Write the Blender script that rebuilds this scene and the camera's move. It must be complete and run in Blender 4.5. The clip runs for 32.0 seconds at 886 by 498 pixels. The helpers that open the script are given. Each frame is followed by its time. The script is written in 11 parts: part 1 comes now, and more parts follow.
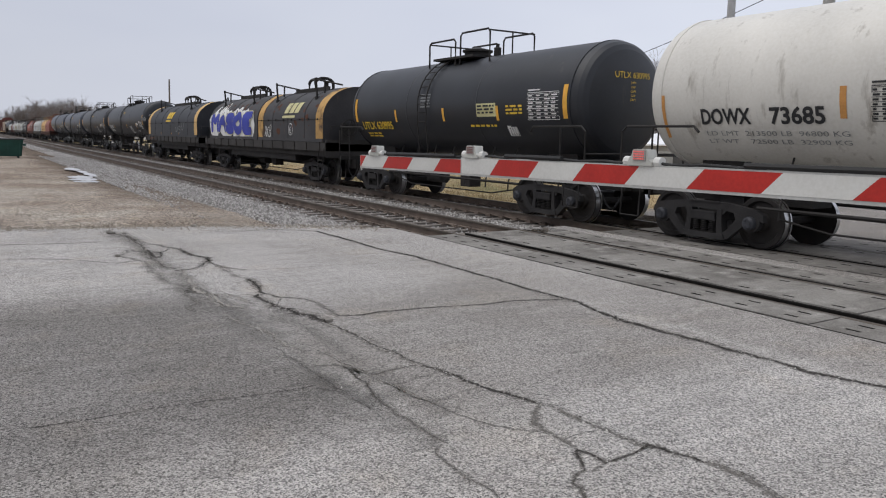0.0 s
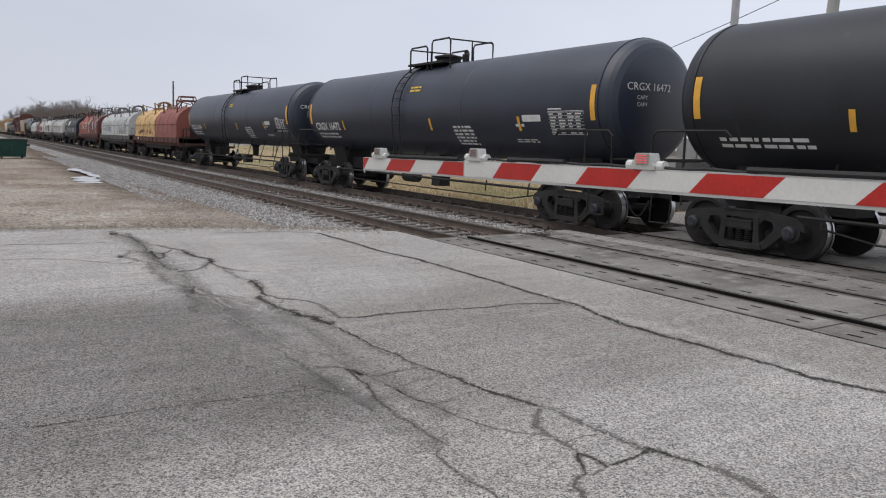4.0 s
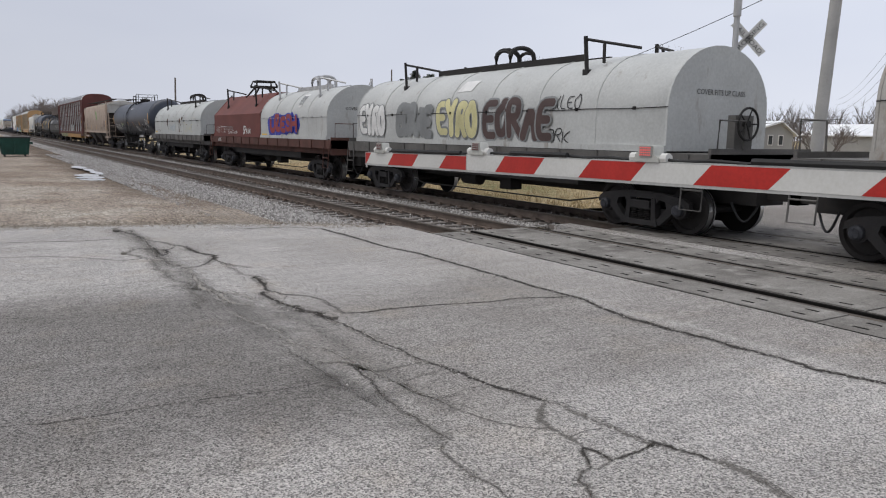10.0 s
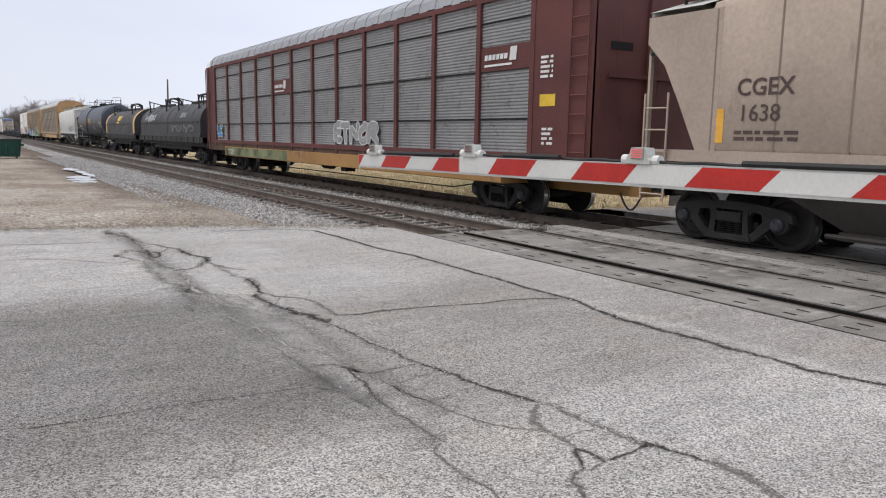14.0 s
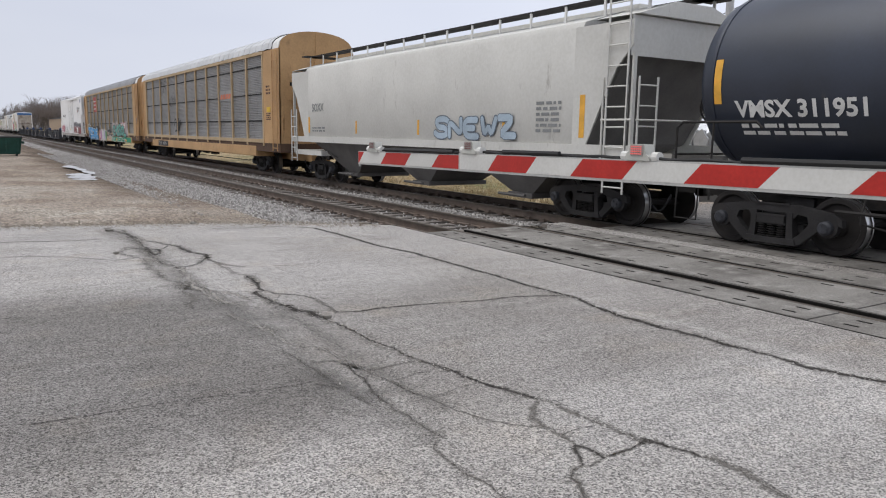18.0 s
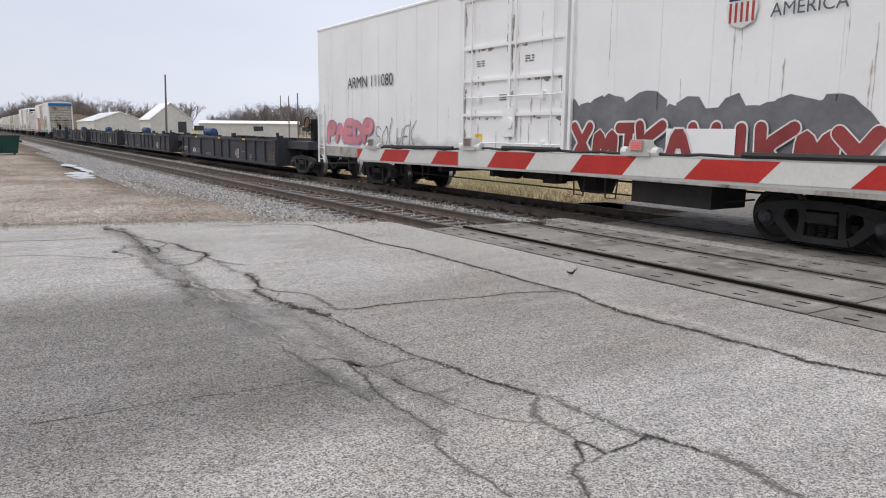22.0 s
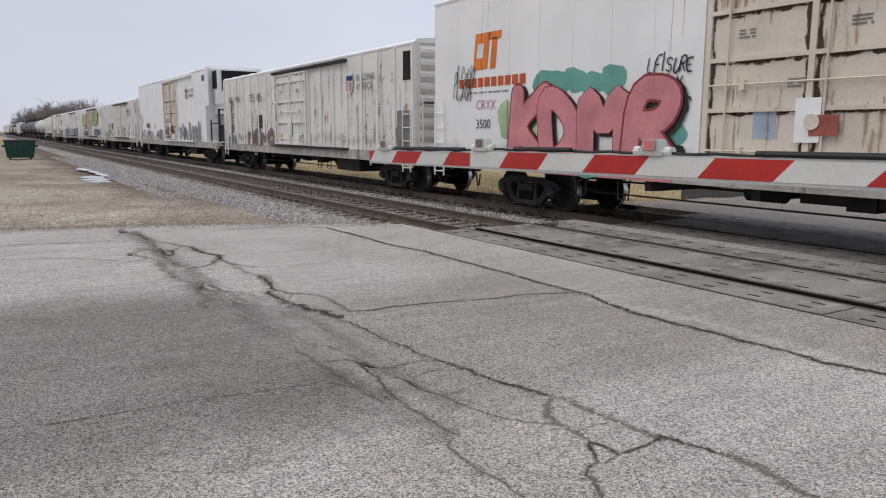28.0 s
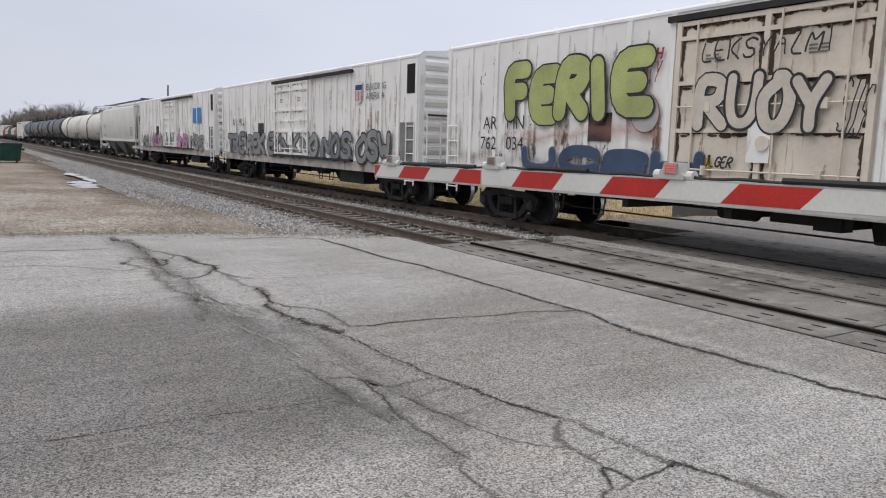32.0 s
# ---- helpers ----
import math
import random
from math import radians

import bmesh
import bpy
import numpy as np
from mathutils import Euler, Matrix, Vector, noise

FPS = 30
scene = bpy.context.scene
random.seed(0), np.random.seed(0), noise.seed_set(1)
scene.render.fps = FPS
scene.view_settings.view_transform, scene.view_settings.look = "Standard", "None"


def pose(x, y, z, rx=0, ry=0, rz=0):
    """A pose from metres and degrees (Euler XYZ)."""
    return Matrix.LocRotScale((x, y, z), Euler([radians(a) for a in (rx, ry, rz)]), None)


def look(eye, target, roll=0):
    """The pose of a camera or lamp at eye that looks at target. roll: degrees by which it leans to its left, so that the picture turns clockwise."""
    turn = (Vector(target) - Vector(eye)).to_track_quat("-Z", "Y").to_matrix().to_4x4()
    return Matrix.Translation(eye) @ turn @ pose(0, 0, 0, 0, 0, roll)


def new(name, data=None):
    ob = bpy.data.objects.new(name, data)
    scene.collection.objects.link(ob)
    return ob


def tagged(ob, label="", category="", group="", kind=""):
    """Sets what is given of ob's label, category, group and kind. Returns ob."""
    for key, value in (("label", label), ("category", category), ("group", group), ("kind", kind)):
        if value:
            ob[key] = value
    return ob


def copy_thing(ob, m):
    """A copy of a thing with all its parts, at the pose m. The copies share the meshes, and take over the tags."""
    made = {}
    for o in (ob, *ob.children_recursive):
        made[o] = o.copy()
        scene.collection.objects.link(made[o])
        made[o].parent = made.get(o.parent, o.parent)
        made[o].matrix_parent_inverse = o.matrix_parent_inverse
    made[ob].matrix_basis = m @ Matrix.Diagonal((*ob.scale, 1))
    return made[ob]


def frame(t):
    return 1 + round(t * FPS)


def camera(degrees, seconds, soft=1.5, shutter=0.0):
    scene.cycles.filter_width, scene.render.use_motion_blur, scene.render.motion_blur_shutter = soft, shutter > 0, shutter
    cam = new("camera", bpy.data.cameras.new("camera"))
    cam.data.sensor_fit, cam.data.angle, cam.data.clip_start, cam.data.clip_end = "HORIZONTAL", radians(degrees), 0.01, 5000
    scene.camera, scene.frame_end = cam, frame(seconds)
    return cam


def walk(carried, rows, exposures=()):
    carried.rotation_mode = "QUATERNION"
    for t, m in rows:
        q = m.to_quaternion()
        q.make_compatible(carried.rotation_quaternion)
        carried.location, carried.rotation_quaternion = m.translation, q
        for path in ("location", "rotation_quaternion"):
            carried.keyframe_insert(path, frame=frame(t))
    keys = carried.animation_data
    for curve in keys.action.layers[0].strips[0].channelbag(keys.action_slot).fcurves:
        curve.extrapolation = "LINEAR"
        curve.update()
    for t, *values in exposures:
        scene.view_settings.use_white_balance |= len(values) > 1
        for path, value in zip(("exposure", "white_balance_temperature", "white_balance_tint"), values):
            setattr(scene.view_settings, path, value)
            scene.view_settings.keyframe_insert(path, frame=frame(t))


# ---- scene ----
cam = camera(62.12, 32.0, 1.1)
PATH = [
    (0, pose(0.005, -0.005, 1.790, 81.34, -1.04, 57.41)),
    (0.5, pose(-0.010, 0.007, 1.782, 81.36, -0.96, 57.40)),
    (1, pose(0.003, -0.004, 1.787, 81.44, -0.87, 57.62)),
    (1.5, pose(0.003, -0.001, 1.783, 81.57, -0.93, 57.79)),
    (2, pose(0.009, -0.009, 1.793, 81.63, -1.16, 57.81)),
    (2.5, pose(0.014, -0.007, 1.792, 81.63, -1.04, 57.75)),
    (4.5, pose(0.010, -0.014, 1.785, 81.58, -1.48, 57.62)),
    (5, pose(0.010, -0.019, 1.794, 81.38, -1.06, 57.67)),
    (5.5, pose(0.005, -0.011, 1.791, 82.01, -0.93, 57.94)),
    (6, pose(0.002, -0.008, 1.788, 81.88, -0.92, 57.91)),
    (6.5, pose(0.004, -0.008, 1.790, 81.70, -0.97, 57.76)),
    (7, pose(0.001, -0.000, 1.792, 81.45, -0.95, 57.83)),
    (7.5, pose(0.001, -0.006, 1.793, 81.55, -1.11, 57.87)),
    (8, pose(-0.006, -0.001, 1.789, 81.47, -1.13, 58.01)),
    (8.5, pose(-0.007, -0.005, 1.790, 81.47, -1.06, 57.93)),
    (9, pose(-0.003, -0.005, 1.790, 81.61, -1.06, 58.04)),
    (9.5, pose(0.001, 0.001, 1.787, 81.33, -1.04, 58.00)),
    (10, pose(-0.004, 0.002, 1.783, 81.16, -0.94, 57.83)),
    (10.5, pose(-0.011, 0.004, 1.786, 80.86, -0.98, 57.78)),
    (11, pose(-0.019, 0.001, 1.783, 80.97, -0.98, 57.77)),
    (11.5, pose(-0.010, -0.000, 1.787, 81.14, -1.13, 57.56)),
    (12, pose(0.005, -0.011, 1.790, 81.51, -1.19, 57.52)),
    (12.5, pose(0.002, 0.002, 1.793, 81.39, -1.00, 57.44)),
    (13, pose(0.003, -0.003, 1.789, 81.28, -1.09, 57.44)),
    (13.5, pose(-0.009, 0.006, 1.790, 81.18, -0.97, 57.28)),
    (14, pose(0.004, 0.001, 1.788, 81.28, -0.89, 57.31)),
    (14.5, pose(0.001, 0.003, 1.785, 81.23, -0.94, 57.32)),
    (16.5, pose(0.004, 0.007, 1.784, 81.16, -0.95, 57.19)),
    (17, pose(0.013, 0.000, 1.784, 80.90, -0.92, 57.33)),
    (17.5, pose(0.008, 0.002, 1.780, 81.19, -0.97, 57.23)),
    (18, pose(0.011, 0.002, 1.782, 81.11, -0.91, 57.34)),
    (18.5, pose(0.010, 0.001, 1.784, 80.84, -0.82, 57.34)),
    (19, pose(-0.000, 0.005, 1.779, 80.85, -0.75, 57.31)),
    (19.5, pose(-0.004, 0.007, 1.775, 80.86, -0.88, 57.14)),
    (20, pose(-0.004, 0.010, 1.780, 80.73, -0.73, 57.06)),
    (20.5, pose(-0.004, 0.009, 1.779, 80.78, -0.74, 57.11)),
    (21, pose(-0.002, 0.007, 1.787, 80.77, -0.63, 57.12)),
    (21.5, pose(0.002, 0.005, 1.783, 80.72, -0.63, 57.02)),
    (22, pose(-0.000, 0.002, 1.784, 80.82, -0.56, 57.20)),
    (22.5, pose(-0.004, 0.010, 1.779, 80.85, -0.55, 57.08)),
    (23, pose(-0.011, 0.009, 1.781, 80.87, -0.61, 57.00)),
    (23.5, pose(0.005, 0.004, 1.778, 80.82, -0.40, 57.48)),
    (24, pose(0.001, 0.007, 1.780, 80.82, -0.27, 57.69)),
    (24.5, pose(0.001, 0.012, 1.779, 80.64, -0.28, 57.76)),
    (26.5, pose(0.002, -0.002, 1.777, 81.07, -0.48, 58.11)),
    (27, pose(0.005, -0.005, 1.780, 81.15, -0.40, 58.06)),
    (27.5, pose(-0.007, 0.001, 1.779, 80.99, -0.26, 58.10)),
    (28, pose(0.004, 0.000, 1.774, 81.01, -0.24, 58.12)),
    (28.5, pose(-0.001, 0.009, 1.779, 80.88, -0.11, 58.15)),
    (29, pose(0.003, 0.002, 1.783, 80.94, -0.21, 58.20)),
    (29.5, pose(-0.004, 0.006, 1.779, 80.71, -0.26, 58.17)),
    (30, pose(-0.028, -0.016, 1.793, 80.61, -0.61, 58.39)),
    (30.5, pose(-0.127, -0.065, 1.800, 80.60, -0.19, 57.64)),
    (31, pose(-0.146, -0.113, 1.811, 81.24, -0.62, 57.02)),
    (31.5, pose(-0.138, -0.106, 1.816, 81.46, -1.41, 57.51)),
    (32, pose(-0.140, -0.105, 1.807, 81.92, -1.47, 57.21)),
]
walk(cam, PATH, exposures=[(0, 0.08), (2.5, 0.08), (5, 0.16), (6, 0.08), (9, 0.08), (13, 0.18), (14, 0.48), (14.5, 0.46), (16.5, 0.20), (17, 0.14), (18, 0.28), (19, 0.38), (21, 0.53), (22, 0.38), (23, 0.06), (24.5, 0.06), (27, 0.10), (28, 0.16), (32, 0.20)])

# ---------------- world, sun, exposure ----------------
world = bpy.data.worlds.new("overcast_sky")
scene.world = world
world.use_nodes = True
wn, wl = world.node_tree.nodes, world.node_tree.links
sky = wn.new("ShaderNodeTexSky")
sky.sky_type = "NISHITA"
sky.sun_disc = False
sky.sun_elevation, sky.sun_rotation = radians(42), radians(200)
sky.air_density, sky.dust_density = 1.0, 4.0
cloud = wn.new("ShaderNodeTexNoise")
cloud.inputs["Scale"].default_value, cloud.inputs["Detail"].default_value = 1.3, 3.0
cmap = wn.new("ShaderNodeMapping")
cmap.inputs["Scale"].default_value = (1, 1, 4)
wtc = wn.new("ShaderNodeTexCoord")
ramp = wn.new("ShaderNodeValToRGB")
ramp.color_ramp.elements[0].position, ramp.color_ramp.elements[1].position = 0.3, 0.75
ramp.color_ramp.elements[0].color, ramp.color_ramp.elements[1].color = (5.3, 5.6, 6.6, 1), (6.45, 6.72, 7.45, 1)
wmix = wn.new("ShaderNodeMixRGB")
wmix.inputs["Fac"].default_value = 0.93
bg = wn["Background"]
bg.inputs["Strength"].default_value = 0.1
wl.new(wtc.outputs["Generated"], cmap.inputs["Vector"])
wl.new(cmap.outputs["Vector"], cloud.inputs["Vector"])
wl.new(cloud.outputs["Fac"], ramp.inputs["Fac"])
wl.new(sky.outputs["Color"], wmix.inputs["Color1"])
wl.new(ramp.outputs["Color"], wmix.inputs["Color2"])
# the cloud cover is a little thinner towards +y
wsep, wrng, wmul = wn.new("ShaderNodeSeparateXYZ"), wn.new("ShaderNodeMapRange"), wn.new("ShaderNodeMixRGB")
wl.new(wtc.outputs["Generated"], wsep.inputs[0])
wl.new(wsep.outputs["Y"], wrng.inputs[0])
wrng.inputs[1].default_value, wrng.inputs[2].default_value, wrng.inputs[3].default_value, wrng.inputs[4].default_value = -1, 1, 0.7, 1.26
wmul.blend_type = "MULTIPLY"
wmul.inputs["Fac"].default_value = 1.0
wl.new(wmix.outputs["Color"], wmul.inputs["Color1"])
wl.new(wrng.outputs[0], wmul.inputs["Color2"])
wl.new(wmul.outputs["Color"], bg.inputs["Color"])
sun = new("sun", bpy.data.lights.new("sun", "SUN"))
sun.data.energy, sun.data.angle, sun.data.color = 1.5, radians(60), (1.0, 0.97, 0.93)
sun.matrix_world = look((0, 0, 60), (8, 22, 0))

# ---------------- materials ----------------
MATS = {}


def mat(name, col, rough=0.7, metal=0.0, var=0.2, scale=1.5, fine=25.0, bump=0.15, dirt=None, amount=0.0, streak=0.0, glow=0.0, detail=None, spec=0.4):
    """Painted or raw surface: broad stains, fine grain, optional dirt in vertical streaks."""
    if name in MATS:
        return MATS[name]
    m = bpy.data.materials.new(name)
    m.use_nodes = True
    n, l = m.node_tree.nodes, m.node_tree.links
    b = n["Principled BSDF"]
    b.inputs["Roughness"].default_value, b.inputs["Metallic"].default_value = rough, metal
    b.inputs["Specular IOR Level"].default_value = spec
    tc = n.new("ShaderNodeTexCoord")
    big, small = n.new("ShaderNodeTexNoise"), n.new("ShaderNodeTexNoise")
    big.inputs["Scale"].default_value, big.inputs["Detail"].default_value = scale, 5
    small.inputs["Scale"].default_value, small.inputs["Detail"].default_value = fine, 4
    l.new(tc.outputs["Object"], big.inputs["Vector"])
    l.new(tc.outputs["Object"], small.inputs["Vector"])
    c1 = n.new("ShaderNodeMixRGB")
    c1.inputs["Color1"].default_value = (*[max(0, c * (1 - var)) for c in col], 1)
    c1.inputs["Color2"].default_value = (*[min(1, c * (1 + var)) for c in col], 1)
    r1 = n.new("ShaderNodeMapRange")
    r1.inputs[1].default_value, r1.inputs[2].default_value = 0.3, 0.7
    l.new(big.outputs["Fac"], r1.inputs[0])
    l.new(r1.outputs[0], c1.inputs["Fac"])
    c2 = n.new("ShaderNodeMixRGB")
    c2.blend_type = "OVERLAY"
    c2.inputs["Fac"].default_value = 0.2
    l.new(c1.outputs["Color"], c2.inputs["Color1"])
    l.new(small.outputs["Fac"], c2.inputs["Color2"])
    out = c2.outputs["Color"]
    if dirt:
        mp, st = n.new("ShaderNodeMapping"), n.new("ShaderNodeTexNoise")
        mp.inputs["Scale"].default_value = (1, 1, 1 - 0.9 * streak)
        st.inputs["Scale"].default_value, st.inputs["Detail"].default_value = 3.0 if streak else 1.3, 7
        st.inputs["Roughness"].default_value = 0.65
        l.new(tc.outputs["Object"], mp.inputs["Vector"])
        l.new(mp.outputs["Vector"], st.inputs["Vector"])
        r2 = n.new("ShaderNodeMapRange")
        r2.inputs[1].default_value, r2.inputs[2].default_value = 0.72 - 0.32 * amount, 0.86 - 0.3 * amount
        l.new(st.outputs["Fac"], r2.inputs[0])
        c3 = n.new("ShaderNodeMixRGB")
        c3.inputs["Color2"].default_value = (*dirt, 1)
        l.new(r2.outputs[0], c3.inputs["Fac"])
        l.new(out, c3.inputs["Color1"])
        out = c3.outputs["Color"]
    l.new(out, b.inputs["Base Color"])
    bp = n.new("ShaderNodeBump")
    bp.inputs["Strength"].default_value, bp.inputs["Distance"].default_value = bump, 0.008
    l.new(small.outputs["Fac"], bp.inputs["Height"])
    l.new(bp.outputs["Normal"], b.inputs["Normal"])
    if glow:
        b.inputs["Emission Color"].default_value, b.inputs["Emission Strength"].default_value = (*col, 1), glow
    MATS[name] = m
    return m


GRIME = (0.05, 0.042, 0.036)
RUST = (0.16, 0.06, 0.03)
STEEL = mat("grimy_steel", (0.028, 0.026, 0.025), 0.8, 0.1, 0.3, 2, 30, 0.3, (0.055, 0.042, 0.034), 0.35)
TRUCK = mat("truck_cast_steel", (0.028, 0.0265, 0.027), 0.85, 0.05, 0.3, 3, 40, 0.35, (0.055, 0.044, 0.038), 0.35)
WHEEL = mat("wheel_steel", (0.026, 0.023, 0.022), 0.75, 0.2, 0.25, 4, 40, 0.2, (0.06, 0.038, 0.028), 0.3)
TREAD = mat("polished_tread", (0.5, 0.5, 0.5), 0.3, 0.9, 0.1, 4, 60, 0.05)
CAPM = mat("bearing_cap", (0.05, 0.052, 0.06), 0.6, 0.3, 0.3, 5, 40, 0.2)
BLACK = mat("black_tank_paint", (0.016, 0.018, 0.023), 0.45, 0, 0.3, 0.8, 20, 0.06, (0.05, 0.047, 0.044), 0.3, 0.85, spec=0.5)
NAVY = mat("dark_blue_black_paint", (0.017, 0.024, 0.042), 0.42, 0, 0.25, 0.8, 20, 0.05, (0.045, 0.045, 0.046), 0.22, 0.85, spec=0.7)
WHITETANK = mat("white_tank_paint", (0.66, 0.64, 0.59), 0.5, 0, 0.1, 0.8, 20, 0.06, (0.28, 0.25, 0.21), 0.42, 0.9)
YELL = mat("reflective_yellow", (0.8, 0.42, 0.06), 0.5, 0, 0.12, 5, 50, 0.05, (0.3, 0.16, 0.05), 0.2)
WHITEP = mat("white_lettering", (0.72, 0.72, 0.7), 0.6, 0, 0.12, 4, 40, 0.05, (0.35, 0.34, 0.32), 0.25)
YELP = mat("yellow_lettering", (0.75, 0.5, 0.05), 0.6, 0, 0.12, 4, 40, 0.05, (0.3, 0.22, 0.08), 0.25)
BLKP = mat("black_lettering", (0.03, 0.03, 0.032), 0.6, 0, 0.12, 4, 40, 0.05)
REDP = mat("red_lettering", (0.55, 0.05, 0.04), 0.6, 0, 0.12, 4, 40, 0.05)


# ---------------- mesh building ----------------
class Shape:
    def __init__(self):
        self.v, self.f = [], []

    def add(self, vs, fs):
        o = len(self.v)
        self.v += [tuple(p) for p in vs]
        self.f += [tuple(i + o for i in q) for q in fs]
        return self

    def box(self, x0, x1, y0, y1, z0, z1):
        vs = [(x, y, z) for x in (x0, x1) for y in (y0, y1) for z in (z0, z1)]
        return self.add(vs, [(0, 1, 3, 2), (4, 6, 7, 5), (0, 4, 5, 1), (2, 3, 7, 6), (0, 2, 6, 4), (1, 5, 7, 3)])

    def prism(self, prof, x0, x1, closed=True, caps=True):
        """A profile of (y, z) points swept along x."""
        n = len(prof)
        vs = [(x0, y, z) for y, z in prof] + [(x1, y, z) for y, z in prof]
        fs = [(i, (i + 1) % n, n + (i + 1) % n, n + i) for i in range(n if closed else n - 1)]
        if caps and closed:
            fs += [tuple(range(n - 1, -1, -1)), tuple(range(n, 2 * n))]
        return self.add(vs, fs)

    def plate(self, prof, y0, y1):
        """An outline of (x, z) points with thickness along y."""
        n = len(prof)
        vs = [(x, y0, z) for x, z in prof] + [(x, y1, z) for x, z in prof]
        fs = [(i, n + i, n + (i + 1) % n, (i + 1) % n) for i in range(n)]
        fs += [tuple(range(n)), tuple(range(2 * n - 1, n - 1, -1))]
        return self.add(vs, fs)

    def pipe(self, pts, r, n=6, caps=True):
        pts = [Vector(p) for p in pts]
        rings = []
        for i, p in enumerate(pts):
            d = (pts[min(i + 1, len(pts) - 1)] - pts[max(i - 1, 0)]).normalized()
            a = d.cross(Vector((0, 0, 1)))
            if a.length < 0.05:
                a = d.cross(Vector((0, 1, 0)))
            a.normalize()
            b = d.cross(a)
            rr = r[i] if isinstance(r, (list, tuple)) else r
            rings += [p + a * (rr * math.cos(2 * math.pi * k / n)) + b * (rr * math.sin(2 * math.pi * k / n)) for k in range(n)]
        m = len(pts)
        fs = [(i * n + k, i * n + (k + 1) % n, (i + 1) * n + (k + 1) % n, (i + 1) * n + k) for i in range(m - 1) for k in range(n)]
        if caps:
            fs += [tuple(range(n - 1, -1, -1)), tuple(range((m - 1) * n, m * n))]
        return self.add(rings, fs)

    def turned(self, prof, n=24, axis="x", at=(0, 0, 0), caps=True):
        """A profile of (along, radius) points turned about an axis."""
        vs, m = [], len(prof)
        for a, r in prof:
            for k in range(n):
                c, s = r * math.cos(2 * math.pi * k / n), r * math.sin(2 * math.pi * k / n)
                p = {"x": (a, c, s), "y": (c, a, s), "z": (c, s, a)}[axis]
                vs.append((p[0] + at[0], p[1] + at[1], p[2] + at[2]))
        fs = [(i * n + k, i * n + (k + 1) % n, (i + 1) * n + (k + 1) % n, (i + 1) * n + k) for i in range(m - 1) for k in range(n)]
        if caps:
            fs += [tuple(range(n - 1, -1, -1)), tuple(range((m - 1) * n, m * n))]
        return self.add(vs, fs)

    def mesh(self, name, material, smooth=35):
        me = bpy.data.meshes.new(name)
        me.from_pydata(self.v, [], self.f)
        if material:
            me.materials.append(material)
        if smooth:
            me.shade_smooth()
            me.set_sharp_from_angle(angle=radians(smooth))
        return me


def part(name, shape, material, parent, label="", smooth=35):
    me = shape.mesh(name, material, smooth) if isinstance(shape, Shape) else shape
    ob = new(name, me)
    ob.parent = parent
    if label:
        tagged(ob, label)
    return ob


def thing(name, label, category, group="", kind="", m=None):
    ob = new(name)
    ob.empty_display_size = 0.3
    if m is not None:
        ob.matrix_basis = m
    return tagged(ob, label, category, group, kind)


def lone(name, shape, material, label="", category="", group="", kind="", smooth=35):
    return tagged(part(name, shape, material, None, "", smooth), label, category, group, kind)


def mm(name, shape_fn, material, smooth=35, cache={}):
    """A mesh that is built once and shared."""
    if name not in cache:
        cache[name] = shape_fn().mesh(name, material, smooth)
    return cache[name]


def glyphs(body, height, fat=0.0, shear=0.0, space=1.0):
    """Flat letters in the built-in font as points and faces, starting at the origin."""
    cu = bpy.data.curves.new("letters", "FONT")
    cu.body, cu.size, cu.offset, cu.shear, cu.space_character = body, height / 0.7, fat, shear, space
    cu.resolution_u = 3
    tmp = bpy.data.objects.new("letters", cu)
    me = bpy.data.meshes.new_from_object(tmp)
    vs, fs = [tuple(v.co) for v in me.vertices], [tuple(p.vertices) for p in me.polygons]
    bpy.data.objects.remove(tmp)
    bpy.data.curves.remove(cu)
    bpy.data.meshes.remove(me)
    return vs, fs


def on_side(vs, x, z, y=-1.61, tank=None, lift=0.006):
    """Letters (u, v) laid on the near side of a car; tank = (radius, centre height) bends them round a shell."""
    out = []
    for u, w, _ in vs:
        if tank:
            rad, zc = tank
            a = (z + w - zc) / rad
            out.append((x + u, -(rad + lift) * math.cos(a), zc + (rad + lift) * math.sin(a)))
        else:
            out.append((x + u, y - lift, z + w))
    return out


def lettering(body, x, z, height, material, parent, y=-1.61, tank=None, fat=0.0, shear=0.0, centre=False, width=None, name="lettering"):
    vs, fs = glyphs(body, height, fat, shear)
    if not vs:
        return None
    w = max(v[0] for v in vs)
    k = width / w if width else 1.0
    vs = [((v[0] - (w / 2 if centre else 0)) * k, v[1], 0) for v in vs]
    s = Shape().add(on_side(vs, x, z, y, tank, 0.012 if tank else 0.006), fs)
    return part(name, s, material, parent, "", 0)


def end_lettering(body, y, z, height, material, parent, x, bulge=None):
    vs, fs = glyphs(body, height)
    if not vs:
        return None
    w = max(v[0] for v in vs)
    s = Shape().add([(x + 0.008 if bulge is None else bulge(y + v[0] - w / 2, z + v[1]) + 0.02, y + v[0] - w / 2, z + v[1]) for v in vs], fs)
    return part("lettering", s, material, parent, "", 0)


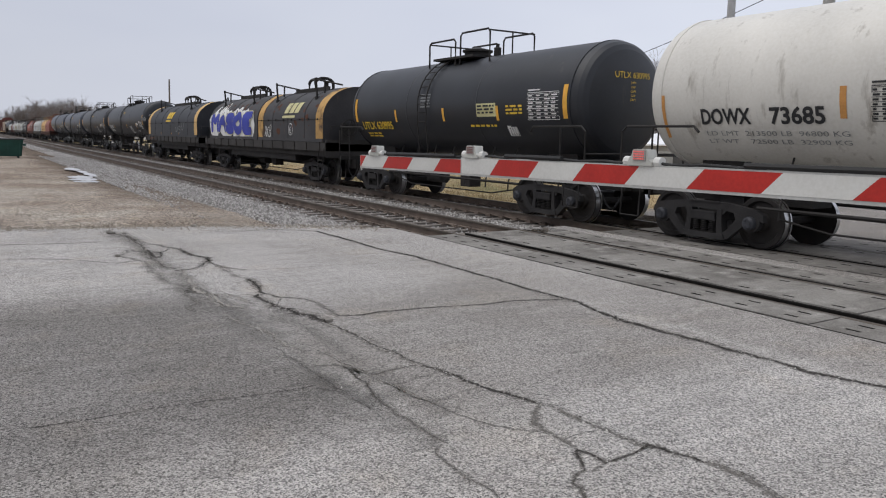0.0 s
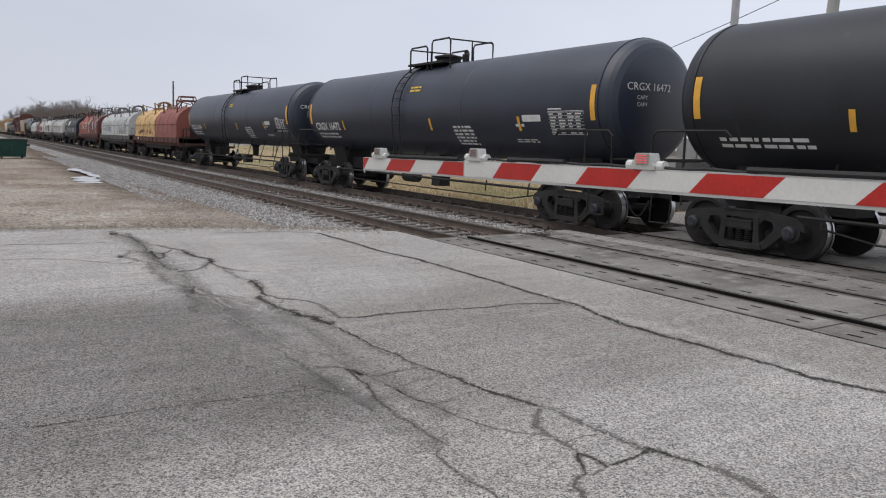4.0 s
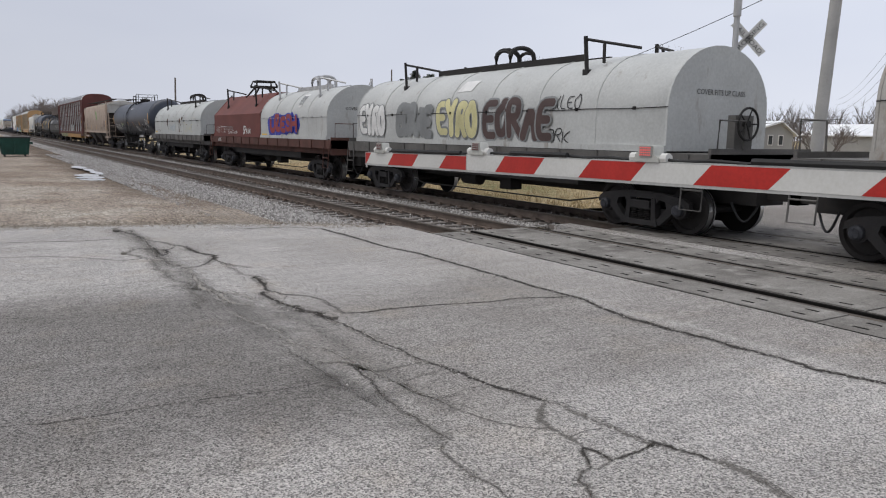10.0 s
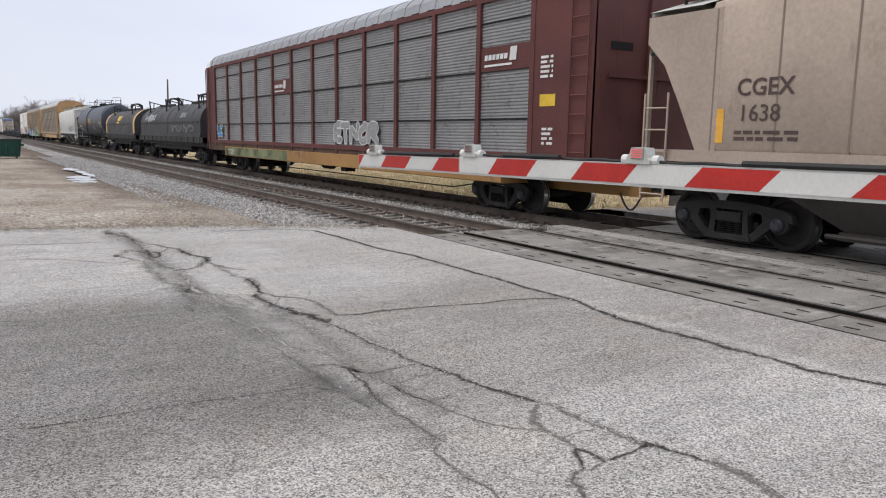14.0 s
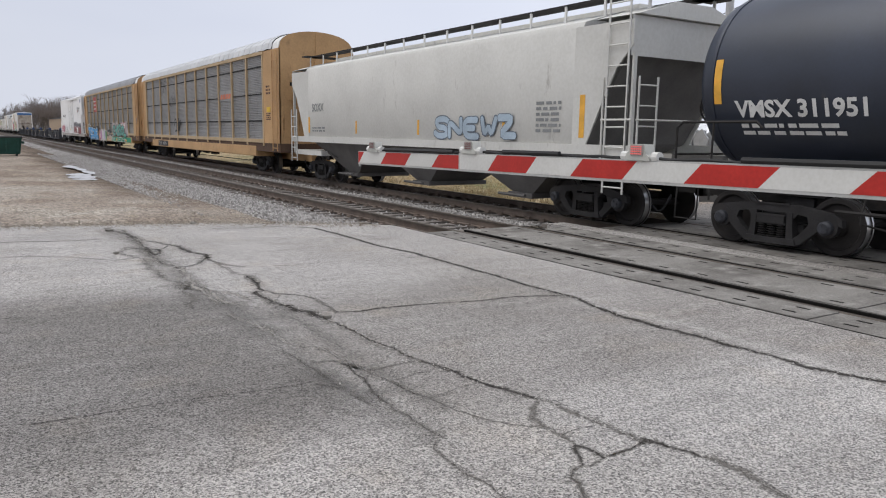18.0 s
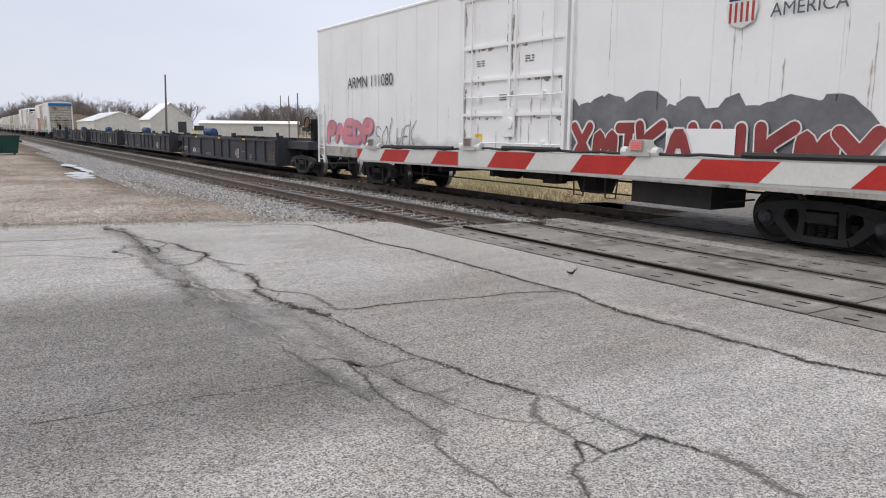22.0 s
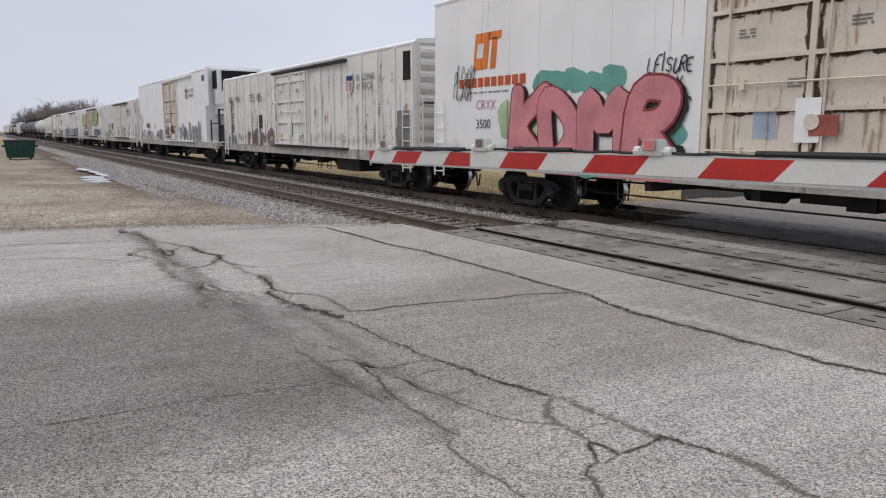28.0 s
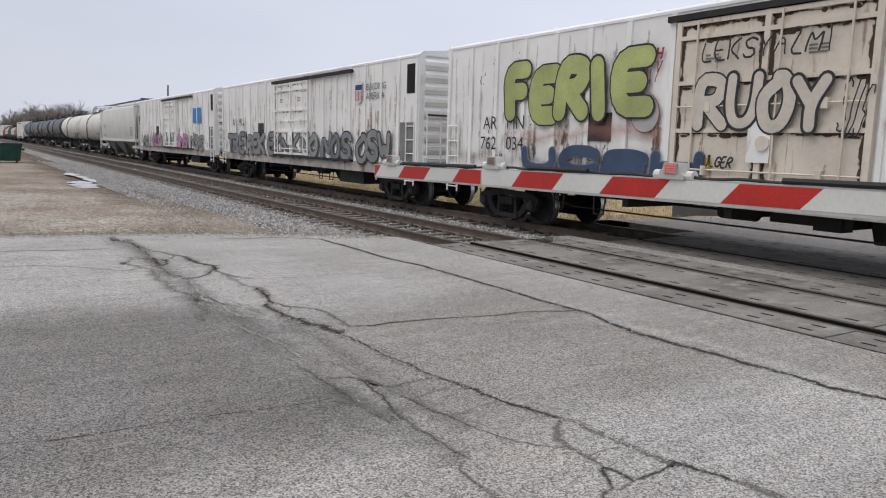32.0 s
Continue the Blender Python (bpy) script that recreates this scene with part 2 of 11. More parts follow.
def bars(x, z, w, h, rows, material, parent, tank=None, y=-1.61, seed=1, name="small_print"):
    """Lines of small print as plain bars."""
    rnd = random.Random(seed)
    s = Shape()
    step = h / rows
    for r in range(rows):
        u = 0.0
        while u < w * 0.95:
            lw = min(rnd.uniform(0.08, 0.3), w - u)
            vs = [(u, -r * step, 0), (u + lw, -r * step, 0), (u + lw, -r * step - step * 0.55, 0), (u, -r * step - step * 0.55, 0)]
            s.add(on_side(vs, x, z, y, tank, 0.012 if tank else 0.006), [(0, 3, 2, 1)])
            u += lw + rnd.uniform(0.03, 0.08)
    return part(name, s, material, parent, "", 0)


def patch(x0, x1, z0, z1, material, parent, tank=None, y=-1.61, n=4, name="reflector", slant=0.0, lift=None):
    vs, fs = [], []
    for i in range(n + 1):
        w = (z1 - z0) * i / n
        vs += [(slant * i / n, w, 0), (x1 - x0 + slant * i / n, w, 0)]
        if i:
            fs.append((2 * i - 2, 2 * i - 1, 2 * i + 1, 2 * i))
    s = Shape().add(on_side(vs, x0, z0, y, tank, lift or (0.008 if tank else 0.005)), fs)
    return part(name, s, material, parent, "", 0)


def ribbon(pts, w, across=2):
    """A flat stroke of width w through the 2D points, in a few strips so that it can lie on a curve."""
    vs, fs, m = [], [], across + 1
    for i, p in enumerate(pts):
        a, b = pts[max(i - 1, 0)], pts[min(i + 1, len(pts) - 1)]
        dx, dy = b[0] - a[0], b[1] - a[1]
        d = math.hypot(dx, dy) or 1
        nx, ny = -dy / d * w / 2, dx / d * w / 2
        vs += [(p[0] + nx * q, p[1] + ny * q, 0) for q in (1 - 2 * k / across for k in range(m))]
        if i:
            fs += [(m * (i - 1) + k, m * (i - 1) + k + 1, m * i + k + 1, m * i + k) for k in range(across)]
    return vs, fs


def scribble(x, z, w, h, material, parent, seed, count=6, stroke=0.04, tank=None, y=-1.61, hood=None, name="spray_tag"):
    """Unreadable spray-can strokes, looped like handwriting."""
    rnd = random.Random(seed)
    s = Shape()
    for k in range(count):
        cx = w * (k + 0.5) / count
        rx, rz, ph = w / count * rnd.uniform(0.45, 0.8), h * rnd.uniform(0.3, 0.5), rnd.uniform(0, 6)
        f2, pts = rnd.choice((1, 2, 2, 3)), []
        for i in range(19):
            a = ph + i / 18 * rnd.uniform(5.2, 5.6)
            pts.append((cx + rx * math.cos(a), h / 2 + rz * math.sin(a * f2 * 0.5 + ph)))
        vs, fs = ribbon(pts, stroke)
        vv = [hood(x + a, z + b) for a, b, _ in vs] if hood else on_side(vs, x, z, y, tank, 0.014 if tank else 0.009)
        s.add(vv, fs)
    return part(name, s, material, parent, "", 0)


def blob(x, z, w, h, rnd, n=14):
    """An uneven flat patch as points round a centre, in two rings."""
    ph = [rnd.uniform(0, 6.28) for k in range(3)]
    n = max(n, 12)
    rim = [1 + 0.13 * math.sin(2 * 6.283 * k / n + ph[0]) + 0.1 * math.sin(3 * 6.283 * k / n + ph[1]) + 0.07 * math.sin(5 * 6.283 * k / n + ph[2]) for k in range(n)]
    vs = [(x, z, 0)]
    for f in (0.5, 1.0):
        vs += [(x + w / 2 * q * f * math.cos(6.283 * k / n), z + h / 2 * q * f * math.sin(6.283 * k / n), 0) for k, q in enumerate(rim)]
    return vs, [(0, 1 + k, 1 + (k + 1) % n) for k in range(n)] + [(1 + k, 1 + n + k, 1 + n + (k + 1) % n, 1 + (k + 1) % n) for k in range(n)]


def cloud(x, z, w, h, count, material, parent, seed, tank=None, y=-1.61, hood=None, lift=0.008, size=0.5, name="sprayed_ground"):
    """A sprayed cloud: overlapping uneven patches in one thin layer each."""
    rnd = random.Random(seed)
    s = Shape()
    for k in range(count):
        u, v = x + w * (k + 0.5) / count, z + h * rnd.uniform(0.3, 0.7)
        q = h * rnd.uniform(0.8, 1.2)
        vs, fs = blob(u, v, max(q * size * 2, w / count * 1.5), q, rnd)
        l_ = lift + 0.0006 * (k % 5)
        s.add([hood(a, b, l_) for a, b, _ in vs] if hood else on_side(vs, 0, 0, y, tank, l_), fs)
    return part(name, s, material, parent, "", 0)


STROKES = {"A": "002640 1333", "B": "000636453303 33423000", "C": "45361604021030 41", "D": "00062644422000", "E": "46060040 0333", "F": "460600 0333", "G": "453616040210304143 23",
           "H": "0006 4046 0343", "I": "2026", "K": "0006 460340", "L": "060040", "M": "0006224640", "N": "00064046", "O": "263604021030424436 26", "P": "000636453303", "R": "000636453303 1340",
           "S": "453616051333413010 01", "T": "0646 2620", "U": "060210304246", "V": "062046", "W": "0610243046", "X": "0640 4600", "Y": "0623 462320", "Z": "06460040", "Q": "263604021030424436 3140"}


def strokes_of(ch):
    """A letter's strokes as smoothed lines in a box 4 wide and 6 high."""
    runs = []
    for word in STROKES.get(ch, "").split(" "):
        if len(word) == 2 and runs:
            runs[-1].append((int(word[0]), int(word[1])))
        elif len(word) > 2:
            runs.append([(int(word[k]), int(word[k + 1])) for k in range(0, len(word) - 1, 2)])
    out = []
    for pts in runs:
        for _ in range(2):
            q = [pts[0]]
            for a, b in zip(pts, pts[1:]):
                q += [(a[0] * 0.75 + b[0] * 0.25, a[1] * 0.75 + b[1] * 0.25), (a[0] * 0.25 + b[0] * 0.75, a[1] * 0.25 + b[1] * 0.75)]
            pts = q + [pts[-1]]
        out.append(pts)
    return out


def fat_stroke(pts, w):
    """A stroke of width w with round ends, as flat points and faces."""
    vs, fs = ribbon(pts, w, 4)
    vs = [(a, b, 0.0008 * i / len(vs)) for i, (a, b, _) in enumerate(vs)]
    for p, a, up in ((pts[0], pts[1], -0.0001), (pts[-1], pts[-2], 0.0009)):
        d = math.atan2(p[1] - a[1], p[0] - a[0])
        o = len(vs)
        vs += [(p[0], p[1], up)] + [(p[0] + w / 2 * math.cos(d - 1.57 + 3.14 * k / 6), p[1] + w / 2 * math.sin(d - 1.57 + 3.14 * k / 6), up) for k in range(7)]
        fs += [(o, o + 1 + k, o + 2 + k) for k in range(6)]
    return vs, fs


def bubbles(body, x, z, height, fill, line, parent, seed=1, tank=None, y=-1.61, width=None, hood=None, lift=0.012, fat=0.24, rim=0.09):
    """A sprayed piece: fat leaning letters that overlap, each with its own outline."""
    rnd = random.Random(seed)
    n = len(body)
    width = width or n * height * 0.75
    step = width / n
    edge, inner, up = Shape(), Shape(), lift
    for k, ch in enumerate(body):
        w, h = step * rnd.uniform(0.72, 0.86), height * (1 - fat - rim) * rnd.uniform(0.9, 1.08)
        lean, c = rnd.uniform(-0.14, 0.14), rnd.uniform(-0.05, 0.05) * height
        u0, v0 = step * k + step * 0.12, height * (fat + rim) / 2 + c
        lines = [[(u0 + p[0] / 4 * w + lean * p[1] / 6 * h, v0 + p[1] / 6 * h) for p in run_] for run_ in strokes_of(ch)]
        for shape, ww in ((edge, (fat + rim) * height), (inner, fat * height * rnd.uniform(0.85, 1.1))):
            for pts in lines:
                vs, fs = fat_stroke(pts, ww)
                shape.add([hood(x + a, z + b, up + e) for a, b, e in vs] if hood else [on_side([q], x, z, y, tank, up + q[2])[0] for q in vs], fs)
                up += 0.0011
            up += 0.0015
    part("piece_outline", edge, line, parent, "", 0)
    part("piece_fill", inner, fill, parent, "", 0)


def tag(body, x, z, height, material, parent, seed=1, width=None, stroke=0.035, tank=None, y=-1.61, hood=None, lift=0.01):
    """Letters of a quick spray-can hand, thin and uneven."""
    rnd = random.Random(seed)
    step = (width or len(body) * height * 0.7) / max(1, len(body))
    s, up = Shape(), lift
    for k, ch in enumerate(body):
        h, lean, c = height * rnd.uniform(0.75, 1.1), rnd.uniform(0.0, 0.3), rnd.uniform(-0.08, 0.08) * height
        for run_ in strokes_of(ch):
            pts = [(step * k + p[0] / 4 * step * 0.8 + lean * p[1] / 6 * h + rnd.uniform(-0.02, 0.02) * h, c + p[1] / 6 * h + rnd.uniform(-0.02, 0.02) * h) for p in run_]
            vs, fs = ribbon(pts, stroke * rnd.uniform(0.8, 1.2))
            s.add([hood(x + a, z + b, up) for a, b, _ in vs] if hood else on_side(vs, x, z, y, tank, up), fs)
            up += 0.0004
    return part("spray_tag", s, material, parent, "", 0)


def crack_dirt(name, col, most, edge, ragged, broken, scale, rough=1.0):
    """Dirt, dust or shadow lying along a fissure: dense in the middle, ragged and broken towards the edges."""
    m = bpy.data.materials.new(name)
    m.use_nodes = True
    n, l = m.node_tree.nodes, m.node_tree.links
    b = n["Principled BSDF"]
    b.inputs["Roughness"].default_value, b.inputs["Specular IOR Level"].default_value = rough, 0.1
    tc, uv, xyz = n.new("ShaderNodeTexCoord"), n.new("ShaderNodeUVMap"), n.new("ShaderNodeSeparateXYZ")
    uv.uv_map = "across"
    l.new(uv.outputs[0], xyz.inputs[0])
    total = xyz.outputs["Y"]
    for sc, amount in ((scale, ragged), (scale * 0.12, broken), (120.0, 0.5)):
        t, mu = n.new("ShaderNodeTexNoise"), n.new("ShaderNodeMath")
        t.inputs["Scale"].default_value, t.inputs["Detail"].default_value = sc, 4
        l.new(tc.outputs["Object"], t.inputs["Vector"])
        mu.operation = "MULTIPLY_ADD"
        mu.inputs[1].default_value = amount
        l.new(t.outputs["Fac"], mu.inputs[0])
        l.new(total, mu.inputs[2])
        total = mu.outputs[0]
    mid = (ragged + broken + 0.5) * 0.5
    r = n.new("ShaderNodeMapRange")
    r.interpolation_type = "SMOOTHSTEP"
    r.inputs[1].default_value, r.inputs[2].default_value, r.inputs[3].default_value, r.inputs[4].default_value = mid + 0.7 - edge, mid + 0.7, most, 0.0
    l.new(total, r.inputs[0])
    l.new(r.outputs[0], b.inputs["Alpha"])
    v, c = n.new("ShaderNodeTexNoise"), n.new("ShaderNodeMixRGB")
    v.inputs["Scale"].default_value, v.inputs["Detail"].default_value = 90.0, 3
    c.inputs["Color1"].default_value, c.inputs["Color2"].default_value = (*[q * 0.55 for q in col], 1), (*[q * 1.45 for q in col], 1)
    l.new(tc.outputs["Object"], v.inputs["Vector"])
    l.new(v.outputs["Fac"], c.inputs["Fac"])
    l.new(c.outputs["Color"], b.inputs["Base Color"])
    return m


class Soft:
    """Strips that carry their distance from the middle, for dirt with ragged edges."""
    def __init__(self):
        self.shape, self.uvs = Shape(), []

    def strip(self, pts, halves, place):
        o = len(self.shape.v)
        for i, (u, w) in enumerate(pts):
            a, b = pts[max(i - 1, 0)], pts[min(i + 1, len(pts) - 1)]
            d = math.hypot(b[0] - a[0], b[1] - a[1]) or 1
            nx, ny = -(b[1] - a[1]) / d, (b[0] - a[0]) / d
            for q in (-1, 0, 1):
                self.shape.v.append(place(u + nx * q * halves[i], w + ny * q * halves[i]))
                self.uvs.append((i, abs(q)))
            if i:
                e = o + 3 * i
                self.shape.f += [(e - 3, e - 2, e + 1, e), (e - 2, e - 1, e + 2, e + 1)]

    def part(self, name, material, parent):
        me = self.shape.mesh(name, material, 0)
        lay = me.uv_layers.new(name="across")
        for lp in me.loops:
            lay.data[lp.index].uv = self.uvs[lp.vertex_index]
        return tagged(part(name, me, None, parent), kind="stuff")


RUSTSTREAK = crack_dirt("soft_rust_streak", (0.3, 0.15, 0.07), 0.5, 1.0, 1.2, 1.0, 7.0)
DIRTSTREAK = crack_dirt("soft_dirt_streak", (0.2, 0.16, 0.13), 0.34, 1.1, 1.2, 1.0, 5.0)
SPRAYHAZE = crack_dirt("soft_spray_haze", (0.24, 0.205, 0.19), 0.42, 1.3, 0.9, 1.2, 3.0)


def streaks(parent, x0, x1, z0, z1, count, material, seed, y=-1.58, wide=0.09, long=1.6, name="rust_streak", hood=None):
    """Runs of rust or dirt down a side, thicker at the top."""
    rnd, soft = random.Random(seed), Soft()
    for k in range(count):
        x, top = rnd.uniform(x0, x1), rnd.uniform(z0 + 0.3, z1)
        ln, w, up = min(top - z0, long * rnd.uniform(0.2, 1.0)), wide * rnd.uniform(0.3, 1.2), 0.004 + 0.0003 * (k % 20)
        put = (lambda u, v: hood(u, v, up)) if hood else (lambda u, v: (u, y - up, v))
        soft.strip([(x + rnd.uniform(-0.01, 0.01), top - ln * q / 5) for q in range(6)], [w * 0.4, w, w * 0.9, w * 0.75, w * 0.55, w * 0.2], put)
    return soft.part(name, material, parent)


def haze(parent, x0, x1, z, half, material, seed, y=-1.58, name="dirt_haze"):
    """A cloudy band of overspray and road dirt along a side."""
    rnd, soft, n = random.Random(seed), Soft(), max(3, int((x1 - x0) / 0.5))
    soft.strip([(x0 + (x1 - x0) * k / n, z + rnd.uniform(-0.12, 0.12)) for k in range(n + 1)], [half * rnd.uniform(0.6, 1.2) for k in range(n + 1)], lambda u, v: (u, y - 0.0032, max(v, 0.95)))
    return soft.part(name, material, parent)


# ---------------- the train ----------------
YT = 12.0          # middle of the train's track
WR = 0.457         # wheel radius
CARS = []          # (thing, middle of the car along the train)
WHEELSETS = []     # (wheelset, place along the train)


def sideframe():
    """Two cast side frames with open windows, the bolster and the brake beams."""
    s = Shape()
    for y in (-1.09, 0.98):
        y1 = y + 0.11
        s.plate([(-1.16, 0.46), (-1.14, 0.58), (-1.02, 0.655), (-0.8, 0.69), (-0.45, 0.735), (0.45, 0.735), (0.8, 0.69), (1.02, 0.655), (1.14, 0.58), (1.16, 0.46), (1.06, 0.5), (0.8, 0.5),
                 (0.72, 0.55), (0.4, 0.61), (-0.4, 0.61), (-0.72, 0.55), (-0.8, 0.5), (-1.06, 0.5)], y, y1)
        for sx in (-1, 1):
            s.plate([(sx * 0.6, 0.58), (sx * 0.8, 0.52), (sx * 0.84, 0.42), (sx * 0.78, 0.36), (sx * 0.5, 0.12), (sx * 0.36, 0.1), (sx * 0.36, 0.2), (sx * 0.46, 0.26), (sx * 0.64, 0.46)][::sx], y - 0.012, y1)
            s.plate([(sx * 0.26, 0.62), (sx * 0.36, 0.62), (sx * 0.37, 0.4), (sx * 0.4, 0.2), (sx * 0.28, 0.18)][::sx], y - 0.02, y1 + 0.02)
            s.plate([(sx * 0.36, 0.62), (sx * 0.46, 0.62), (sx * 0.37, 0.52)][::sx], y, y1)
            s.turned([(y - 0.005, 0.0), (y - 0.005, 0.17), (y1, 0.17), (y1, 0.0)], 16, "y", (sx * 0.925, 0, 0.45))
        s.plate([(-0.46, 0.1), (0.46, 0.1), (0.42, 0.2), (-0.42, 0.2)], y - 0.05, y1 + 0.06)
        s.box(-0.3, 0.3, y - 0.02, y + 0.02, 0.725, 0.75)
    s.box(-0.24, 0.24, -1.14, 1.14, 0.43, 0.55)
    s.box(-0.26, 0.26, -1.15, 1.15, 0.54, 0.57)
    s.box(-0.26, 0.26, -1.13, 1.13, 0.41, 0.435)
    s.box(-0.25, 0.25, -0.35, 0.35, 0.56, 0.8)
    for sx in (-1, 1):
        s.box(sx * 0.42 - 0.05, sx * 0.42 + 0.05, -0.95, 0.95, 0.3, 0.42)
    return s


def holes():
    """A near-black box that stands in for the shade behind the springs."""
    return Shape().box(-0.28, 0.28, -1.0, 0.97, 0.2, 0.42)


def springs():
    s = Shape()
    for y in (-1.07, 1.06):
        for k in range(3):
            x = -0.165 + k * 0.165
            s.turned([(0.2 + i * 0.0175, 0.03 + 0.05 * (i % 2)) for i in range(13)], 10, "z", (x, y, 0))
    return s


def wheelset():
    s = Shape()
    for sy in (-1, 1):
        y0 = sy * 0.69
        pr = [(0.0, 0.08), (0.02, 0.16), (0.03, 0.33), (0.0, 0.37), (0.0, WR), (sy * 0.02 * 0, WR + 0.001), (0.12, WR - 0.003), (0.135, WR - 0.02), (0.135, 0.37), (0.08, 0.34), (0.07, 0.16), (0.12, 0.14), (0.12, 0.08)]
        s.turned([(y0 + sy * (a - 0.0), r) for a, r in pr], 28, "y")
        s.turned([(y0 - sy * 0.03, WR - 0.05), (y0 - sy * 0.03, WR + 0.025), (y0, WR + 0.02), (y0, WR - 0.05)], 28, "y")
    s.turned([(-1.1, 0.075), (1.1, 0.075)], 10, "y")
    return s


def cap():
    s = Shape().turned([(-1.2, 0.0), (-1.2, 0.075), (-1.17, 0.11), (-1.09, 0.115), (-1.09, 0.0)], 14, "y")
    for k in range(3):
        a = 2 * math.pi * k / 3
        s.turned([(-1.215, 0.0), (-1.215, 0.018), (-1.19, 0.018), (-1.19, 0.0)], 6, "y", (0.055 * math.cos(a), 0, 0.055 * math.sin(a)))
    return s


def far_cap():
    return Shape().turned([(1.09, 0.0), (1.09, 0.115), (1.2, 0.075), (1.2, 0.0)], 12, "y")


def wheel_mesh(cache=[]):
    if not cache:
        me = wheelset().mesh("wheelset", WHEEL)
        me.materials.append(TREAD)
        for p in me.polygons:
            r = math.hypot(p.center.x, p.center.z)
            if r > WR - 0.012 and len(p.vertices) == 4:
                p.material_index = 1
        cache.append(me)
    return cache[0]


def add_truck(car, x, at, base=1.85):
    t = part("truck", mm("truck", sideframe, TRUCK, 0), None, car)
    t.location = (x, 0, 0.02)
    part("spring_nest", mm("spring_nest", springs, STEEL), None, t)
    part("spring_shade_box", mm("spring_shade_box", holes, DARKHOLE, 0), None, t)
    for sx in (-1, 1):
        w = part("wheelset", wheel_mesh(), None, t)
        w.location = (sx * base / 2, 0, WR - 0.02)
        part_t = part("bearing_cap", mm("bearing_cap", cap, CAPM), None, t)
        part_t.location = (sx * base / 2, 0, WR - 0.02)
        part("bearing_cap", mm("far_bearing_cap", far_cap, CAPM), None, t).location = (sx * base / 2, 0, WR - 0.02)
        WHEELSETS.append((w, at + x + sx * base / 2))
    return t


# near-black: shade inside hollows and openings put into colour; also for dark fittings
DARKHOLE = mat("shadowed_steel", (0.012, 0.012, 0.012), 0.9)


def coupler(car, x, sgn):
    s = Shape()
    s.box(min(x, x + sgn * 0.55), max(x, x + sgn * 0.55), -0.09, 0.09, 0.72, 0.94)
    s.box(x - 0.09, x + 0.09, -0.16, 0.16, 0.68, 0.98)
    part("coupler", s, STEEL, car)
    h = Shape().pipe([(x - sgn * (0.55 + 0.05 * i), -0.3 - 0.02 * i, 0.66 - 0.34 * math.sin(math.pi * i / 9) * 1.0) for i in range(0, 10)][::1], 0.022)
    part("air_hose", h, BLKP, car)


def ladder(car, x0, x1, z0, z1, y, material, step=0.38, name="ladder", along="x"):
    s = Shape()
    q = (lambda a, z: (a, y, z)) if along == "x" else (lambda a, z: (y, a, z))
    s.pipe([q(x0, z0), q(x0, z1)], 0.022, 5).pipe([q(x1, z0), q(x1, z1)], 0.022, 5)
    z = z0 + 0.12
    while z < z1:
        s.pipe([q(x0, z), q(x1, z)], 0.016, 5)
        z += step
    return part(name, s, material, car)


def brake_wheel(car, x, y, z, material, side=False):
    s = Shape()
    ring = [(x, y + 0.28 * math.cos(2 * math.pi * k / 20), z + 0.28 * math.sin(2 * math.pi * k / 20)) for k in range(21)]
    s.pipe(ring, 0.022, 6)
    for k in range(5):
        a = 2 * math.pi * k / 5
        s.pipe([(x - 0.03, y, z), (x, y + 0.27 * math.cos(a), z + 0.27 * math.sin(a))], 0.014, 5)
    s.turned([(-0.18, 0.06), (0.02, 0.06)], 10, "x", (x, y, z))
    if side:
        s.v = [(x + (q[1] - y), y - (q[0] - x), q[2]) for q in s.v]
    return part("brake_wheel", s, material, car)


def start_car(kind, label, category, rear, front, over, base=1.85):
    mid, half = (rear + front) / 2, (front - rear) / 2
    car = thing(kind, label, category, "cars of the freight train")
    tx = half - over - base / 2
    for sx in (-1, 1):
        add_truck(car, sx * tx, mid, base)
        coupler(car, sx * half, -sx)
    CARS.append((car, mid))
    return car, half, tx


def brake_gear(car, tx, z=0.78):
    s = Shape().pipe([(-tx + 1.3, -0.9, z - 0.22), (-tx + 2.2, -0.95, z - 0.36), (tx - 2.2, -0.95, z - 0.36), (tx - 1.3, -0.9, z - 0.22)], 0.018, 5)
    s.pipe([(-tx + 1.0, 0.2, z - 0.2), (tx - 1.0, 0.3, z - 0.2)], 0.025, 5)
    part("brake_rod", s, STEEL, car)
    s = Shape().turned([(-0.35, 0.05), (-0.35, 0.17), (0.35, 0.17), (0.35, 0.05)], 12, "x", (-1.2, -0.55, z - 0.12))
    part("air_reservoir", s, STEEL, car)
    part("control_valve", Shape().box(0.3, 0.75, -0.75, -0.4, z - 0.3, z + 0.05), STEEL, car)


def table(x, z, w, h, material, parent, tank):
    """A stencilled inspection table: a ruled frame with rows of marks."""
    s = Shape()
    rnd = random.Random(7)
    cells = [(0, 0, w, 0.012), (0, h, w, 0.012), (0, 0, 0.012, h), (w, 0, 0.012, h), (0, h * 0.42, w, 0.012), (0, h * 1.08, w * 0.4, 0.03)]
    for r in range(7):
        v = h * (0.06 + 0.135 * r)
        cells += [(u * w, v, w * rnd.uniform(0.1, 0.2), 0.03) for u in (0.04, 0.3, 0.56, 0.78)]
        cells.append((0, v + 0.045, w, 0.008))
    for u, v, cw, ch in cells:
        s.add(on_side([(u, v, 0), (u + cw, v, 0), (u + cw, v + ch, 0), (u, v + ch, 0)], x, z, -1.61, tank, 0.012), [(0, 1, 2, 3)])
    return part("data_stencil", s, material, parent, "", 0)


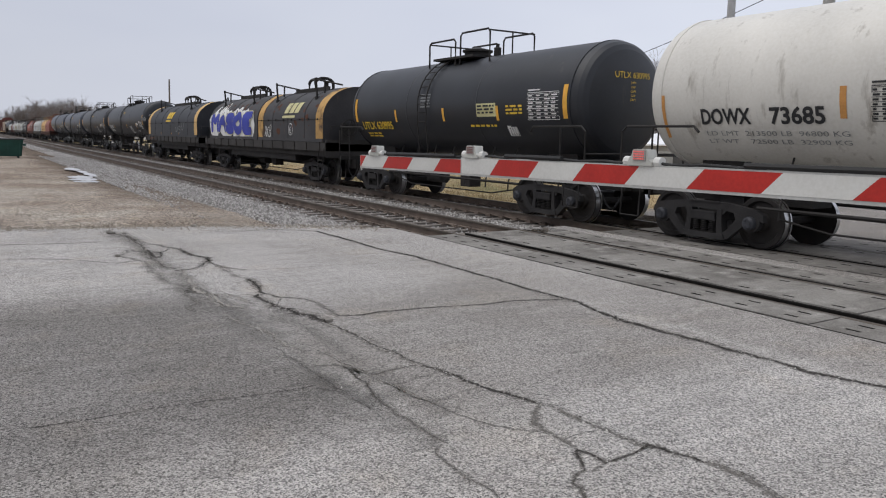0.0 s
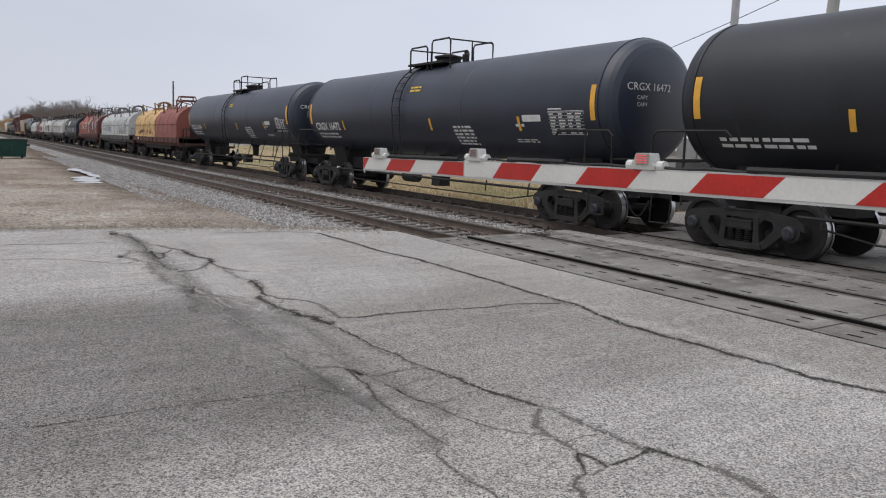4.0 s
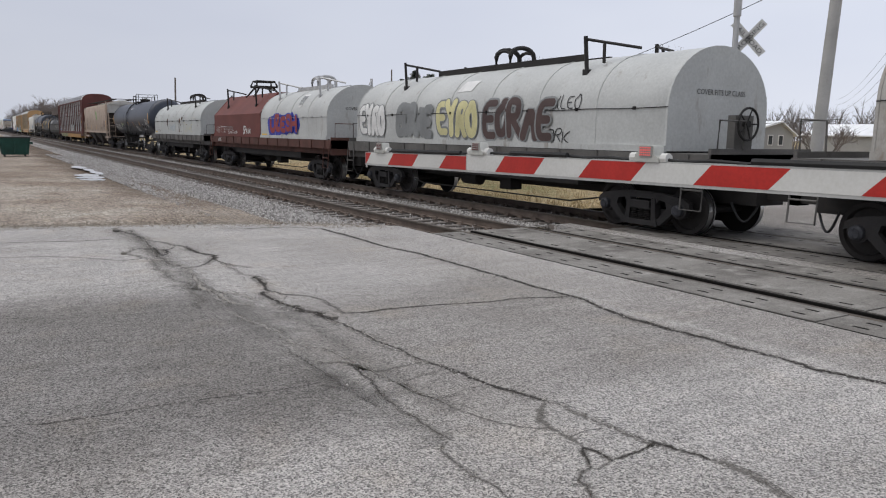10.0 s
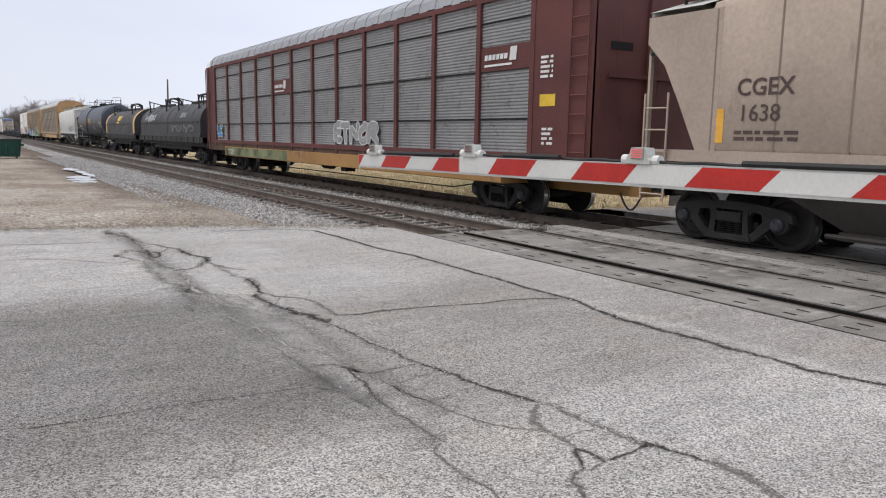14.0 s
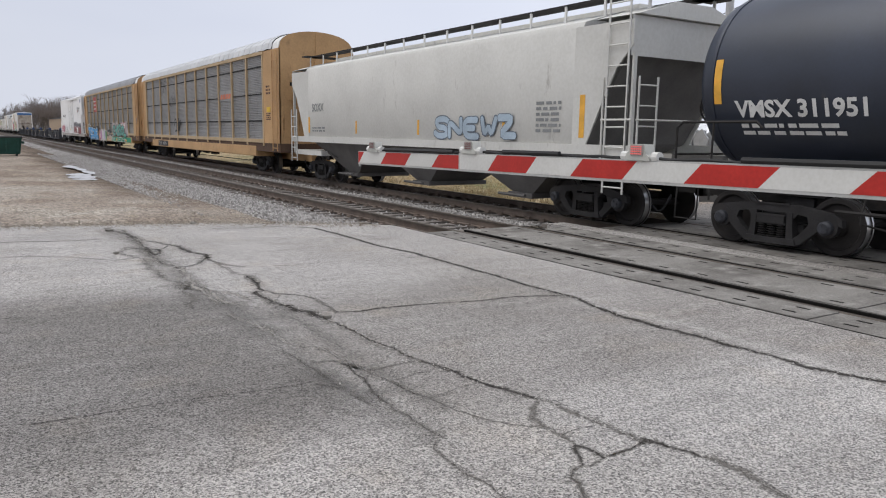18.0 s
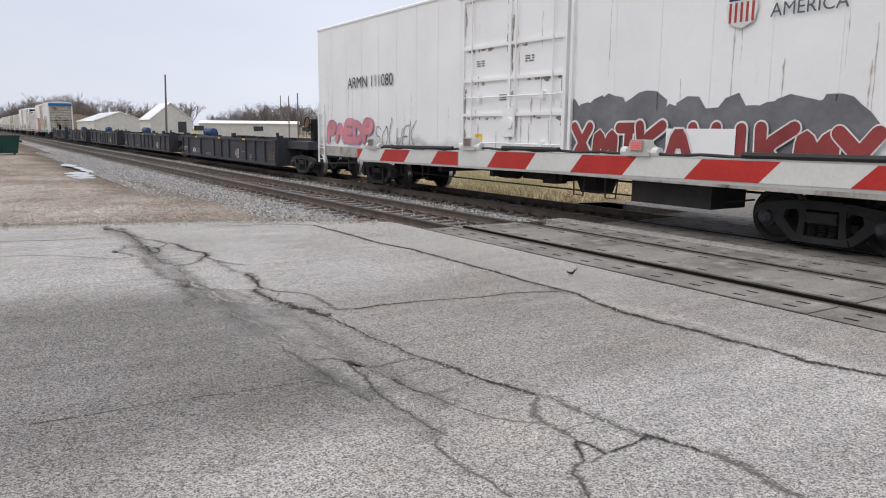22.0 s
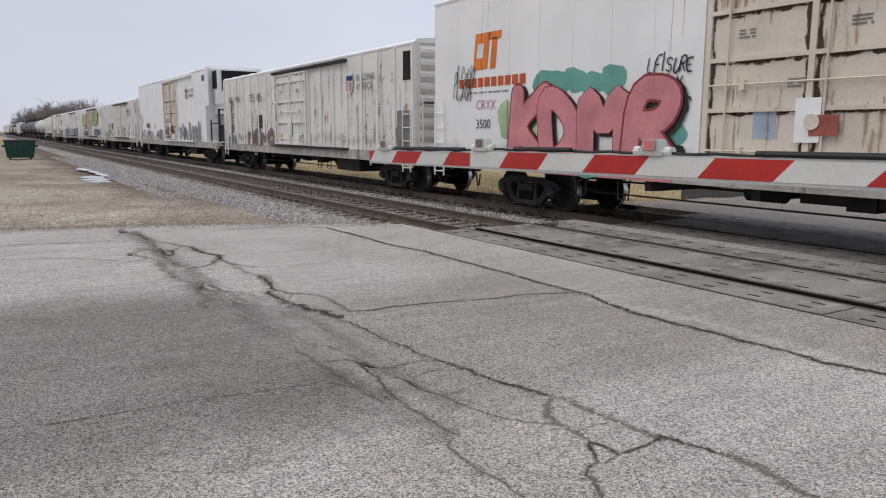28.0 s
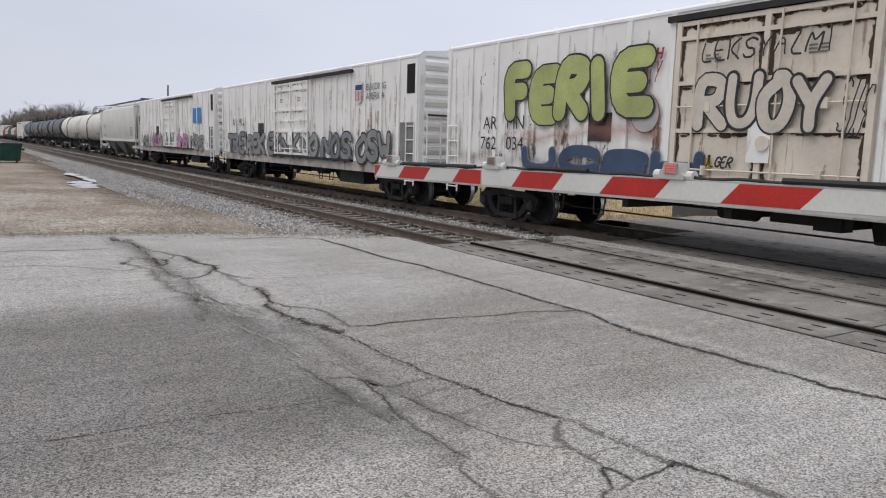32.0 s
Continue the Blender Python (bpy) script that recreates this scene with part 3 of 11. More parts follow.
# depth of a dished tank head over its radius
HEAD = [(0.5, 0.02), (0.49, 0.3), (0.465, 0.52), (0.425, 0.7), (0.37, 0.83), (0.3, 0.915), (0.21, 0.965), (0.1, 0.992), (0.0, 1.0)]


def head_depth(r):
    return float(np.interp(r, [q for _, q in HEAD], [d for d, _ in HEAD]))


def tank_car(label, rear, front, rad, zc, paint, over=1.25, ends=0.35, text=None, walkway=False, railing=True, belts=(), rail_mat=None, end_mat=None):
    car, half, tx = start_car("tank_car", label, "tank car", rear, front, over)
    rail_mat = rail_mat or STEEL
    lx = half - ends - 0.55
    n = 56
    prof = [(-lx - d, rad * r) for d, r in HEAD]
    for q in (-lx * 0.34, lx * 0.34):
        prof += [(q - 0.03, rad), (q - 0.015, rad + 0.006), (q + 0.015, rad + 0.006), (q + 0.03, rad)]
    prof += [(-a, r) for a, r in prof[len(HEAD) - 1::-1]]
    part("tank_shell", Shape().turned(prof, n, "x", (0, 0, zc)), paint, car, "", 14)
    for sx in (-1, 1):
        ring = Shape()
        ring.turned([(sx * lx - 0.03, rad - 0.01), (sx * lx - 0.03, rad + 0.012), (sx * lx + 0.03, rad + 0.012), (sx * lx + 0.03, rad - 0.01)], n, "x", (0, 0, zc))
        part("head_ring", ring, paint, car)
    for sx in (-1, 1):
        s = Shape()
        s.prism([(-0.28, 0.72), (0.28, 0.72), (0.28, 1.1), (-0.28, 1.1)], sx * (half - 0.5), sx * (tx - 1.5))
        s.add([(sx * (tx - 0.5), y, z) for y, z in ((-0.62, zc - rad * 0.84), (0.62, zc - rad * 0.84), (0.45, 0.85), (-0.45, 0.85))] +
              [(sx * (tx + 0.5), y, z) for y, z in ((-0.62, zc - rad * 0.84), (0.62, zc - rad * 0.84), (0.45, 0.85), (-0.45, 0.85))],
              [(0, 1, 2, 3), (7, 6, 5, 4), (0, 4, 5, 1), (1, 5, 6, 2), (2, 6, 7, 3), (3, 7, 4, 0)])
        part("stub_sill", s, STEEL, car)
    for sx in (-1, 1):
        s = Shape()
        x1, x0 = half - 0.5, lx - 0.3
        s.box(min(sx * (half - 0.62), sx * (half - 0.5)), max(sx * (half - 0.62), sx * (half - 0.5)), -1.5, 1.5, 0.98, 1.1)
        for y in (-1.5, 1.5):
            s.pipe([(sx * x1, y, 1.0), (sx * x1, y, 1.95), (sx * (x1 - 0.12), y, 2.05), (sx * (lx - 0.9), y, 2.05), (sx * (lx - 1.0), y * 0.99, 1.95)], 0.024, 5)
            s.pipe([(sx * (x1 - 0.75), y, 2.04), (sx * (x1 - 0.75), y, 0.75)], 0.02, 5)
        s.pipe([(sx * x1, -1.5, 1.5), (sx * x1, 1.5, 1.5)], 0.02, 5)
        s.pipe([(sx * (x1 - 0.1), -1.52, 1.0), (sx * (x1 - 0.1), -1.55, 0.4), (sx * (x1 - 0.55), -1.55, 0.4), (sx * (x1 - 0.55), -1.52, 1.0)], 0.018, 5)
        part("end_platform", s, STEEL, car)
    s = Shape().pipe([(-tx + 1.0, -1.05, 0.72), (tx - 1.0, -1.05, 0.72)], 0.03, 5)
    s.pipe([(-tx + 1.0, 1.05, 0.72), (tx - 1.0, 1.05, 0.72)], 0.03, 5)
    for k in range(7):
        x = (-1 + k / 3) * (tx - 1.4)
        s.pipe([(x, -1.05, 0.72), (x, -0.75, zc - rad * 0.8)], 0.018, 5).pipe([(x, -1.05, 0.72), (x, -1.05, 0.55)], 0.018, 5)
    part("running_rail", s, STEEL, car)
    brake_gear(car, tx)
    part("outlet_valve", Shape().turned([(zc - rad - 0.55, 0.06), (zc - rad - 0.5, 0.14), (zc - rad - 0.1, 0.16), (zc - rad + 0.05, 0.3)], 14, "z"), STEEL, car)
    zt = zc + rad
    part("manway", Shape().turned([(zt - 0.1, 0.36), (zt + 0.16, 0.36), (zt + 0.18, 0.42), (zt + 0.23, 0.42), (zt + 0.25, 0.3), (zt + 0.32, 0.05)], 20, "z", (-0.1, 0, 0)), rail_mat, car)
    part("vent_valve", Shape().turned([(zt - 0.1, 0.1), (zt + 0.2, 0.1), (zt + 0.22, 0.05), (zt + 0.3, 0.05)], 10, "z", (0.95, -0.1, 0)), rail_mat, car)
    s = Shape()
    s.box(-1.2, 0.75, -0.75, 0.75, zt - 0.04, zt + 0.02)
    part("walk_platform", s, rail_mat, car)
    s = Shape()
    if railing:
        rw = 1.45 if railing == "wide" else 1.1
        for x0, x1, hgt in ((-rw, -0.12, 0.48), (0.12, rw, 0.6)):
            for y in (-0.72, 0.72):
                s.pipe([(x0, y, zt - 0.22), (x0, y, zt + hgt - 0.08), (x0 + 0.08, y, zt + hgt), (x1 - 0.08, y, zt + hgt), (x1, y, zt + hgt - 0.08), (x1, y, zt - 0.22)], 0.026, 6)
        for x, hgt in ((-rw, 0.48), (rw, 0.6)):
            s.pipe([(x, -0.72, zt + hgt - 0.04), (x, 0.72, zt + hgt - 0.04)], 0.022, 5)
            s.pipe([(x, 0.0, zt - 0.02), (x, 0.0, zt + hgt - 0.04)], 0.02, 5)
        part("safety_railing", s, rail_mat, car)
    s = Shape()
    for y0 in (-1, 1):
        pts = [(y0 * (rad + 0.07) * math.sin(a), zc + (rad + 0.07) * math.cos(a)) for a in [radians(18 + 9 * k) for k in range(10)]] + [(y0 * (rad + 0.06), zc - 0.45), (y0 * (rad - 0.1), 0.75)]
        for x in (-1.0, -0.55):
            s.pipe([(x, y, z) for y, z in pts], 0.02, 5)
        for k in range(0, 11):
            a = k / 10 * (len(pts) - 1)
            i = min(int(a), len(pts) - 2)
            y = pts[i][0] + (pts[i + 1][0] - pts[i][0]) * (a - i)
            z = pts[i][1] + (pts[i + 1][1] - pts[i][1]) * (a - i)
            s.pipe([(-1.0, y, z), (-0.55, y, z)], 0.014, 5)
    part("side_ladder", s, rail_mat, car)
    if walkway:
        s = Shape().box(-lx + 0.1, lx - 0.05, -0.34, 0.34, zt + 0.03, zt + 0.07)
        for k in range(9):
            x = -lx + 0.4 + k * (2 * lx - 0.8) / 8
            s.box(x - 0.03, x + 0.03, -0.3, 0.3, zt - 0.1, zt + 0.03)
        for sx in (-1, 1):
            s.pipe([(sx * (lx - 0.1), -0.34, zt), (sx * (lx - 0.1), -0.34, zt + 0.6), (sx * (lx - 0.1), 0.34, zt + 0.6), (sx * (lx - 0.1), 0.34, zt)], 0.02, 5)
        part("top_walkway", s, STEEL, car)
        ladder(car, -0.2, 0.2, 1.0, zt + 0.4, lx + 0.52, STEEL, along="y", name="end_ladder")
    for x in belts:
        patch(x - 0.05, x + 0.05, zc - (0.63 if rad == 1.33 else 0.42), zc - (0.29 if rad == 1.33 else 0.07), YELL, car, (rad, zc))
    if belts:
        for sx in (-1, 1):
            patch(sx * (lx - 0.12) - 0.07, sx * (lx - 0.12) + 0.07, zc - 0.4, zc + 0.32, YELL, car, (rad, zc), n=6)
    if text:
        mark, tm, tx0 = text
        lettering(mark, -lx + 0.45 if tx0 is None else tx0, zc - 0.62, 0.26, tm, car, tank=(rad, zc), fat=0.012, name="reporting_mark")
        bars(-lx + 0.5 if tx0 is None else tx0 + 0.05, zc - 0.74, 1.7, 0.26, 2, tm, car, (rad, zc), seed=3)
        table(lx - 1.5, zc - 0.72, 1.1, 0.52, tm, car, (rad, zc))
        bars(lx * 0.64, zc - 0.46, 0.4, 0.12, 1, tm, car, (rad, zc), seed=8)
        bars(lx * 0.28, zc - 0.5, 0.9, 0.62, 6, tm, car, (rad, zc), seed=9)
        bars(lx * 0.62, zc - 0.85, 0.8, 0.12, 2, tm, car, (rad, zc), seed=10)
        bul = lambda y, z: lx + head_depth(math.hypot(y, z - zc) / rad)
        end_lettering(mark, -0.35, zc + 0.22, 0.15, tm, car, 0, bul)
        end_lettering("CAPY", -0.55, zc + 0.04, 0.08, tm, car, 0, bul)
        end_lettering("CAPY", -0.55, zc - 0.1, 0.08, tm, car, 0, bul)
    return car, lx


def hood_profile(zb, zs, zt, hw, style="round"):
    """Half outline (y, z) of a coil cover from the near edge over the top to the far edge."""
    if style == "round":
        arc = [(-hw * math.cos(a), zs + (zt - zs) * math.sin(a)) for a in [math.pi * k / 20 for k in range(21)]]
        return [(-hw, zb)] + arc + [(hw, zb)]
    return [(-hw, zb), (-hw, zs + 0.25), (-hw * 0.42, zt), (hw * 0.42, zt), (hw, zs + 0.25), (hw, zb)]


def hood_point(zb, zs, zt, hw, style="round"):
    """Maps a place on the unrolled near side of a cover to a point on it."""
    def at(x, z, lift=0.012):
        if style == "round" and z > zs:
            a = min((z - zs) / (0.62 * (zt - zs) + 0.38 * hw), 1.5)
            ny, nz = -math.cos(a), math.sin(a)
            return (x, (hw + lift) * ny, zs + (zt - zs + lift) * nz)
        if style != "round" and z > zs + 0.25:
            k = z - zs - 0.25
            L = math.hypot(hw * 0.58, zt - zs - 0.25)
            return (x, -hw + hw * 0.58 * k / L - lift * 0.7, zs + 0.25 + (zt - zs - 0.25) * k / L + lift * 0.7)
        return (x, -hw - lift, z)
    return at


HB, HS, HT, HW = 1.55, 2.32, 3.5, 1.43


def cover(car, x0, x1, paint, style="round", band=None, rack=STEEL, top_gear="loops", seams=4, ribbed=False, bands_both=True, cable=True):
    """One lift-off coil cover with its stacking arms and lifting loops."""
    prof = hood_profile(HB, HS, HT, HW, style)
    s = Shape()
    if ribbed:
        nr = int((x1 - x0) / 0.28)
        for k in range(nr):
            a = x0 + (x1 - x0) * k / nr
            b = x0 + (x1 - x0) * (k + 1) / nr
            q = [(y * 1.02, HB + (z - HB) * 1.018) for y, z in prof]
            s.prism(prof, a, a + (b - a) * 0.45)
            s.prism(q, a + (b - a) * 0.45, b)
    else:
        s.prism(prof, x0, x1)
    hood = part("cover", s, paint, car)
    sm = Shape().prism([(y * 1.008, HB + (z - HB) * 1.008) for y, z in prof], -0.022, 0.022).mesh("cover_seam", paint)
    for k in range(seams + 1):
        part("cover_seam", sm, None, hood).location.x = x0 + 0.02 + (x1 - x0 - 0.04) * k / seams
    if band:
        for a, b in ((x0 - 0.004, x0 + 0.62), (x1 - 0.62, x1 + 0.004)) if bands_both else ((x1 - 0.62, x1 + 0.004),):
            part("painted_band", Shape().prism([(y * 1.01, HB + (z - HB) * 1.01) for y, z in prof], a, b, caps=False), band, hood)
    s = Shape()
    s.prism([(-HW - 0.05, HB - 0.02), (-HW - 0.05, HB + 0.1), (-HW + 0.02, HB + 0.1), (-HW + 0.02, HB - 0.02)], x0, x1)
    part("lower_flange", s, paint, hood)
    at = hood_point(HB, HS, HT, HW, style)
    if cable:
        s = Shape()
        s.pipe([at(x0 + (x1 - x0) * k / 30, HS + 0.02 + 0.008 * math.sin(k * 1.3), 0.015) for k in range(31)], 0.009, 5)
        for k in range(8):
            p = at(x0 + (x1 - x0) * (k + 0.5) / 8, HS + 0.02, 0.02)
            s.box(p[0] - 0.025, p[0] + 0.025, p[1] - 0.02, p[1] + 0.02, p[2] - 0.03, p[2] + 0.03)
        part("tie_cable", s, rack, hood)
    xm = (x0 + x1) / 2
    ln = x1 - x0
    for x in (x0 + ln * 0.2, x1 - ln * 0.2):
        for sy in (-1, 1):
            s = Shape()
            foot = at(x, HS + (0.95 if style == "round" else 0.75), 0.0)
            foot = (foot[0], foot[1] if sy < 0 else -foot[1], foot[2])
            tip = (x - 0.06, foot[1] * 1.02, HT + 0.36)
            s.box(x - 0.07, x + 0.07, foot[1] - 0.06, foot[1] + 0.06, foot[2] - 0.08, foot[2] + 0.06)
            s.pipe([foot, tip], 0.05, 4)
            s.pipe([(tip[0] + 0.01, tip[1], tip[2] - 0.06), (x + 0.95, foot[1] * 0.45, HT + 0.08)], 0.03, 4)
            s.pipe([(x + 0.3, foot[1] * 0.83, HT + 0.22), (x + 0.34, foot[1] * 0.86, HT - 0.2)], 0.035, 4)
            part("stacking_arm", s, rack, hood)
    if top_gear == "loops":
        s = Shape().box(xm - ln * 0.24, xm + ln * 0.24, -0.42, -0.34, HT - 0.1, HT + 0.1).box(xm - ln * 0.24, xm + ln * 0.24, 0.34, 0.42, HT - 0.1, HT + 0.1)
        part("lift_rail", s, rack, hood)
        s = Shape()
        for x in (xm - 0.3, xm + 0.3):
            pts = [(x, -0.38, HT)] + [(x, -0.38 * math.cos(a), HT + 0.28 + 0.22 * math.sin(a)) for a in [math.pi * k / 8 for k in range(9)]] + [(x, 0.38, HT)]
            s.pipe(pts, 0.06, 6)
        for y in (-0.38, 0.38):
            s.pipe([(xm - 0.3, y, HT + 0.3)] + [(xm - 0.3 * math.cos(a), y, HT + 0.3 + 0.12 * math.sin(a)) for a in [math.pi * k / 6 for k in range(1, 6)]] + [(xm + 0.3, y, HT + 0.3)], 0.045, 5)
        part("lifting_loop", s, rack, hood)
    elif top_gear == "frame":
        s = Shape()
        s.box(xm - 0.55, xm + 0.55, -0.5, 0.5, HT + 0.36, HT + 0.44)
        for sx in (-1, 1):
            for sy in (-1, 1):
                s.pipe([(xm + sx * 0.35, sy * 0.35, HT + 0.36), (xm + sx * 0.6, sy * 0.7, HT - 0.1)], 0.045, 5)
            s.pipe([(xm + sx * 0.45, -0.5, HT + 0.44), (xm + sx * 0.28, -0.45, HT + 0.66), (xm + sx * 0.28, 0.45, HT + 0.66), (xm + sx * 0.45, 0.5, HT + 0.44)], 0.05, 5)
        s.box(xm - 0.28, xm + 0.28, -0.48, 0.48, HT + 0.62, HT + 0.69)
        part("lifting_frame", s, rack, hood)
    elif top_gear == "bail":
        s = Shape()
        for sy in (-1, 1):
            s.pipe([(xm - 0.9, sy * 0.9, HT - 0.5), (xm - 0.2, sy * 0.45, HT + 0.7), (xm + 0.2, sy * 0.45, HT + 0.7), (xm + 0.9, sy * 0.9, HT - 0.5)], 0.045, 5)
        s.pipe([(xm - 0.2, -0.45, HT + 0.7), (xm - 0.2, 0.45, HT + 0.7)], 0.04, 5).pipe([(xm + 0.2, -0.45, HT + 0.7), (xm + 0.2, 0.45, HT + 0.7)], 0.04, 5)
        part("lifting_bail", s, rack, hood)
    return hood, at


def coil_car(label, rear, front, deck, over=1.65, mark="", end_wheel=True, wheel_mat=None, mark_mat=None):
    car, half, tx = start_car("coil_car", label, "coil car", rear, front, over)
    s = Shape()
    s.prism([(-1.5, 1.22), (-1.5, 1.52), (1.5, 1.52), (1.5, 1.22)], -half + 0.75, half - 0.75)
    s.prism([(-1.3, 1.02), (-1.3, 1.22), (1.3, 1.22), (1.3, 1.02)], -half + 0.9, half - 0.9)
    part("deck", s, deck, car)
    s = Shape().prism([(-0.4, 0.62), (-0.4, 1.05), (0.4, 1.05), (0.4, 0.62)], -half + 0.55, half - 0.55)
    s.prism([(-1.2, 0.78), (-1.2, 1.03), (1.2, 1.03), (1.2, 0.78)], -tx + 1.7, tx - 1.7)
    part("centre_sill", s, STEEL, car)
    nst = 12
    stake = Shape().box(-0.04, 0.04, -1.53, -1.5, 1.22, 1.52).mesh("side_stake", deck, 0)
    for k in range(nst + 1):
        part("side_stake", stake, None, car).location.x = -half + 1.2 + k * (2 * half - 2.4) / nst
    for sx in (-1, 1):
        s = Shape()
        xe = sx * (half - 0.75)
        s.box(min(xe, xe - sx * 0.06), max(xe, xe - sx * 0.06), -1.45, 1.45, 1.0, 1.62)
        s.pipe([(xe - sx * 0.05, -1.52, 1.3), (xe - sx * 0.05, -1.56, 0.55), (xe - sx * 0.5, -1.56, 0.55), (xe - sx * 0.5, -1.52, 1.3)], 0.018, 5)
        s.pipe([(xe - sx * 0.05, -1.56, 0.9), (xe - sx * 0.5, -1.56, 0.9)], 0.016, 5)
        s.pipe([(xe, -1.3, 1.6), (xe + sx * 0.02, -1.3, 2.1), (xe + sx * 0.02, -0.6, 2.1), (xe, -0.6, 1.6)], 0.018, 5)
        part("end_sill", s, deck, car)
    if end_wheel:
        brake_wheel(car, half - 0.72, -0.55, 2.05, wheel_mat or STEEL)
        part("brake_box", Shape().box(half - 0.95, half - 0.8, -0.8, -0.3, 1.62, 2.2), deck, car)
    brake_gear(car, tx, 0.75)
    if mark:
        lettering(mark, -half + 2.2, 1.29, 0.16, mark_mat or WHITEP, car, y=-1.505, name="reporting_mark")
    return car, half


def hopper_car(label, rear, front, paint, dark, mark, mark_mat, roof_mat, rounded=False):
    car, half, tx = start_car("covered_hopper_car", label, "hopper car", rear, front, 1.2)
    bl = half - 0.5
    hw, ze, zr, zb = 1.58, 4.02, 4.32, 1.62
    side = [(-hw + 0.03, zb), (-hw, zb + 0.05), (-hw, ze - 0.12), (-hw + 0.06, ze), (-0.5, zr), (0.5, zr), (hw - 0.06, ze), (hw, ze - 0.12), (hw, zb + 0.05), (hw - 0.03, zb)]
    L = bl - 1.15
    part("body", Shape().prism(side, -L + 0.25, L - 0.25), paint, car)
    for sx in (-1, 1):
        s = Shape()
        xo, xi, xb = sx * bl, sx * L, sx * (L - 2.1)
        # curved flank of the end slope
        for sy in (-1, 1):
            s = Shape()
            pts = [(xo - sx * 0.05, ze - 0.1), (xo - sx * 0.05, ze - 0.55), (xo - sx * 0.45, ze - 0.95), (xo - sx * 0.8, ze - 1.6), (xi - sx * 0.05, zb), (xi - sx * 0.45, zb), (xi - sx * 0.45, ze - 0.1)]
            s.plate(pts, sy * hw - 0.03 * sy, sy * (hw + 0.003))
            part("end_slope", s, paint, car, "", 0)
        # one dark colour holds both grimy paint and the shade below the slope
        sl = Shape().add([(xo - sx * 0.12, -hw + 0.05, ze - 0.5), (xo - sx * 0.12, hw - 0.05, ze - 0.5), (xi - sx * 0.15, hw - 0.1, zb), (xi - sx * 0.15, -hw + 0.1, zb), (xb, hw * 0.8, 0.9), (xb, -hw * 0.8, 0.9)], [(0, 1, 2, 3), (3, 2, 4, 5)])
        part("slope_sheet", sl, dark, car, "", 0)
        s = Shape()
        s.add([(xo - sx * 0.1, -hw, ze - 0.75), (xo - sx * 0.1, hw, ze - 0.75), (xo - sx * 0.1, hw, ze - 0.02), (xo - sx * 0.1, -hw, ze - 0.02)], [(0, 1, 2, 3)])
        s.add([(xo, -hw + 0.06, ze), (xo, -0.5, zr), (xo, 0.5, zr), (xo, hw - 0.06, ze), (xi, -hw + 0.06, ze), (xi, -0.5, zr), (xi, 0.5, zr), (xi, hw - 0.06, ze)],
              [(0, 1, 5, 4), (1, 2, 6, 5), (2, 3, 7, 6), (0, 3, 2, 1), (0, 4, 7, 3)])
        part("end_panel", s, roof_mat, car, "", 0)
    # darker shadow plate and bracing under the end slope
    for sx in (-1, 1):
        s = Shape()
        for y in (-1.5, 1.5):
            s.box(min(sx * (bl - 0.1), sx * (bl - 0.05)), max(sx * (bl - 0.1), sx * (bl - 0.05)), y - 0.04, y + 0.04, 1.0, ze - 0.7)
        s.box(min(sx * (bl - 0.1), sx * (tx - 0.9)), max(sx * (bl - 0.1), sx * (tx - 0.9)), -1.5, 1.5, 0.95, 1.12)
        part("end_frame", s, paint, car)
    s = Shape().box(-bl, bl, -hw - 0.02, -hw + 0.1, zb - 0.2, zb).box(-bl, bl, hw - 0.1, hw + 0.02, zb - 0.2, zb)
    part("side_sill", s, paint, car)
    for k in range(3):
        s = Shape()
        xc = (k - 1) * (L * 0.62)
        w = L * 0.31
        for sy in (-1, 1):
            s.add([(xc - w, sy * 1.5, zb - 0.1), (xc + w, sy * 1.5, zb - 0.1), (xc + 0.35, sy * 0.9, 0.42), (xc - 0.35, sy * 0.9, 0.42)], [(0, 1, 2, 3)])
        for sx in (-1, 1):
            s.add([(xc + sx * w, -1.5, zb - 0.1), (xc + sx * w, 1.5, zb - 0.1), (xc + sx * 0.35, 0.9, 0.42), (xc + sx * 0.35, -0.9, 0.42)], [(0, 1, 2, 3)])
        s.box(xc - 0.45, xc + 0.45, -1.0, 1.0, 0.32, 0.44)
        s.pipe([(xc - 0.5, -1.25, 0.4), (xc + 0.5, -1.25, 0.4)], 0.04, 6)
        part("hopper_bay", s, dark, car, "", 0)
    part("centre_sill", Shape().box(-tx, tx, -0.3, 0.3, 0.75, 1.05), STEEL, car)
    seam = Shape().box(-0.016, 0.016, -hw - 0.006, -hw + 0.02, zb, ze - 0.12).mesh("side_seam", mat("stained_seam", (0.24, 0.19, 0.155), 0.85, 0, 0.2, 2, 20, 0.1), 0)
    for k in range(0 if rounded else 13):
        part("side_seam", seam, None, car).location.x = -L + 0.35 + k * (2 * L - 0.7) / 12
    s = Shape().box(-bl + 0.1, bl - 0.1, -0.95, -0.55, zr + 0.2, zr + 0.24).box(-bl + 0.1, bl - 0.1, 0.55, 0.95, zr + 0.2, zr + 0.24)
    s.box(-bl + 0.1, -bl + 0.6, -1.2, 1.2, zr + 0.2, zr + 0.24).box(bl - 0.6, bl - 0.1, -1.2, 1.2, zr + 0.2, zr + 0.24)
    part("running_board", s, STEEL, car)
    for y in (-0.95, 0.92):
        brk = Shape().box(-0.03, 0.03, y, y + 0.03, ze + 0.05, zr + 0.22).mesh("board_bracket", WHITEP if rounded else STEEL, 0)
        for k in range(15):
            part("board_bracket", brk, None, car).location.x = -bl + 0.3 + k * (2 * bl - 0.6) / 14
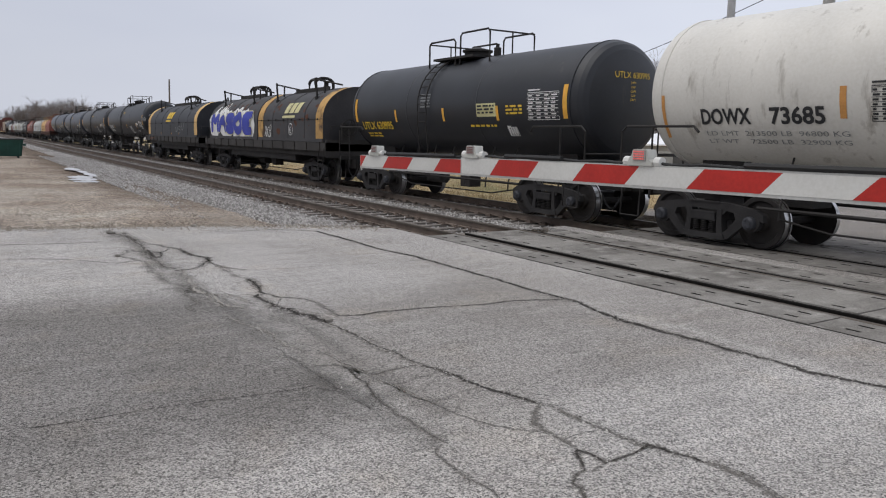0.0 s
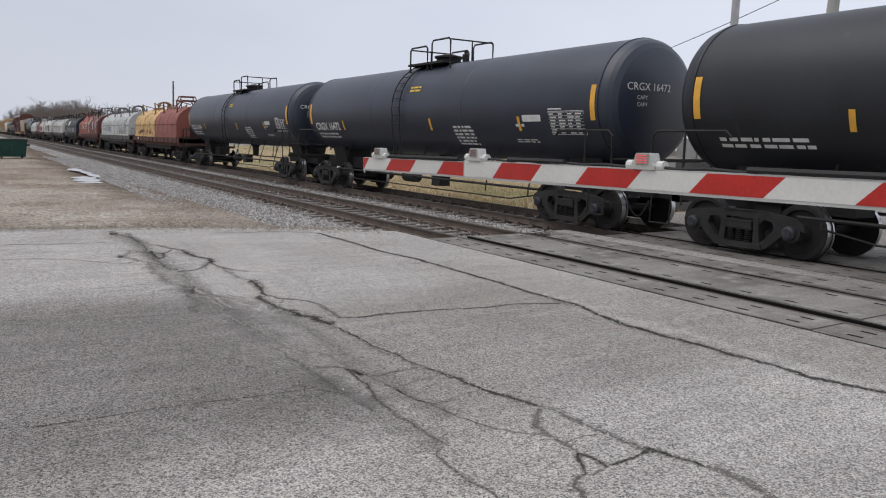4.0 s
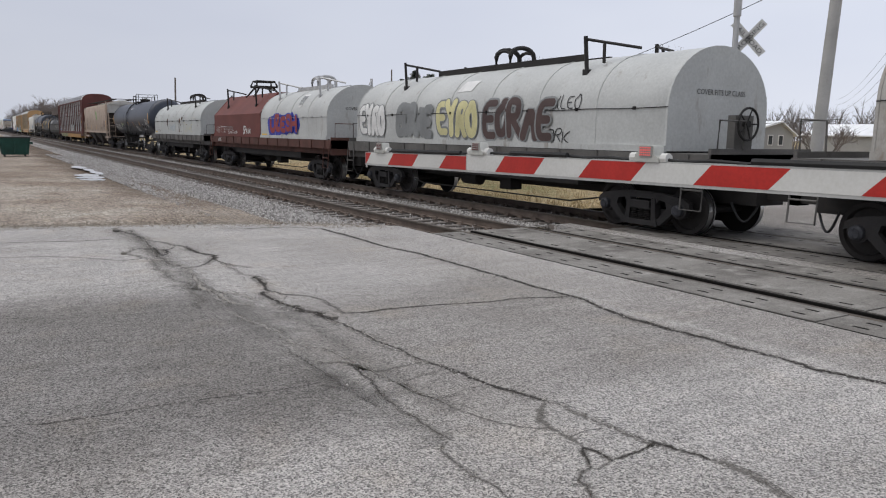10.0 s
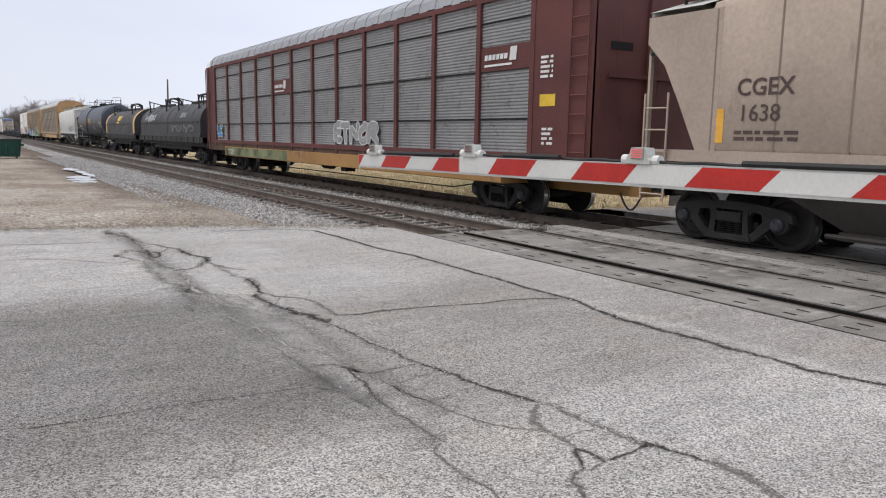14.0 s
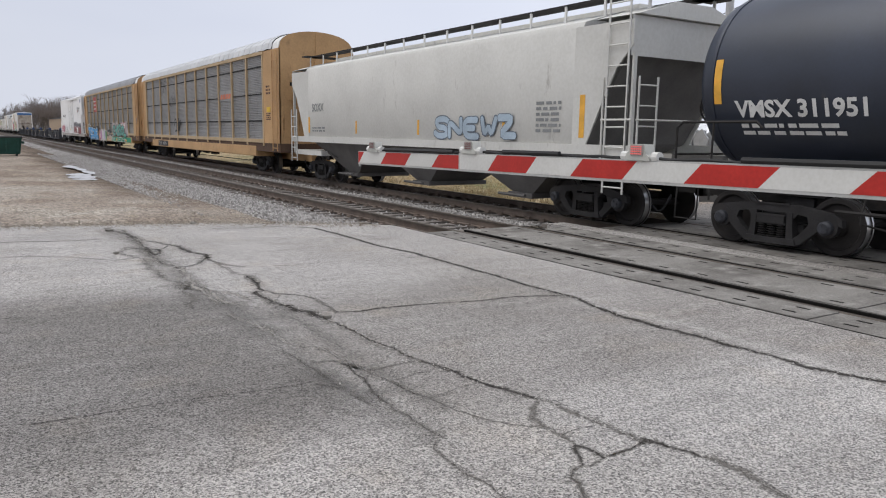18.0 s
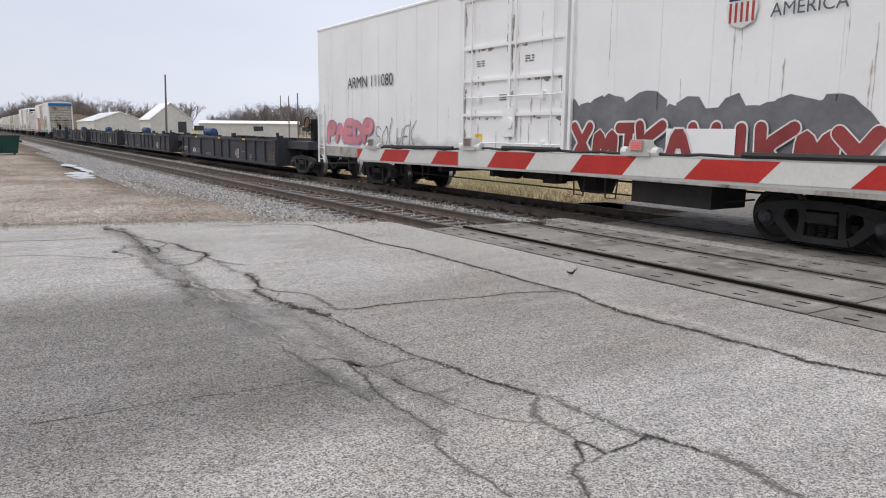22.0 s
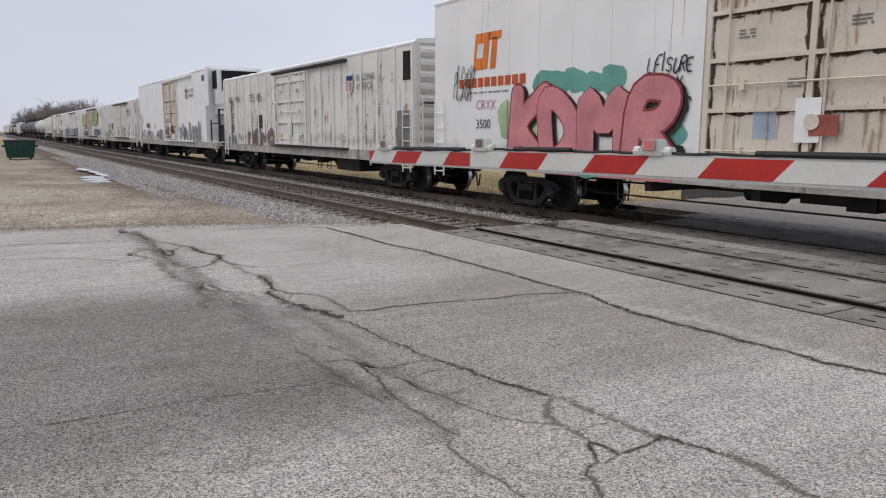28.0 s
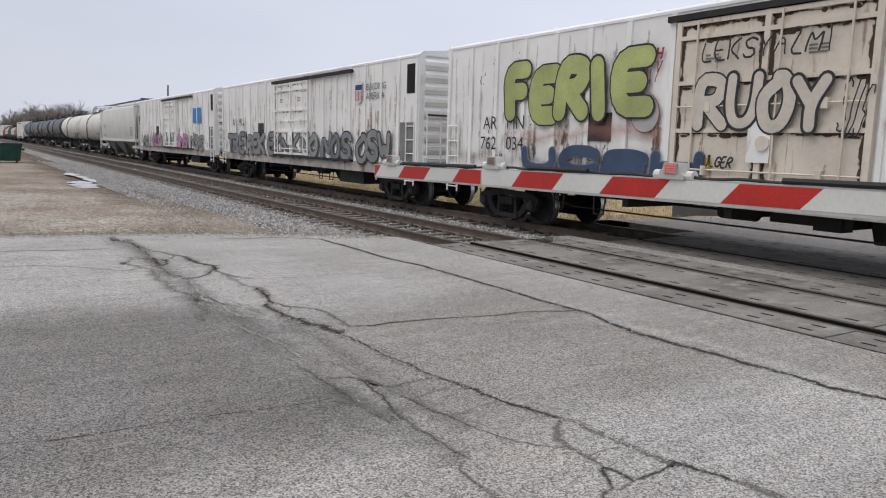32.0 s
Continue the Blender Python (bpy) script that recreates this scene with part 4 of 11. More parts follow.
    part("roof_hatch", Shape().box(-L, L, -0.3, 0.3, zr, zr + 0.14), roof_mat, car)
    ladder(car, bl - 0.62, bl - 0.1, 0.7, ze + 0.3, -hw - 0.06, paint)
    ladder(car, -bl + 0.1, -bl + 0.62, 0.7, 2.6, -hw - 0.06, paint)
    ladder(car, -1.45, -0.95, 1.1, 2.9, bl + 0.02, paint, along="y", name="end_ladder")
    s = Shape()
    for x in (bl - 0.1, bl - 0.72):
        s.pipe([(x, -hw - 0.05, 1.1), (x, -hw - 0.05, 2.9)], 0.022, 5)
    s.pipe([(bl - 0.75, -hw - 0.05, 2.1), (bl + 0.03, -hw - 0.05, 2.1)], 0.02, 5)
    s.pipe([(bl + 0.03, -1.5, 2.1), (bl + 0.03, 1.5, 2.1)], 0.02, 5)
    part("grab_rail", s, paint, car)
    brake_wheel(car, bl + 0.1, 0.5, 2.4, STEEL)
    lettering(mark, -L + 0.8, 2.5, 0.26, mark_mat, car, y=-hw - 0.006, fat=0.006, name="reporting_mark")
    bars(-L + 0.8, 1.95, 1.1, 0.2, 2, mark_mat, car, y=-hw - 0.004, seed=4)
    bars(L - 1.6, 2.5, 0.8, 0.7, 6, mark_mat, car, y=-hw - 0.004, seed=6, name="data_stencil")
    patch(L - 0.25, L - 0.1, 1.75, 2.6, YELL, car, y=-hw - 0.004)
    for k in range(4):
        x = -L + 0.45 + k * L * 0.52
        patch(x, x + (0.14 if k == 0 else 0.1), 1.75, 2.3 if k == 0 else 2.15, YELL, car, y=-hw - 0.004)
    return car, L, hw


def corrugated(x0, x1, z0, z1, y, pitch, depth, name, material, parent):
    """A sheet with horizontal corrugations, facing the near side."""
    n = int((z1 - z0) / pitch)
    prof = []
    for k in range(n):
        a, b = z0 + (z1 - z0) * k / n, z0 + (z1 - z0) * (k + 1) / n
        prof += [(y, a), (y, a + (b - a) * 0.4), (y + depth, a + (b - a) * 0.55), (y + depth, a + (b - a) * 0.85)]
    prof += [(y, z1)]
    s = Shape().prism(prof, x0, x1, closed=False)
    return part(name, s, material, parent, "", 0)


def autorack(label, rear, front, panel, post, deck, roof, end_mat, end_l=1.0, end_r=1.0, posts=13, fine=0.075):
    car, half, tx = start_car("autorack_car", label, "autorack", rear, front, 3.5)
    bl = half - 0.78
    hw, zd, ze, zr = 1.6, 1.45, 5.0, 5.72
    s = Shape().prism([(-hw + 0.06, 0.72), (-hw, 0.74), (-hw, 1.14), (-hw + 0.06, 1.18), (hw - 0.06, 1.18), (hw, 1.14), (hw, 0.74), (hw - 0.06, 0.72)], -bl + 2.9, bl - 2.9)
    part("end_deck", Shape().prism([(-hw + 0.02, 0.95), (-hw + 0.02, 1.3), (hw - 0.02, 1.3), (hw - 0.02, 0.95)], -bl, bl), mat("rusty_grimy_deck", (0.1, 0.06, 0.04), 0.85, 0, 0.3, 1, 20, 0.1, (0.04, 0.034, 0.03), 0.5), car)
    s.prism([(-0.4, 0.6), (-0.4, 1.0), (0.4, 1.0), (0.4, 0.6)], -half + 0.5, half - 0.5)
    part("flat_car", s, deck, car)
    x0, x1 = -bl + end_l, bl - end_r
    w = (x1 - x0) / posts
    for k in range(posts):
        a, b = x0 + k * w, x0 + (k + 1) * w
        if k == 0:
            pn = corrugated(-w / 2 + 0.08, w / 2 - 0.08, zd, ze - 0.12, -hw + 0.05, fine, 0.022, "side_panel", panel, car)
        else:
            pn = part("side_panel", pn.data, None, car)
        pn.location.x = (a + b) / 2
    for sy in (-1, 1):
        pm = Shape().box(-0.075, 0.075, sy * hw - 0.07 - (0.055 if sy > 0 else -0.055), sy * hw + 0.07 - (0.055 if sy > 0 else -0.055), 1.18, ze)
        bolt = pm.mesh("side_post", post, 0)
        for k in range(posts + 1):
            part("side_post", bolt, None, car).location.x = x0 + k * w
    # raised near-black strips put the shade of the panel gaps into colour
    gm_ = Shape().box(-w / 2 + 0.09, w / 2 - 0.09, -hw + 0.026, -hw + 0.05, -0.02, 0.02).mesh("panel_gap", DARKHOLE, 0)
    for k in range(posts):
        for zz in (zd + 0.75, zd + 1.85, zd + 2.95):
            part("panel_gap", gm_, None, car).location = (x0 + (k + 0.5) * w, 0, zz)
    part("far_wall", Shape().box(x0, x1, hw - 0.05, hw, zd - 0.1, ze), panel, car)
    # near-black sheet behind the panels, added for the car's unlit inside
    part("shade_backing", Shape().box(x0, x1, -hw + 0.09, -hw + 0.12, 1.25, ze - 0.05), DARKHOLE, car)
    s = Shape().box(x0 - 0.1, x1 + 0.1, -hw - 0.02, -hw + 0.14, ze - 0.13, ze).box(x0, x1, -hw - 0.012, -hw + 0.1, 1.3, zd)
    part("side_rail", s, post, car)
    prof = [(-hw - 0.02, ze)] + [(-hw * 1.0 * math.cos(a), ze + 0.05 + (zr - ze - 0.05) * math.sin(a) ** 0.8) for a in [math.pi * k / 14 for k in range(1, 14)]] + [(hw + 0.02, ze)]
    nr = 66
    rings = []
    for k in range(nr):
        c = 0.0 if k % 2 else 0.018
        for q in (k, k + 1):
            rings.append([(-bl + 0.75 + q * (2 * bl - 1.5) / nr, y * (1 + c * 0.3), z + c) for y, z in prof])
    m = len(prof)
    s = Shape().add([p for r in rings for p in r], [(i * m + j, i * m + j + 1, (i + 1) * m + j + 1, (i + 1) * m + j) for i in range(len(rings) - 1) for j in range(m - 1)])
    part("roof", s, roof, car, "", 0)
    for sx in (-1, 1):
        a, b = sorted((sx * (bl - (end_r if sx > 0 else end_l) + 0.01), sx * (bl - 0.02)))
        part("end_side_sheet", Shape().box(a, b, -hw, -hw + 0.06, 1.3, ze - 0.02), end_mat, car)
        part("end_side_sheet", Shape().box(a, b, hw - 0.06, hw, 1.3, ze - 0.02), end_mat, car)
        s = Shape()
        e0, e1 = sorted((sx * (bl - 0.1), sx * (bl - 0.02)))
        s.add([(e1 if sx > 0 else e0, y, z) for y, z in [(-hw, 1.3)] + [(q[0] * 0.97, q[1] - 0.02) for q in prof] + [(hw, 1.3)]], [tuple(range(len(prof) + 2))])
        part("end_door", s, end_mat, car)
        part("door_mullion", Shape().box(e0, e1 + 0.03 * sx, -0.06, 0.06, 1.3, zr - 0.15), end_mat, car)
        for yy_ in (-0.85, 0.65):
            part("latch_slot", Shape().box(*sorted((sx * (bl - 0.03), sx * (bl - 0.005))), yy_ - 0.3, yy_ + 0.3, 3.55, 3.7), DARKHOLE, car)
        rnd, soft = random.Random(int(bl * 100) + sx), Soft()
        for k in range(9):
            yy, top, up = rnd.choice((-1.5, -0.9, 0.1, 0.7)) + rnd.uniform(-0.15, 0.15), rnd.uniform(2.0, 4.4), 0.004 + 0.0004 * k
            soft.strip([(yy, top - 0.2 * q) for q in range(5)], [0.02, 0.06, 0.05, 0.04, 0.01], lambda u, v: (sx * (bl - 0.018 + up), u, v))
        soft.part("rust_streak", RUSTSTREAK, car)
        s = Shape()
        s.prism([(q[0] * 0.985, q[1] - 0.03) for q in prof], *sorted((sx * (bl - 0.8), sx * (bl - 0.05))))
        part("roof_end", s, WHITEP if roof is not panel else roof, car)
        xl = sorted((sx * (bl - 0.62), sx * (bl - 0.12)))
        ladder(car, xl[0], xl[1], 1.0, ze - 0.1, -hw - 0.06, end_mat, name="corner_ladder")
    part("door_latch", Shape().box(bl - 0.01, bl + 0.05, -0.12, 0.12, 1.5, 4.6).box(bl - 0.01, bl + 0.03, -1.2, 1.2, 3.0, 3.08), end_mat, car)
    brake_gear(car, tx, 0.8)
    return car, bl, hw, x0, w


GRIMEP = mat("faded_grey_print", (0.22, 0.21, 0.2), 0.7)


SILLM = mat("grimy_white_sill", (0.42, 0.39, 0.36), 0.8, 0, 0.3, 2.5, 18, 0.1, (0.09, 0.065, 0.05), 0.5, 0.8)
ORUST = mat("flaking_orange_rust", (0.3, 0.16, 0.085), 0.9, 0, 0.35, 9, 50, 0.2, (0.12, 0.06, 0.04), 0.5)
DRUST = mat("flaking_dark_rust", (0.11, 0.07, 0.05), 0.9, 0, 0.35, 9, 50, 0.2, (0.24, 0.13, 0.07), 0.4)


def flakes(parent, x0, x1, z0, z1, count, material, seed, y):
    """Patches where the paint has flaked off, strung loosely down the panel."""
    rnd, s = random.Random(seed), Shape()
    for k in range(count):
        x, z = rnd.uniform(x0, x1), rnd.uniform(z0, z1)
        for q in range(rnd.randint(2, 9)):
            vs, fs = blob(x + rnd.gauss(0, 0.06), z - rnd.uniform(0, 0.3), rnd.uniform(0.01, 0.045), rnd.uniform(0.012, 0.08), rnd, 9)
            s.add(on_side(vs, 0, 0, y, None, 0.003 + 0.0003 * ((k * 6 + q) % 40)), fs)
    return tagged(part("rust_flakes", s, material, parent, "", 0), kind="stuff")


def reefer(label, rear, front, paint, roof, L72=False, end_unit=False, mark="", number="", dirty_end=None, blue_top=False, seed=1, zt=None, cream=False):
    car, half, tx = start_car("refrigerator_car", label, "refrigerator car", rear, front, 3.2 if L72 else 1.75)
    hw, zb = 1.58, 1.2
    zt = zt or (5.08 if L72 else 4.45)
    xe = half - 0.72
    xr = xe - 2.0 if end_unit else xe
    s = Shape()
    prof = [(-hw, zb), (-hw, zt), (-hw + 0.1, zt + 0.06), (0, zt + 0.2), (hw - 0.1, zt + 0.06), (hw, zt), (hw, zb)]
    s.prism(prof, -xe, xr)
    body = part("body", s, paint, car)
    s = Shape().prism([(-hw - 0.02, zt - 0.03), (-hw - 0.02, zt + 0.02), (-hw + 0.1, zt + 0.085), (0, zt + 0.225), (hw - 0.1, zt + 0.085), (hw + 0.02, zt + 0.02), (hw + 0.02, zt - 0.03)], -xe - 0.02, xr + 0.02, caps=False)
    for k in range(15):
        x = -xe + k * (xr + xe) / 14
        s.prism([(-hw - 0.025, zt + 0.0), (-hw + 0.1, zt + 0.11), (0, zt + 0.25), (hw - 0.1, zt + 0.11), (hw + 0.025, zt + 0.0)], x - 0.05, x + 0.05)
    part("roof", s, roof, car)
    dx0, dx1 = (-1.9, 1.55) if not L72 else (-1.75, 2.0)
    wd = 0.06 if not L72 else 0.014
    rib_m = Shape().box(-wd, wd, -hw - (0.042 if not L72 else 0.008), -hw + 0.004, zb + 0.02, zt - 0.05).mesh("side_rib", paint, 0)
    for a, b in ((-xe, dx0 - 0.15), (dx1 + 0.15, xr)):
        m = max(2, int((b - a) / 0.98))
        for k in range(m + 1):
            x = a + (b - a) * k / m
            wd = 0.06 if not L72 else 0.014
            part("side_rib", rib_m, None, car).location.x = min(max(x, -xe + wd), xr - wd)
    s = Shape().box(-xe, xe, -hw - 0.01, -hw + 0.12, zb - 0.3, zb + 0.02).box(-xe, xe, hw - 0.12, hw + 0.01, zb - 0.3, zb + 0.02)
    s.prism([(-0.3, 0.88), (-0.3, zb), (0.3, zb), (0.3, 0.88)], -half + 0.5, half - 0.5)
    s.box(-xe, xe, -1.4, 1.4, zb - 0.1, zb)
    part("side_sill", s, SILLM, car)
    # sliding plug door with its rails, posts and locking bars
    dpaint = mat("stained_cream_door_paint", (0.68, 0.61, 0.52), 0.65, 0, 0.1, 1, 15, 0.06, (0.3, 0.19, 0.12), 0.42, 0.9) if cream else paint
    door = part("plug_door", Shape().box(dx0, dx1, -hw - 0.06, -hw + 0.02, zb + 0.08, zt - 0.22), dpaint, car)
    for zz in (zb + 0.12, zb + 0.95, zb + 1.75, zb + 2.5, zt - 0.26):
        part("door_rail", Shape().box(dx0 + 0.03, dx1 - 0.03, -hw - 0.1, -hw - 0.06, zz - 0.035, zz + 0.035), dpaint, door)
    for xx in (dx0 + 0.05, (dx0 + dx1) / 2, dx1 - 0.05):
        part("door_stile", Shape().box(xx - 0.05, xx + 0.05, -hw - 0.105, -hw - 0.06, zb + 0.08, zt - 0.22), dpaint, door)
    s = Shape()
    for xx in (dx0 + 0.45, (dx0 + dx1) / 2 + 0.25, dx1 - 0.4):
        s.pipe([(xx, -hw - 0.12, zb + 0.1), (xx, -hw - 0.12, zt - 0.25)], 0.02, 5)
    s.turned([(-hw - 0.16, 0.0), (-hw - 0.16, 0.12), (-hw - 0.12, 0.12), (-hw - 0.12, 0.0)], 12, "y", ((dx0 + dx1) / 2 + 0.1, 0, zb + 0.75))
    part("locking_bar", s, dpaint, door)
    rnd = random.Random(seed * 31)
    s = Shape()
    for zz in (zb + 0.12, zb + 0.95, zb + 1.75, zb + 2.5, zt - 0.26):
        for k in range(9):
            vs, fs = blob(rnd.uniform(dx0 + 0.15, dx1 - 0.15), zz - 0.05 - rnd.uniform(0, 0.05), rnd.uniform(0.05, 0.26), rnd.uniform(0.03, 0.1), rnd, 9)
            s.add(on_side(vs, 0, 0, -hw - 0.06, None, 0.002 + 0.0004 * k), fs)
    for xx in (dx0 + 0.12, (dx0 + dx1) / 2 - 0.08, (dx0 + dx1) / 2 + 0.08, dx1 - 0.12):
        for k in range(14):
            vs, fs = blob(xx + rnd.uniform(-0.03, 0.03), rnd.uniform(zb + 0.2, zt - 0.35), rnd.uniform(0.03, 0.09), rnd.uniform(0.08, 0.45), rnd, 9)
            s.add(on_side(vs, 0, 0, -hw - 0.06, None, 0.006 + 0.0004 * k), fs)
    stain = part("rust_stain", s, mat("dark_door_rust", (0.075, 0.045, 0.032), 0.9, 0, 0.3, 6, 40, 0.1, (0.16, 0.09, 0.055), 0.45) if cream else mat("pale_door_grime", (0.34, 0.3, 0.26), 0.9, 0, 0.3, 6, 40, 0.1, (0.2, 0.13, 0.09), 0.4), door, "", 0)
    tagged(stain, kind="stuff")
    if paint.name.startswith("rust") or paint.name.startswith("dirty"):
        for a, b in ((-xe + 0.1, dx0 - 0.1), (dx1 + 0.1, xr - 0.1)):
            streaks(body, a, b, zb + 0.05, zt - 0.1, 34, RUSTSTREAK, seed * 13 + int(b), y=-hw, wide=0.075, long=1.3)
            streaks(body, a, b, zb + 0.05, zt - 0.05, 40, DIRTSTREAK, seed * 17 + int(b), y=-hw - 0.006, wide=0.13, long=2.4, name="dirt_streak")
            streaks(body, a, b, zb + 0.05, zb + 1.7, 16, RUSTSTREAK, seed * 19 + int(b), y=-hw - 0.012, wide=0.22, long=1.1)
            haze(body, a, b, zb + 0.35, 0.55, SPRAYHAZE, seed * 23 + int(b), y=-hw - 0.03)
        streaks(door, dx0 + 0.1, dx1 - 0.1, zb + 0.1, zt - 0.25, 40, RUSTSTREAK, seed * 29, y=-hw - 0.062, wide=0.06, long=0.8)
    elif L72:
        streaks(body, -xe + 0.1, dx0 - 0.1, zb + 0.3, zt, 9, RUSTSTREAK, seed * 31, y=-hw, wide=0.03, long=2.6)
        streaks(body, dx1 + 0.1, xr - 0.1, zb + 0.3, zt, 12, RUSTSTREAK, seed * 37, y=-hw, wide=0.035, long=2.8)
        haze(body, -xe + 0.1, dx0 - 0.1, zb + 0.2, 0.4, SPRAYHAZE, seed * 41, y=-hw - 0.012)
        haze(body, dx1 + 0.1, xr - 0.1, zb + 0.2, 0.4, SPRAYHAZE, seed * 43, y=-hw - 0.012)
        streaks(door, dx0 + 0.1, dx1 - 0.1, zb + 0.1, zt - 0.25, 46 if cream else 14, RUSTSTREAK, seed * 29, y=-hw - 0.062, wide=0.08, long=1.0)
    if cream:
        soft = Soft()
        for zz in (zb + 0.08, zb + 0.9, zb + 1.7, zb + 2.45, zt - 0.31):
            soft.strip([(dx0 + 0.1 + (dx1 - dx0 - 0.2) * k / 24, zz + rnd.uniform(-0.02, 0.02)) for k in range(25)], [rnd.uniform(0.02, 0.1) for k in range(25)], lambda u, v: (u, -hw - 0.0645, v))
        for xx in (dx0 + 0.13, (dx0 + dx1) / 2 - 0.09, (dx0 + dx1) / 2 + 0.1, dx1 - 0.13):
            soft.strip([(xx + rnd.uniform(-0.02, 0.02), zb + 0.1 + (zt - zb - 0.4) * k / 24) for k in range(25)], [rnd.uniform(0.02, 0.09) for k in range(25)], lambda u, v: (u, -hw - 0.0655, v))
        soft.part("rust_edge", crack_dirt("dark_door_edge_rust", (0.075, 0.045, 0.03), 0.9, 0.6, 1.4, 1.2, 14.0), door)
    for zz in (zb + 0.3, zb + 1.35):
        part("locking_bar", Shape().pipe([(dx0 + 0.1, -hw - 0.11, zz), (dx1 - 0.1, -hw - 0.11, zz)], 0.016, 5), dpaint, door)
        for xx in (dx0 + 0.75, dx1 - 0.7):
            part("bar_guide", Shape().box(xx - 0.05, xx + 0.05, -hw - 0.14, -hw - 0.06, zz - 0.09, zz + 0.07), dpaint, door)
    if cream and L72:
        part("lock_plate", Shape().box((dx0 + dx1) / 2 + 0.06, (dx0 + dx1) / 2 + 0.5, -hw - 0.14, -hw - 0.132, zb + 0.55, zb + 0.85), mat("faded_red_plate", (0.33, 0.1, 0.07), 0.8, 0, 0.2, 5, 30, 0.1, (0.2, 0.12, 0.08), 0.4), door)
    if cream and L72:
        patch(dx0 + 0.95, dx0 + 1.35, zb + 0.5, zb + 0.95, mat("faded_blue_placard", (0.4, 0.47, 0.56), 0.7), door, y=-hw - 0.06, name="placard")
    else:
        patch(dx0 + 0.55, dx0 + 0.85, zb + 0.25, zb + 0.5, YELP, door, y=-hw - 0.06, name="placard")
    part("door_panel", Shape().box((dx0 + dx1) / 2 - 0.18, (dx0 + dx1) / 2 + 0.22, -hw - 0.13, -hw - 0.1, zb + 0.45, zb + 1.1), paint, door)
    s = Shape().box(dx0 - 0.2, dx1 + (dx1 - dx0) + 0.1, -hw - 0.13, -hw - 0.02, zt - 0.2, zt - 0.1)
    s.box(dx0 - 0.2, dx1 + (dx1 - dx0) + 0.1, -hw - 0.1, -hw, zb - 0.02, zb + 0.06)
    part("door_track", s, STEEL if not L72 else paint, car)
    for xx in (dx0 - 0.1, dx1 + 0.1):
        part("door_post", Shape().box(xx - 0.04, xx + 0.04, -hw - 0.07, -hw, zb, zt - 0.1), paint, car)
    for k in range(3):
        bars(dx0 + 0.6 + k * 0.9, zb + 2.2 - 0.8 * (k % 2), 0.3, 0.16, 3, GRIMEP, door, y=-hw - 0.062, seed=seed * 7 + k)
    # ends
    if end_unit:
        s = Shape().box(xr, xe, -1.45, 1.45, zb - 0.15, zb + 0.05)
        s.box(xr, xr + 1.0, -1.2, 1.2, zb + 2.0, zt - 0.05).box(xr, xr + 0.95, -1.1, 1.1, zb + 1.5, zb + 2.0)
        part("cooling_unit", s, paint, car)
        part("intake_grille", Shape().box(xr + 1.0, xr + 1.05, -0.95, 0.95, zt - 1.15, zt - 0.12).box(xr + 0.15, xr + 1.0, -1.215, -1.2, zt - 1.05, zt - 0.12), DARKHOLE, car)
        s = Shape()
        for k in range(9):
            s.box(xr + 1.05, xr + 1.075, -0.95, 0.95, zt - 1.1 + k * 0.11, zt - 1.06 + k * 0.11)
        part("grille_slat", s, STEEL, car)
        part("end_corner", Shape().box(xr - 0.001, xr + 0.55, -hw, -hw + 0.08, zb + 1.95, zt), paint, car)
        s = Shape()
        for y in (-1.45, 1.4):
            s.box(xe - 0.15, xe - 0.05, y, y + 0.09, zb, zb + 1.75)
            s.box(xr + 0.3, xr + 0.38, y, y + 0.06, zb, zb + 1.2)
        s.pipe([(xe - 0.1, -1.42, zb + 1.7), (xe - 0.1, 1.42, zb + 1.7)], 0.03, 5).pipe([(xe - 0.1, -1.42, zb + 0.9), (xe - 0.1, 1.42, zb + 0.9)], 0.03, 5)
        s.pipe([(xr + 0.2, -1.42, zb + 1.0), (xe - 0.1, -1.42, zb + 1.0)], 0.03, 5)
        s.box(xr + 0.2, xe - 0.25, -1.0, 1.0, zb + 0.05, zb + 0.95)
        part("end_platform", s, STEEL, car)
        patch(xr - 0.62, xr - 0.08, zt - 0.62, zt - 0.3, mat("blue_decal", (0.02, 0.06, 0.22), 0.5), car, y=-hw - 0.006, name="decal")
    else:
        em = dirty_end or paint
        prof = []
        m = 9 if not L72 else 11
        for k in range(m):
            a, b = zb + (zt - 0.05 - zb) * k / m, zb + (zt - 0.05 - zb) * (k + 1) / m
            prof += [(0.0, a), (0.11, a + (b - a) * 0.35), (0.11, a + (b - a) * 0.65), (0.0, a + (b - a) * 0.98)]
        vs = [(xe + p, y, z) for y in (-1.42, 1.42) for p, z in prof]
        q = len(prof)
        s = Shape().add(vs, [(i, i + 1, q + i + 1, q + i) for i in range(q - 1)] + [tuple(range(q)), tuple(range(2 * q - 1, q - 1, -1))])
        part("corrugated_end", s, em, car, "", 0)
        part("corner_post", Shape().box(xe - 0.02, xe + 0.05, -hw - 0.005, -1.4, zb - 0.2, zt).box(xe - 0.02, xe + 0.05, 1.4, hw + 0.005, zb - 0.2, zt), paint, car)
        ladder(car, -1.4, -0.95, zb - 0.3, zb + 1.6, xe + 0.2, paint, along="y", name="end_ladder")
        s = Shape().pipe([(xe + 0.22, -1.4, zb + 1.4), (xe + 0.22, 1.4, zb + 1.4)], 0.025, 5).box(xe + 0.02, xe + 0.5, -1.3, 1.3, zb - 0.1, zb - 0.04)
        s.pipe([(xe + 0.22, 1.35, zb), (xe + 0.22, 1.35, zb + 1.4)], 0.025, 5)
        part("crossover_board", s, STEEL, car)
